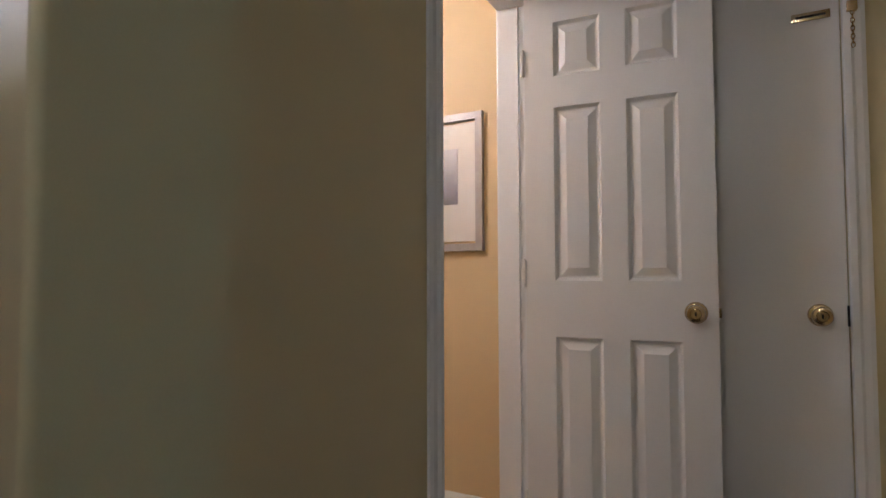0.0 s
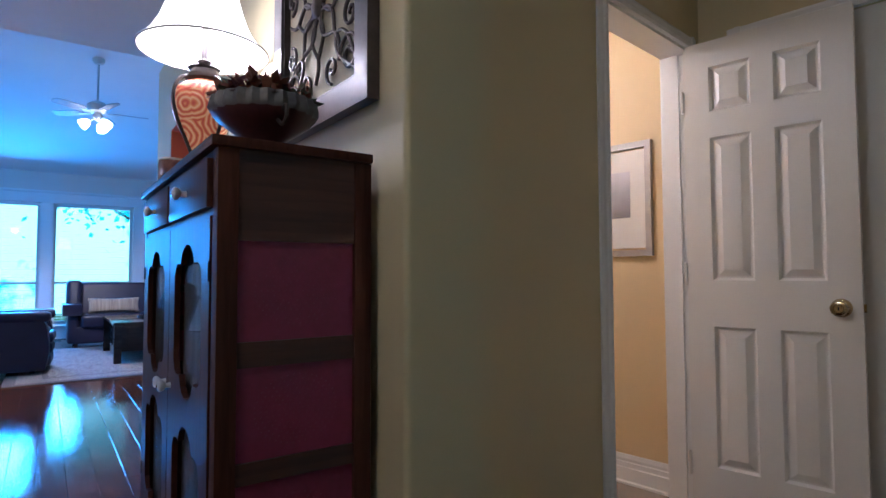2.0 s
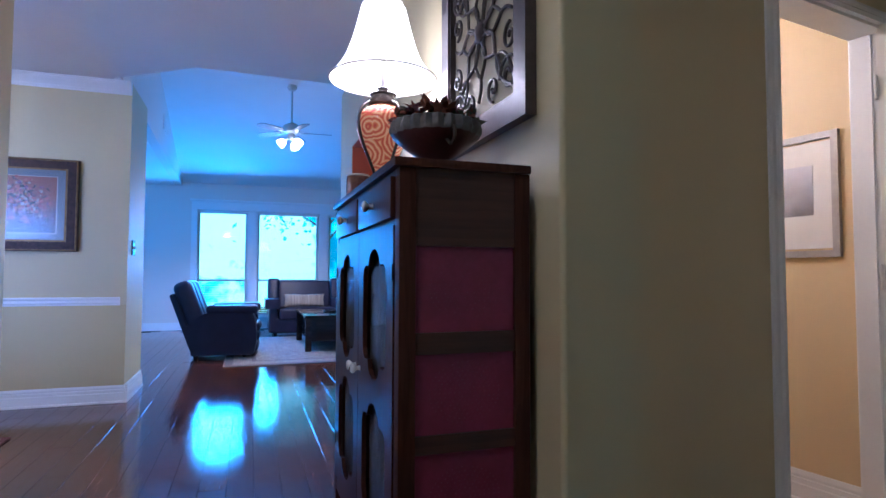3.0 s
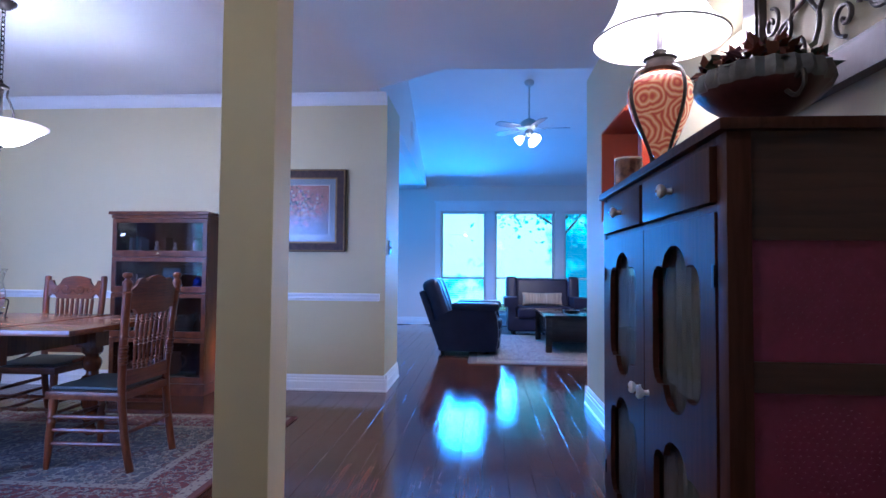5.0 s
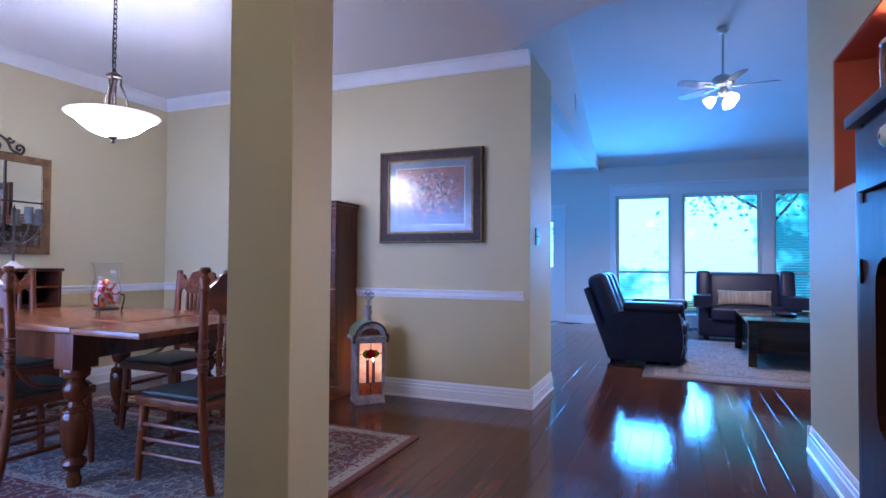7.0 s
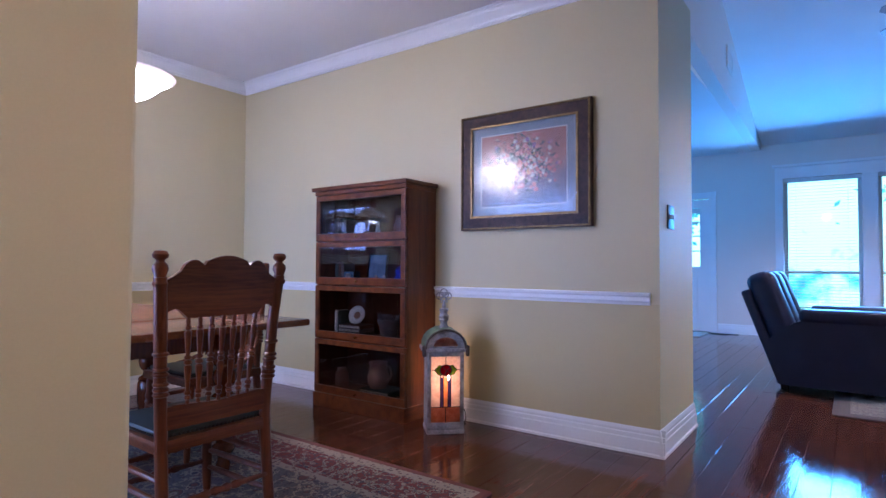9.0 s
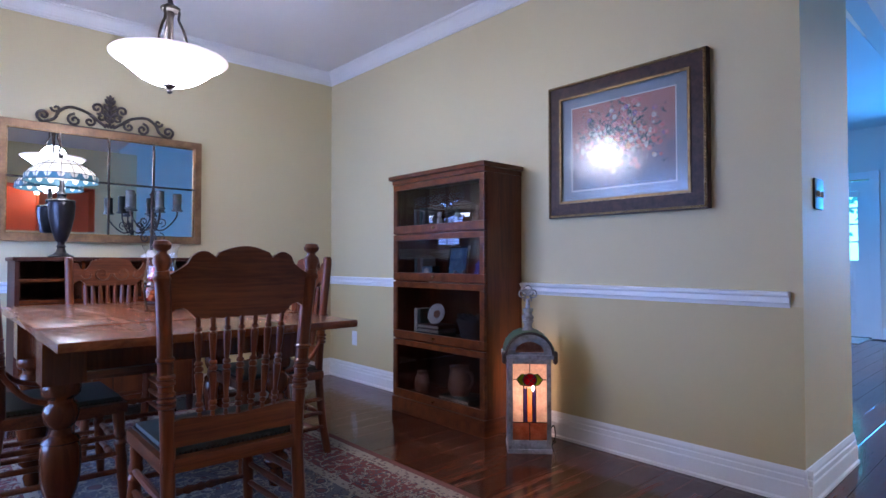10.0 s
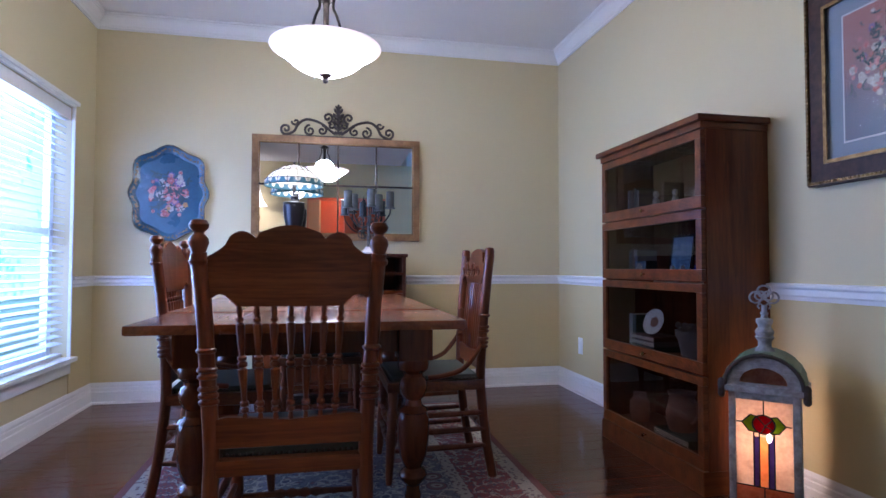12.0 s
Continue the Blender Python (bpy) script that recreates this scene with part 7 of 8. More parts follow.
def loveseat():
    s = thing("loveseat", pose(-9.72, 0.42, 0, 0, 0, 90), "wide dark leather loveseat with wings and rolled arms", "sofa")
    hw = 0.66
    part("base", cushion(BM(), -hw + 0.10, hw - 0.10, -0.36, 0.32, 0.05, 0.30, 0.03), LEATHER, s)
    part("seat", cushion(BM(), -hw + 0.19, hw - 0.19, -0.42, 0.16, 0.27, 0.47, 0.06), LEATHER, s, "long seat cushion")
    for k in (-1, 1):
        bm = BM()
        cushion(bm, k * (hw - 0.03), k * (hw - 0.18), -0.36, 0.30, 0.05, 0.50, 0.05)
        cushion(bm, k * (hw + 0.03), k * (hw - 0.20), -0.42, 0.20, 0.46, 0.62, 0.075)
        part("arm", bm, LEATHER, s, "padded rolled arm")
    lean = Matrix.Translation((0, 0.20, 0.40)) @ Matrix.Rotation(radians(-12), 4, "X")
    part("back", cushion(BM(), -hw + 0.20, hw - 0.20, -0.07, 0.12, -0.1, 0.53, 0.06, lean), LEATHER, s)
    for k in (-1, 1):
        part("wing", cushion(BM(), k * (hw - 0.02), k * (hw - 0.22), -0.14, 0.13, -0.1, 0.56, 0.07, lean), LEATHER, s)
    for x in (-1, 1):
        for y in (-0.3, 0.26):
            part("foot", box(BM(), x * (hw - 0.14) - 0.025, x * (hw - 0.14) + 0.025, y - 0.025, y + 0.025, 0, 0.06), BLACKWOOD, s, "", False)
    STRIPE = mat("striped_linen", (0.42, 0.34, 0.26), (0.22, 0.16, 0.12), 0.9, 0, 24, 120, 0.2, (1, 0.05, 0.05))
    p = thing("throw_pillow", pose(-9.50, 0.38, 0.475, 0, 0, 90), "long striped tan throw pillow on the loveseat", "pillow")
    bm = BM()
    n, mm = 24, 10
    for q in (0, 1):
        g = [[None] * (mm + 1) for _ in range(n + 1)]
        for i in range(n + 1):
            for j in range(mm + 1):
                u, v = -1 + 2 * i / n, -1 + 2 * j / mm
                th = 0.065 * (1 - u ** 4) ** 0.5 * (1 - v ** 4) ** 0.5
                pin = 1 - 0.12 * (1 - abs(u)) * abs(v)
                g[i][j] = bm.verts.new((0.34 * u * (1 - 0.05 * (1 - v * v)), (1 if q else -1) * th, 0.115 + 0.115 * v * pin))
        for i in range(n):
            for j in range(mm):
                bm.faces.new((g[i][j], g[i + 1][j], g[i + 1][j + 1], g[i][j + 1]))
    bmesh.ops.remove_doubles(bm, verts=bm.verts, dist=1e-4)
    part("cover", bm, STRIPE, p, "", True, Matrix.Rotation(radians(-14), 4, "X"))


loveseat()


def coffee_table():
    t = thing("coffee_table", pose(-7.92, 0.62, 0.012), "black wooden trunk-style coffee table on the rug", "coffee table")
    part("top", box(BM(), -0.75, 0.75, -0.45, 0.45, 0.44, 0.475, 0.008), BLACKWOOD, t)
    part("body", box(BM(), -0.68, 0.68, -0.38, 0.38, 0.13, 0.44, 0.004), BLACKWOOD, t, "", False)
    for x in (-1, 1):
        for y in (-1, 1):
            part("leg", box(BM(), x * 0.70 - 0.04, x * 0.70 + 0.04, y * 0.40 - 0.04, y * 0.40 + 0.04, 0, 0.44, 0.006), BLACKWOOD, t)
    for x in (-1, 1):
        part("panel", box(BM(), x * 0.68, x * 0.688, -0.30, 0.30, 0.17, 0.40, 0.003), BLACKWOOD, t)
    b = thing("tray", pose(-7.95, 0.62, 0.487), "small dark tray lying on the coffee table", "tray")
    part("tray", lathe(BM(), [(0, 0), (0.15, 0), (0.17, 0.025), (0.163, 0.025), (0.145, 0.008), (0, 0.008)], Matrix.Diagonal((1, 0.7, 1, 1)), 28), BLACKMETAL, b)


coffee_table()


def ceiling_fan():
    x, y = -7.30, -0.03
    zc = zs(x)
    f = thing("ceiling_fan", pose(x, y, 0), "five-bladed brushed metal ceiling fan with three lit lamps", "ceiling fan")
    NICKEL = mat("brushed_nickel", (0.62, 0.60, 0.56), None, 0.42, 0.8)
    part("canopy", lathe(BM(), [(0.065, zc + 0.02), (0.065, zc - 0.02), (0.045, zc - 0.05), (0.02, zc - 0.06), (0, zc - 0.06)], None, 24), NICKEL, f)
    part("down_rod", lathe(BM(), [(0.011, 3.07), (0.011, zc - 0.05)], None, 12), NICKEL, f)
    part("motor", lathe(BM(), [(0.0, 2.93), (0.06, 2.935), (0.10, 2.955), (0.115, 2.99), (0.11, 3.03), (0.07, 3.06), (0.025, 3.08), (0, 3.08)], None, 32), NICKEL, f)
    BL = wood("fan_blade", (0.30, 0.30, 0.32), (0.22, 0.22, 0.24), 0.35, "x")
    for k in range(5):
        a = radians(88 + 72 * k)
        m = Matrix.Rotation(a, 4, "Z")
        out = [(0.16, -0.045), (0.20, -0.058), (0.46, -0.066), (0.515, -0.05), (0.535, 0), (0.515, 0.05), (0.46, 0.066), (0.20, 0.058), (0.16, 0.045)]
        bm = slab(BM(), out, 0.007)
        bmesh.ops.transform(bm, matrix=m @ Matrix.Translation((0, 0, 2.945)) @ Matrix.Rotation(radians(12), 4, "X") @ Matrix.Rotation(radians(90), 4, "X"), verts=bm.verts)
        bl = part("blade", bm, BL, f, "", False)
        part("blade_iron", box(BM(), 0.09, 0.22, -0.02, 0.02, 2.935, 2.942, 0.002, m), NICKEL, bl)
    part("light_kit", lathe(BM(), [(0, 2.84), (0.03, 2.845), (0.05, 2.87), (0.055, 2.90), (0.04, 2.93)], None, 20), NICKEL, f)
    for k in range(3):
        a = radians(35 + 120 * k)
        m = Matrix.Rotation(a, 4, "Z") @ Matrix.Translation((0.05, 0, 2.86)) @ Matrix.Rotation(radians(130), 4, "Y")
        lk = part("lamp_arm", lathe(BM(), [(0.014, 0), (0.014, 0.04), (0.022, 0.05)], m, 12), NICKEL, f)
        part("shade", lathe(BM(), [(0.022, 0.045), (0.04, 0.06), (0.055, 0.10), (0.062, 0.14), (0.055, 0.138), (0, 0.12)], m, 24), glow("fan_glass", (0.95, 0.97, 1.0), 9) if k == 0 else bpy.data.materials["fan_glass"], lk, "glowing frosted glass shade")


ceiling_fan()

# triple window with trim
for i, (a, b) in enumerate(W):
    w = tagged(thing("window_%d" % (i + 2), pose(LX, 0, 0), "", "window"), kind="structure")
    part("sash", frame_ring(BM(), b - a, WT - WB, 0.045, 0, 0.04), TRIM, w, "", False, Matrix.Translation((-0.12, (a + b) / 2, (WB + WT) / 2)) @ Matrix.Rotation(radians(90), 4, "Z"))
    part("meeting_rail", box(BM(), -0.13, -0.10, a + 0.045, b - 0.045, 0.90, 0.94), TRIM, w, "", False)
    part("pane", box(BM(), -0.118, -0.114, a + 0.045, b - 0.045, WB + 0.045, WT - 0.045), PANE, w, "", False).visible_shadow = False
    bl = thing("window_blind", pose(LX, 0, 0), "white slatted blind with slats turned open", "blind", "living room blinds")
    part("head_rail", box(BM(), -0.085, -0.02, a + 0.004, b - 0.004, WT - 0.055, WT - 0.003, 0.004), TRIM, bl)
    me = None
    for k in range(46):
        z = WT - 0.08 - 0.0425 * k
        m = Matrix.Translation((-0.052, 0, z)) @ Matrix.Rotation(radians(4), 4, "Y")
        if me is None:
            me = part("slat", box(BM(), -0.022, 0.022, a + 0.006, b - 0.006, -0.0012, 0.0012), BLIND, bl, "", False, m).data
        else:
            o = new("slat", me)
            o.parent, o.matrix_local = bl, m
    for y in (a + 0.15, b - 0.15):
        part("ladder_cord", tube(BM(), [(-0.027, y, WB + 0.02), (-0.027, y, WT - 0.05)], 0.0015, 5), TRIM, bl)
bm = BM()
y0, y1 = W[0][0] - 0.10, W[2][1] + 0.10
for a, b in ((y0, W[0][0]), (W[0][1], W[1][0]), (W[1][1], W[2][0]), (W[2][1], y1)):
    box(bm, LX, LX + 0.018, a, b, WB - 0.02, WT + 0.0, 0.003)
box(bm, LX, LX + 0.02, y0, y1, WT, WT + 0.16, 0.003)
box(bm, LX, LX + 0.05, y0 - 0.03, y1 + 0.03, WT + 0.16, WT + 0.20, 0.006)
box(bm, LX - 0.1, LX + 0.06, y0 - 0.02, y1 + 0.02, WB - 0.05, WB - 0.02, 0.005)
box(bm, LX, LX + 0.016, y0, y1, WB - 0.14, WB - 0.05, 0.003)
struct("window_trim", bm, TRIM)

# garden door with a half-light
d = thing("garden_door", pose(LX - 0.06, DY0, 0.01), "white garden door with a glazed upper half and rolled blind", "door")
w = DY1 - DY0
part("leaf", box(box(box(box(BM(), 0, 0.045, 0.004, 0.13, 0, 2.0), 0, 0.045, w - 0.13, w - 0.004, 0, 2.0), 0, 0.045, 0.13, w - 0.13, 0, 0.98), 0, 0.045, 0.13, w - 0.13, 1.88, 2.0), TRIM, d, "", False)
for x0, x1 in ((0.17, w / 2 - 0.03), (w / 2 + 0.03, w - 0.17)):
    part("panel", box(BM(), 0.045, 0.053, x0, x1, 0.22, 0.84, 0.006), TRIM, d)
part("pane", box(BM(), 0.02, 0.024, 0.13, w - 0.13, 0.98, 1.88), PANE, d, "", False).visible_shadow = False
part("rolled_blind", box(BM(), 0.046, 0.075, 0.11, w - 0.11, 1.80, 1.87, 0.008), CEIL, d)
for z in (1.22, 1.45, 1.66):
    part("muntin", box(BM(), 0.012, 0.032, 0.13, w - 0.13, z - 0.01, z + 0.01), TRIM, d, "", False)
for z in (0.30, 1.0, 1.75):
    part("hinge", lathe(BM(), [(0.008, -0.05), (0.008, 0.05)], Matrix.Translation((0.052, w - 0.004, z)), 8), TRIM, d)
bm = BM()
box(bm, LX, LX + 0.018, DY1, DY1 + 0.10, 0, 2.03)
box(bm, LX, LX + 0.018, DY0 - 0.10, DY0, 0, 2.03)
box(bm, LX, LX + 0.018, DY0 - 0.10, DY1 + 0.10, 2.03, 2.12)
box(bm, LX - 0.002, LX + 0.026, DY1, DY1 + 0.102, 2.02, 2.125, 0.003)
struct("garden_door_trim", bm, TRIM)
r = thing("door_mat", pose(LX + 0.42, -2.86, 0), "pale woven mat in front of the garden door", "mat")
part("mat", box(BM(), -0.30, 0.30, -0.42, 0.42, 0, 0.012, 0.003), mat("mat_weave", (0.50, 0.46, 0.40), (0.30, 0.27, 0.24), 0.95, 0, 12, 150, 0.4), r)

# air vent on the header wall
v = thing("air_vent", pose(-7.9, -1.658, 3.06, 0, 0, 1.5), "white louvred air vent high on the wall", "vent")
part("frame", frame_ring(BM(), 0.36, 0.22, 0.025, 0.0, 0.012), LIVWALL, v, "", False)
for k in range(6):
    part("louvre", box(BM(), -0.155, 0.155, 0.002, 0.010, -0.08 + 0.03 * k, -0.065 + 0.03 * k), LIVWALL, v, "", False)


# ---- outdoors ----
def garden_mat():
    """A plain out-of-focus backdrop of bright sky and leaves."""
    m = bpy.data.materials.new("garden_backdrop")
    m.use_nodes = True
    n, l = m.node_tree.nodes, m.node_tree.links
    n.remove(n["Principled BSDF"])
    tc, n1, n2, rp, mr, sp, ad, em = n.new("ShaderNodeTexCoord"), n.new("ShaderNodeTexNoise"), n.new("ShaderNodeTexNoise"), n.new("ShaderNodeValToRGB"), n.new("ShaderNodeMapRange"), n.new("ShaderNodeSeparateXYZ"), n.new("ShaderNodeMath"), n.new("ShaderNodeEmission")
    n1.inputs["Scale"].default_value, n1.inputs["Detail"].default_value = 0.35, 3
    n2.inputs["Scale"].default_value, n2.inputs["Detail"].default_value = 2.2, 7
    l.new(tc.outputs["Object"], n1.inputs["Vector"])
    l.new(tc.outputs["Object"], n2.inputs["Vector"])
    ad.operation = "MULTIPLY_ADD"
    ad.inputs[1].default_value = 0.55
    l.new(n2.outputs["Fac"], ad.inputs[0])
    l.new(n1.outputs["Fac"], ad.inputs[2])
    rp.color_ramp.elements[0].position, rp.color_ramp.elements[0].color = 0.42, (0.010, 0.13, 0.19, 1)
    rp.color_ramp.elements[1].position, rp.color_ramp.elements[1].color = 0.66, (0.36, 0.90, 1.0, 1)
    e = rp.color_ramp.elements.new(0.55)
    e.color = (0.05, 0.42, 0.55, 1)
    # a mass of trees that fills the upper corner beyond the middle window
    l.new(tc.outputs["Object"], sp.inputs[0])
    lean, clip = n.new("ShaderNodeMath"), n.new("ShaderNodeMath")
    lean.operation, clip.operation = "MULTIPLY_ADD", "MULTIPLY_ADD"
    lean.inputs[1].default_value = 0.7
    l.new(sp.outputs[2], lean.inputs[0])
    l.new(sp.outputs[1], lean.inputs[2])
    mr.inputs["From Min"].default_value, mr.inputs["From Max"].default_value = 2.5, 3.6
    l.new(lean.outputs[0], mr.inputs["Value"])
    clip.inputs[1].default_value = -0.30
    l.new(mr.outputs["Result"], clip.inputs[0])
    l.new(ad.outputs[0], clip.inputs[2])
    l.new(clip.outputs[0], rp.inputs["Fac"])
    l.new(rp.outputs["Color"], em.inputs["Color"])
    em.inputs["Strength"].default_value = 2.6
    l.new(em.outputs["Emission"], n["Material Output"].inputs["Surface"])
    return m


GARDEN = garden_mat()
struct("backdrop_garden", box(BM(), -22.1, -22.0, -16, 16, -1, 9), GARDEN)
struct("backdrop_street", box(BM(), 7.0, 7.1, -44, 8, -1, 14), GARDEN)
struct("driveway", box(BM(), -0.6, 6.9, -40, -5.2, -0.2, -0.16), mat("pale_concrete", (0.48, 0.47, 0.45), (0.40, 0.39, 0.37), 0.9, 0, 2, 60, 0.2))
GRASS = mat("grass", (0.07, 0.14, 0.035), (0.045, 0.09, 0.025), 0.9, 0, 3, 40, 0.3)
struct("ground", box(BM(), -400, 400, -400, 400, -0.4, -0.2), GRASS)
def leaf_mat():
    """Thin leaves that let light through."""
    m = mat("leaves", (0.06, 0.12, 0.10), (0.035, 0.085, 0.07), 0.5)
    n, l = m.node_tree.nodes, m.node_tree.links
    tr, mx = n.new("ShaderNodeBsdfTranslucent"), n.new("ShaderNodeMixShader")
    tr.inputs["Color"].default_value = (0.25, 0.80, 0.85, 1)
    mx.inputs["Fac"].default_value = 0.85
    l.new(n["Principled BSDF"].outputs["BSDF"], mx.inputs[1])
    l.new(tr.outputs["BSDF"], mx.inputs[2])
    l.new(mx.outputs["Shader"], n["Material Output"].inputs["Surface"])
    return m


def tree(x, y, h, seed):
    rnd = random.Random(seed)
    t = thing("tree", pose(x, y, -0.2), "leafy garden tree seen through the window", "tree")
    bm = BM()
    tube(bm, curve([(0, 0, 0), (0.05, 0.03, h * 0.25), (-0.04, 0.1, h * 0.5)], 5), 0.13, 9, False, 0.07)
    tips = []
    for k in range(9):
        a = k * 2.4 + rnd.uniform(-0.3, 0.3)
        L = h * rnd.uniform(0.28, 0.45)
        p0 = Vector((0, 0.06, h * rnd.uniform(0.32, 0.5)))
        p1 = p0 + Vector((math.cos(a) * L * 0.5, math.sin(a) * L * 0.5, L * 0.35))
        p2 = p0 + Vector((math.cos(a) * L * 0.85, math.sin(a) * L * 0.85, L * 0.8))
        tube(bm, curve([p0, p1, p2], 4), 0.045, 6, False, 0.012)
        tips += [p1, p2, (p1 + p2) / 2]
    part("trunk", bm, mat("bark", (0.10, 0.08, 0.06), None, 0.9, 0, 8, 50, 0.6), t)
    bm = BM()
    for c in tips:
        for i in range(105):
            d = Vector((rnd.gauss(0, 1), rnd.gauss(0, 1), rnd.gauss(0, 0.8))) * 0.098 * h
            q = Euler((rnd.uniform(-1, 1), rnd.uniform(-1, 1), rnd.uniform(0, 6.3))).to_matrix()
            s = rnd.uniform(0.10, 0.19)
            bm.faces.new([bm.verts.new(c + d + q @ Vector(p)) for p in ((0, 0, 0), (s * 0.5, s * 0.6, 0), (0, s * 1.3, 0.01), (-s * 0.5, s * 0.6, 0))])
    k = part("crown", bm, leaf_mat(), t, "", False)
    tagged(k, kind="stuff")


tree(-18.6, 1.9, 7.2, 3)
tree(-18.5, -5.4, 5.6, 5)
tree(2.6, -4.9, 3.6, 8)


# ---- rugs and floor boards ----
def rug_mat(name, w, l, field, border, guard, motif):
    """Woven rug: guard bands and a border by distance from the edge, vines and medallions by noise."""
    m = mat(name, field, field, 0.95, 0, 20, 220, 0.4)
    n, lk = m.node_tree.nodes, m.node_tree.links
    b = n["Principled BSDF"]
    tc, sp = n.new("ShaderNodeTexCoord"), n.new("ShaderNodeSeparateXYZ")
    lk.new(tc.outputs["Object"], sp.inputs[0])

    def mth(op, a, c=None, d=None):
        k = n.new("ShaderNodeMath")
        k.operation = op
        for i, v in enumerate((a, c, d)):
            if v is None:
                continue
            if isinstance(v, (int, float)):
                k.inputs[i].default_value = v
            else:
                lk.new(v, k.inputs[i])
        return k.outputs[0]

    def mixc(f, a, c):
        k = n.new("ShaderNodeMix")
        k.data_type = "RGBA"
        lk.new(f, k.inputs["Factor"])
        for s, v in (("A", a), ("B", c)):
            i = [q for q in k.inputs if q.name == s and q.type == "RGBA"][0]
            if isinstance(v, tuple):
                i.default_value = (*v, 1)
            else:
                lk.new(v, i)
        return [q for q in k.outputs if q.type == "RGBA"][0]
    ex = mth("SUBTRACT", w / 2, mth("ABSOLUTE", sp.outputs[0]))
    ey = mth("SUBTRACT", l / 2, mth("ABSOLUTE", sp.outputs[1]))
    d = mth("MINIMUM", ex, ey)
    mir = n.new("ShaderNodeCombineXYZ")
    lk.new(mth("ABSOLUTE", sp.outputs[0]), mir.inputs[0])
    lk.new(mth("ABSOLUTE", sp.outputs[1]), mir.inputs[1])

    wp, wsc = n.new("ShaderNodeTexNoise"), n.new("ShaderNodeVectorMath")
    wp.inputs["Scale"].default_value, wp.inputs["Detail"].default_value = 9, 2
    lk.new(mir.outputs[0], wp.inputs["Vector"])
    wsc.operation = "MULTIPLY_ADD"
    wsc.inputs[1].default_value = (0.05, 0.05, 0)
    lk.new(wp.outputs["Color"], wsc.inputs[0])
    lk.new(mir.outputs[0], wsc.inputs[2])
    warped = wsc.outputs[0]

    def cells(scale):
        v = n.new("ShaderNodeTexVoronoi")
        v.inputs["Scale"].default_value, v.inputs["Randomness"].default_value = scale, 0.7
        lk.new(warped, v.inputs["Vector"])
        return v.outputs["Distance"]

    def vine(scale, width):
        v = n.new("ShaderNodeTexNoise")
        v.inputs["Scale"].default_value, v.inputs["Detail"].default_value = scale, 3
        lk.new(mir.outputs[0], v.inputs["Vector"])
        return mth("LESS_THAN", mth("ABSOLUTE", mth("SUBTRACT", v.outputs["Fac"], 0.5)), width)

    def flowers(c, dist, steps):
        for limit, tint in steps:
            c = mixc(mth("LESS_THAN", dist, limit), c, tint)
        return c
    big, small, tiny = cells(7.5), cells(21), cells(46)
    fld = mixc(vine(12, 0.034), field, motif[0])
    fld = mixc(vine(23, 0.016), fld, motif[4])
    fld = flowers(fld, tiny, ((0.26, motif[3]), (0.15, motif[0])))
    fld = flowers(fld, small, ((0.34, motif[4]), (0.29, motif[1]), (0.20, motif[0]), (0.11, motif[1])))
    fld = flowers(fld, big, ((0.36, motif[0]), (0.335, motif[4]), (0.30, motif[1]), (0.21, motif[3]), (0.16, motif[2]), (0.09, motif[1])))
    brd = mixc(vine(14, 0.026), border, motif[2])
    brd = mixc(vine(27, 0.018), brd, motif[4])
    brd = flowers(brd, tiny, ((0.24, motif[3]), (0.13, motif[2])))
    brd = flowers(brd, small, ((0.36, motif[4]), (0.31, motif[2]), (0.22, motif[1]), (0.13, motif[0])))
    grd = flowers(guard, tiny, ((0.36, motif[4]), (0.30, motif[1]), (0.16, motif[3])))
    inb = mth("LESS_THAN", d, 0.36)
    c = mixc(inb, fld, grd)
    inb2 = mth("LESS_THAN", d, 0.31)
    c = mixc(inb2, c, brd)
    inb3 = mth("LESS_THAN", d, 0.10)
    c = mixc(inb3, c, grd)
    c = mixc(mth("LESS_THAN", d, 0.035), c, motif[5])
    wv = n.new("ShaderNodeTexNoise")
    wv.inputs["Scale"].default_value = 160
    lk.new(tc.outputs["Object"], wv.inputs["Vector"])
    hs = n.new("ShaderNodeHueSaturation")
    lk.new(c, hs.inputs["Color"])
    lk.new(mth("MULTIPLY_ADD", wv.outputs["Fac"], 0.7, 0.65), hs.inputs["Value"])
    lk.new(hs.outputs["Color"], b.inputs["Base Color"])
    return m


def rug(x0, x1, y0, y1, label, material):
    cx, cy, w, l = (x0 + x1) / 2, (y0 + y1) / 2, x1 - x0, y1 - y0
    r = thing("rug", pose(cx, cy, 0), label, "rug")
    part("weave", box(BM(), -w / 2, w / 2, -l / 2, l / 2, 0, 0.0115, 0.004), material, r, "", False)
    return r


rug(-3.77, -2.09, -4.62, -1.94, "oriental wool rug with red floral border under the table",
    rug_mat("oriental_rug", 1.68, 2.68, (0.110, 0.104, 0.104), (0.150, 0.028, 0.025), (0.29, 0.25, 0.19), [(0.28, 0.245, 0.185), (0.125, 0.055, 0.046), (0.29, 0.25, 0.19), (0.115, 0.105, 0.070), (0.050, 0.05, 0.065), (0.13, 0.04, 0.03)]))
rug(-9.25, -6.22, -0.80, 2.0, "pale patterned area rug under the coffee table",
    rug_mat("pale_rug", 3.03, 2.8, (0.22, 0.19, 0.16), (0.20, 0.17, 0.14), (0.10, 0.08, 0.07), [(0.15, 0.12, 0.10), (0.11, 0.085, 0.075), (0.25, 0.22, 0.18), (0.18, 0.16, 0.13), (0.10, 0.085, 0.075), (0.09, 0.07, 0.06)]))

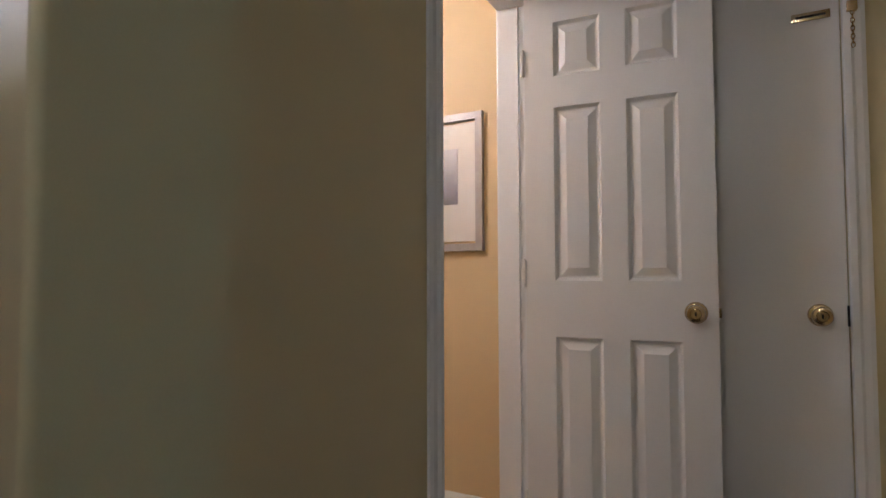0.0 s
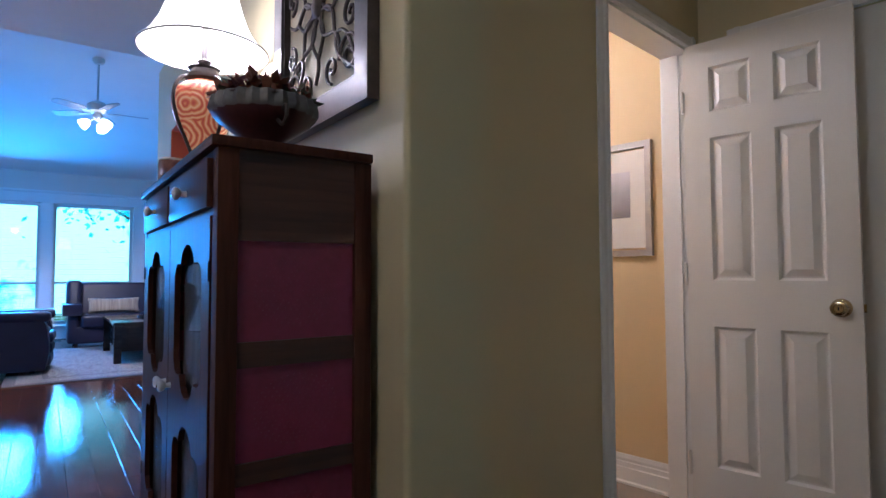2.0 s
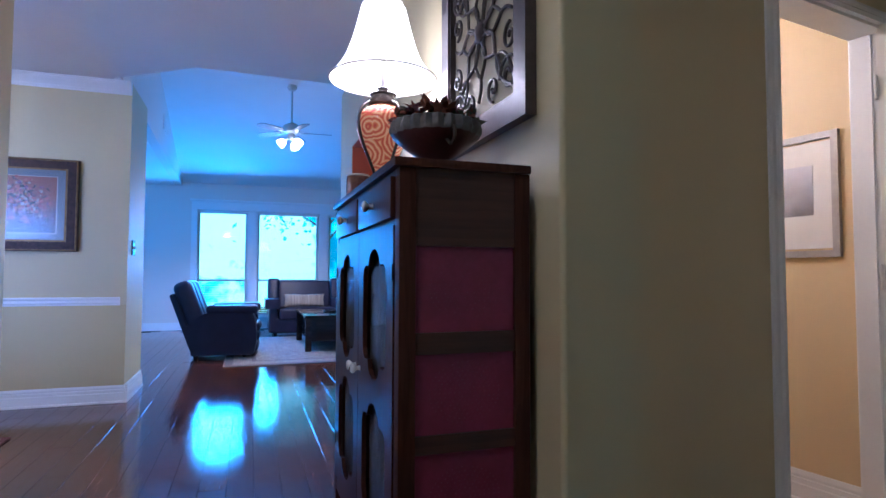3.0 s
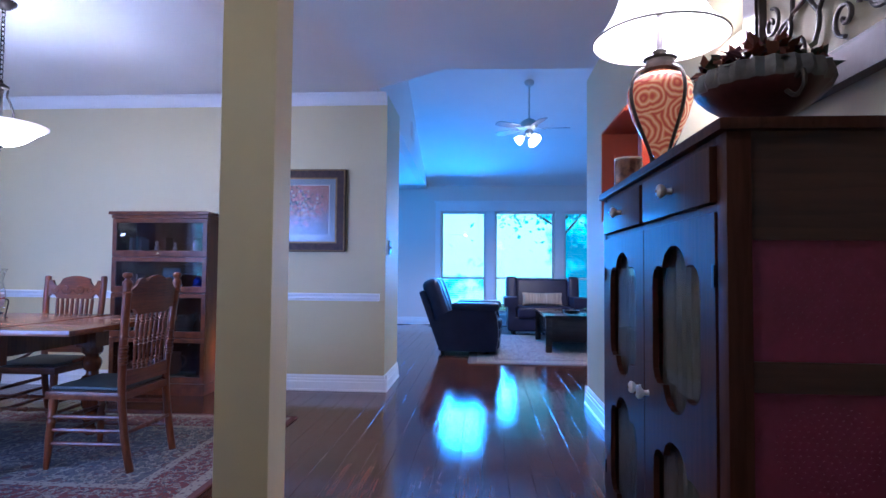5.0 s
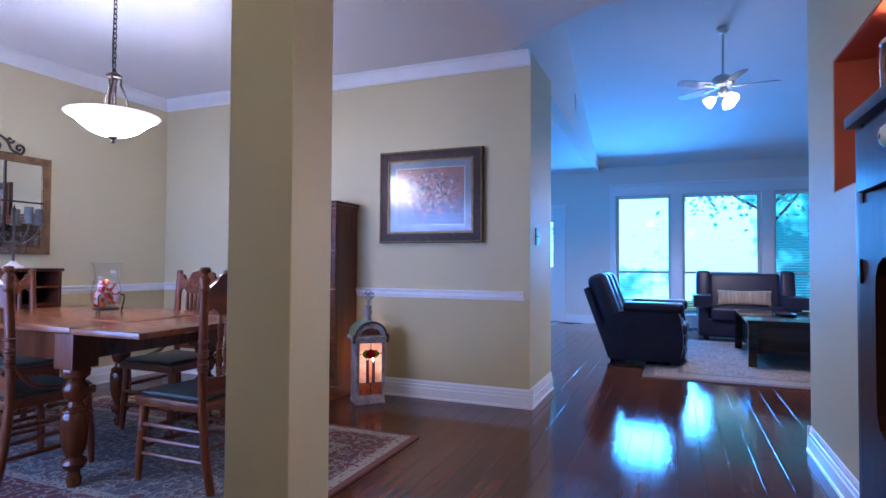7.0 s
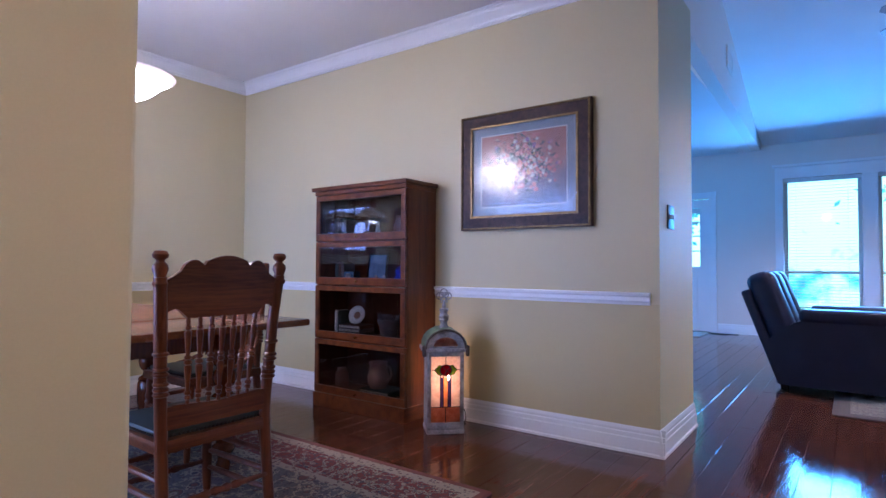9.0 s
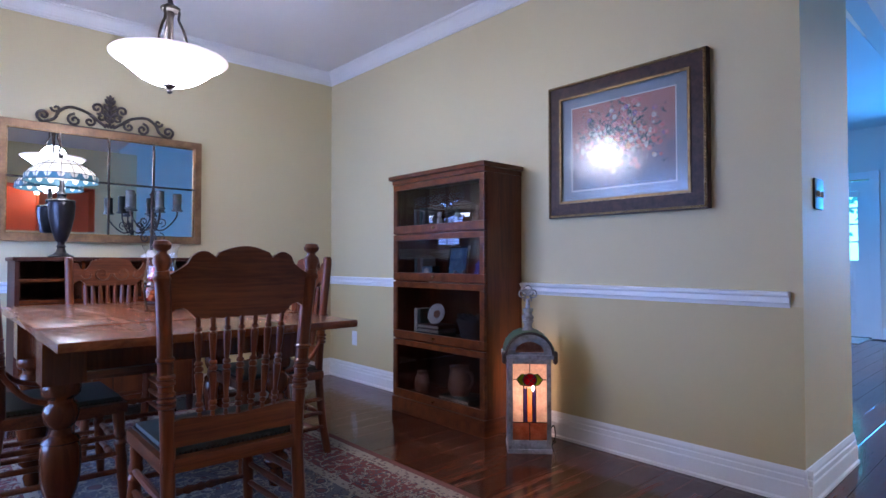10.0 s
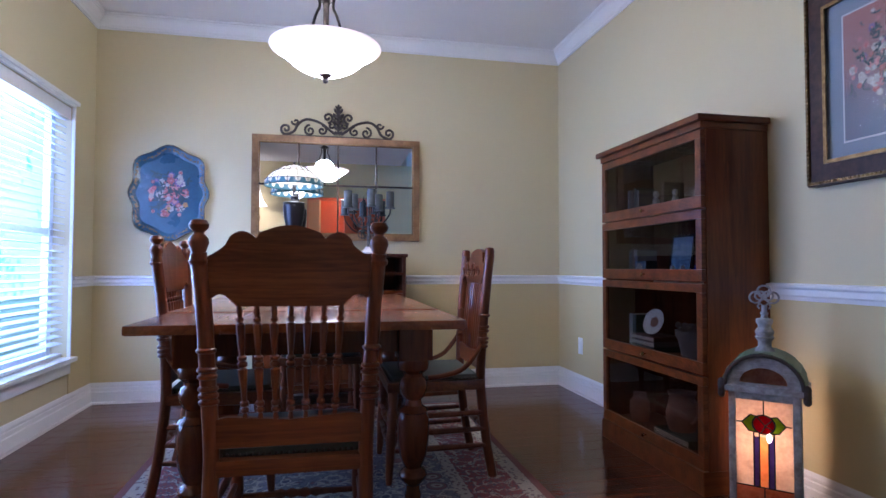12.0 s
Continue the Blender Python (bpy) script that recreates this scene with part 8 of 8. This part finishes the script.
# hand-scraped boards running along x
GAP = mat("board_joint", (0.012, 0.006, 0.004), None, 0.8)
FLOOR.data.materials[0] = GAP
rnd = random.Random(21)
BW = 0.127
shapes = {}


def board_mesh(length):
    if length not in shapes:
        bm = BM()
        n = 6
        rows = []
        for i in range(n + 1):
            x = -length / 2 + 0.0008 + (length - 0.0016) * i / n
            w = 0.0005 * math.sin(3.1 * i + length * 7)
            rows.append([bm.verts.new((x, y, z)) for y, z in ((-BW / 2 + 0.0004, -0.006), (-BW / 2 + 0.0006, -0.0006), (-BW / 2 + 0.0018, -w * w * 300), (0, 0.0), (BW / 2 - 0.0018, -w * w * 300), (BW / 2 - 0.0006, -0.0006), (BW / 2 - 0.0004, -0.006))])
        for a, b in zip(rows, rows[1:]):
            for j in range(6):
                bm.faces.new((a[j], a[j + 1], b[j + 1], b[j]))
        bm.faces.new(rows[0])
        bm.faces.new(rows[-1][::-1])
        me = bpy.data.meshes.new("board")
        bmesh.ops.recalc_face_normals(bm, faces=bm.faces)
        bm.to_mesh(me)
        bm.free()
        me.materials.append(PLANK)
        shapes[length] = me
    return shapes[length]


rest, near = [], 0
for k in range(72):
    y = -5.08 + BW * (k + 0.5)
    if y > 3.6:
        break
    x = -11.2 + rnd.uniform(0, 0.9)
    while x < 2.4:
        L = rnd.choice((0.61, 0.91, 1.22))
        c = x + L / 2
        x += L
        if c < -10.95 or (y > 0.25 and c > -4.4):
            continue
        if -7.6 < c < -2.2 and -3.2 < y < 0.3 and near < 290:
            near += 1
            o = new("board", board_mesh(L))
            o.parent, o.location = FLOOR, (c, y, 0.0)
            o.rotation_euler = (rnd.gauss(0, 0.0022), rnd.gauss(0, 0.0006), 0)
        else:
            rest.append((c, y, L))
vs, fs = [], []
for c, y, L in rest:
    me = board_mesh(L)
    k = len(vs)
    vs += [(v.co.x + c, v.co.y + y, v.co.z) for v in me.vertices]
    fs += [[i + k for i in p.vertices] for p in me.polygons]
me = bpy.data.meshes.new("boards_beyond")
me.from_pydata(vs, [], fs)
PLANK2 = scraped(wood("floor_plank_far", (0.130, 0.042, 0.021), (0.040, 0.012, 0.007), 0.075, "x", 7.0, 0.0, 0, 0.36, 0.25))
nn, ll = PLANK2.node_tree.nodes, PLANK2.node_tree.links
ge, mr, hs = nn.new("ShaderNodeNewGeometry"), nn.new("ShaderNodeMapRange"), nn.new("ShaderNodeHueSaturation")
mr.inputs["To Min"].default_value, mr.inputs["To Max"].default_value = 0.78, 1.22
ramp = next(q for q in nn if q.bl_idname == "ShaderNodeValToRGB")
ll.new(ge.outputs["Random Per Island"], mr.inputs["Value"])
ll.new(mr.outputs["Result"], hs.inputs["Value"])
ll.new(ramp.outputs["Color"], hs.inputs["Color"])
ll.new(hs.outputs["Color"], nn["Principled BSDF"].inputs["Base Color"])
me.materials.append(PLANK2)
ob = new("boards_beyond", me)
ob.parent = FLOOR
tagged(ob, kind="stuff")
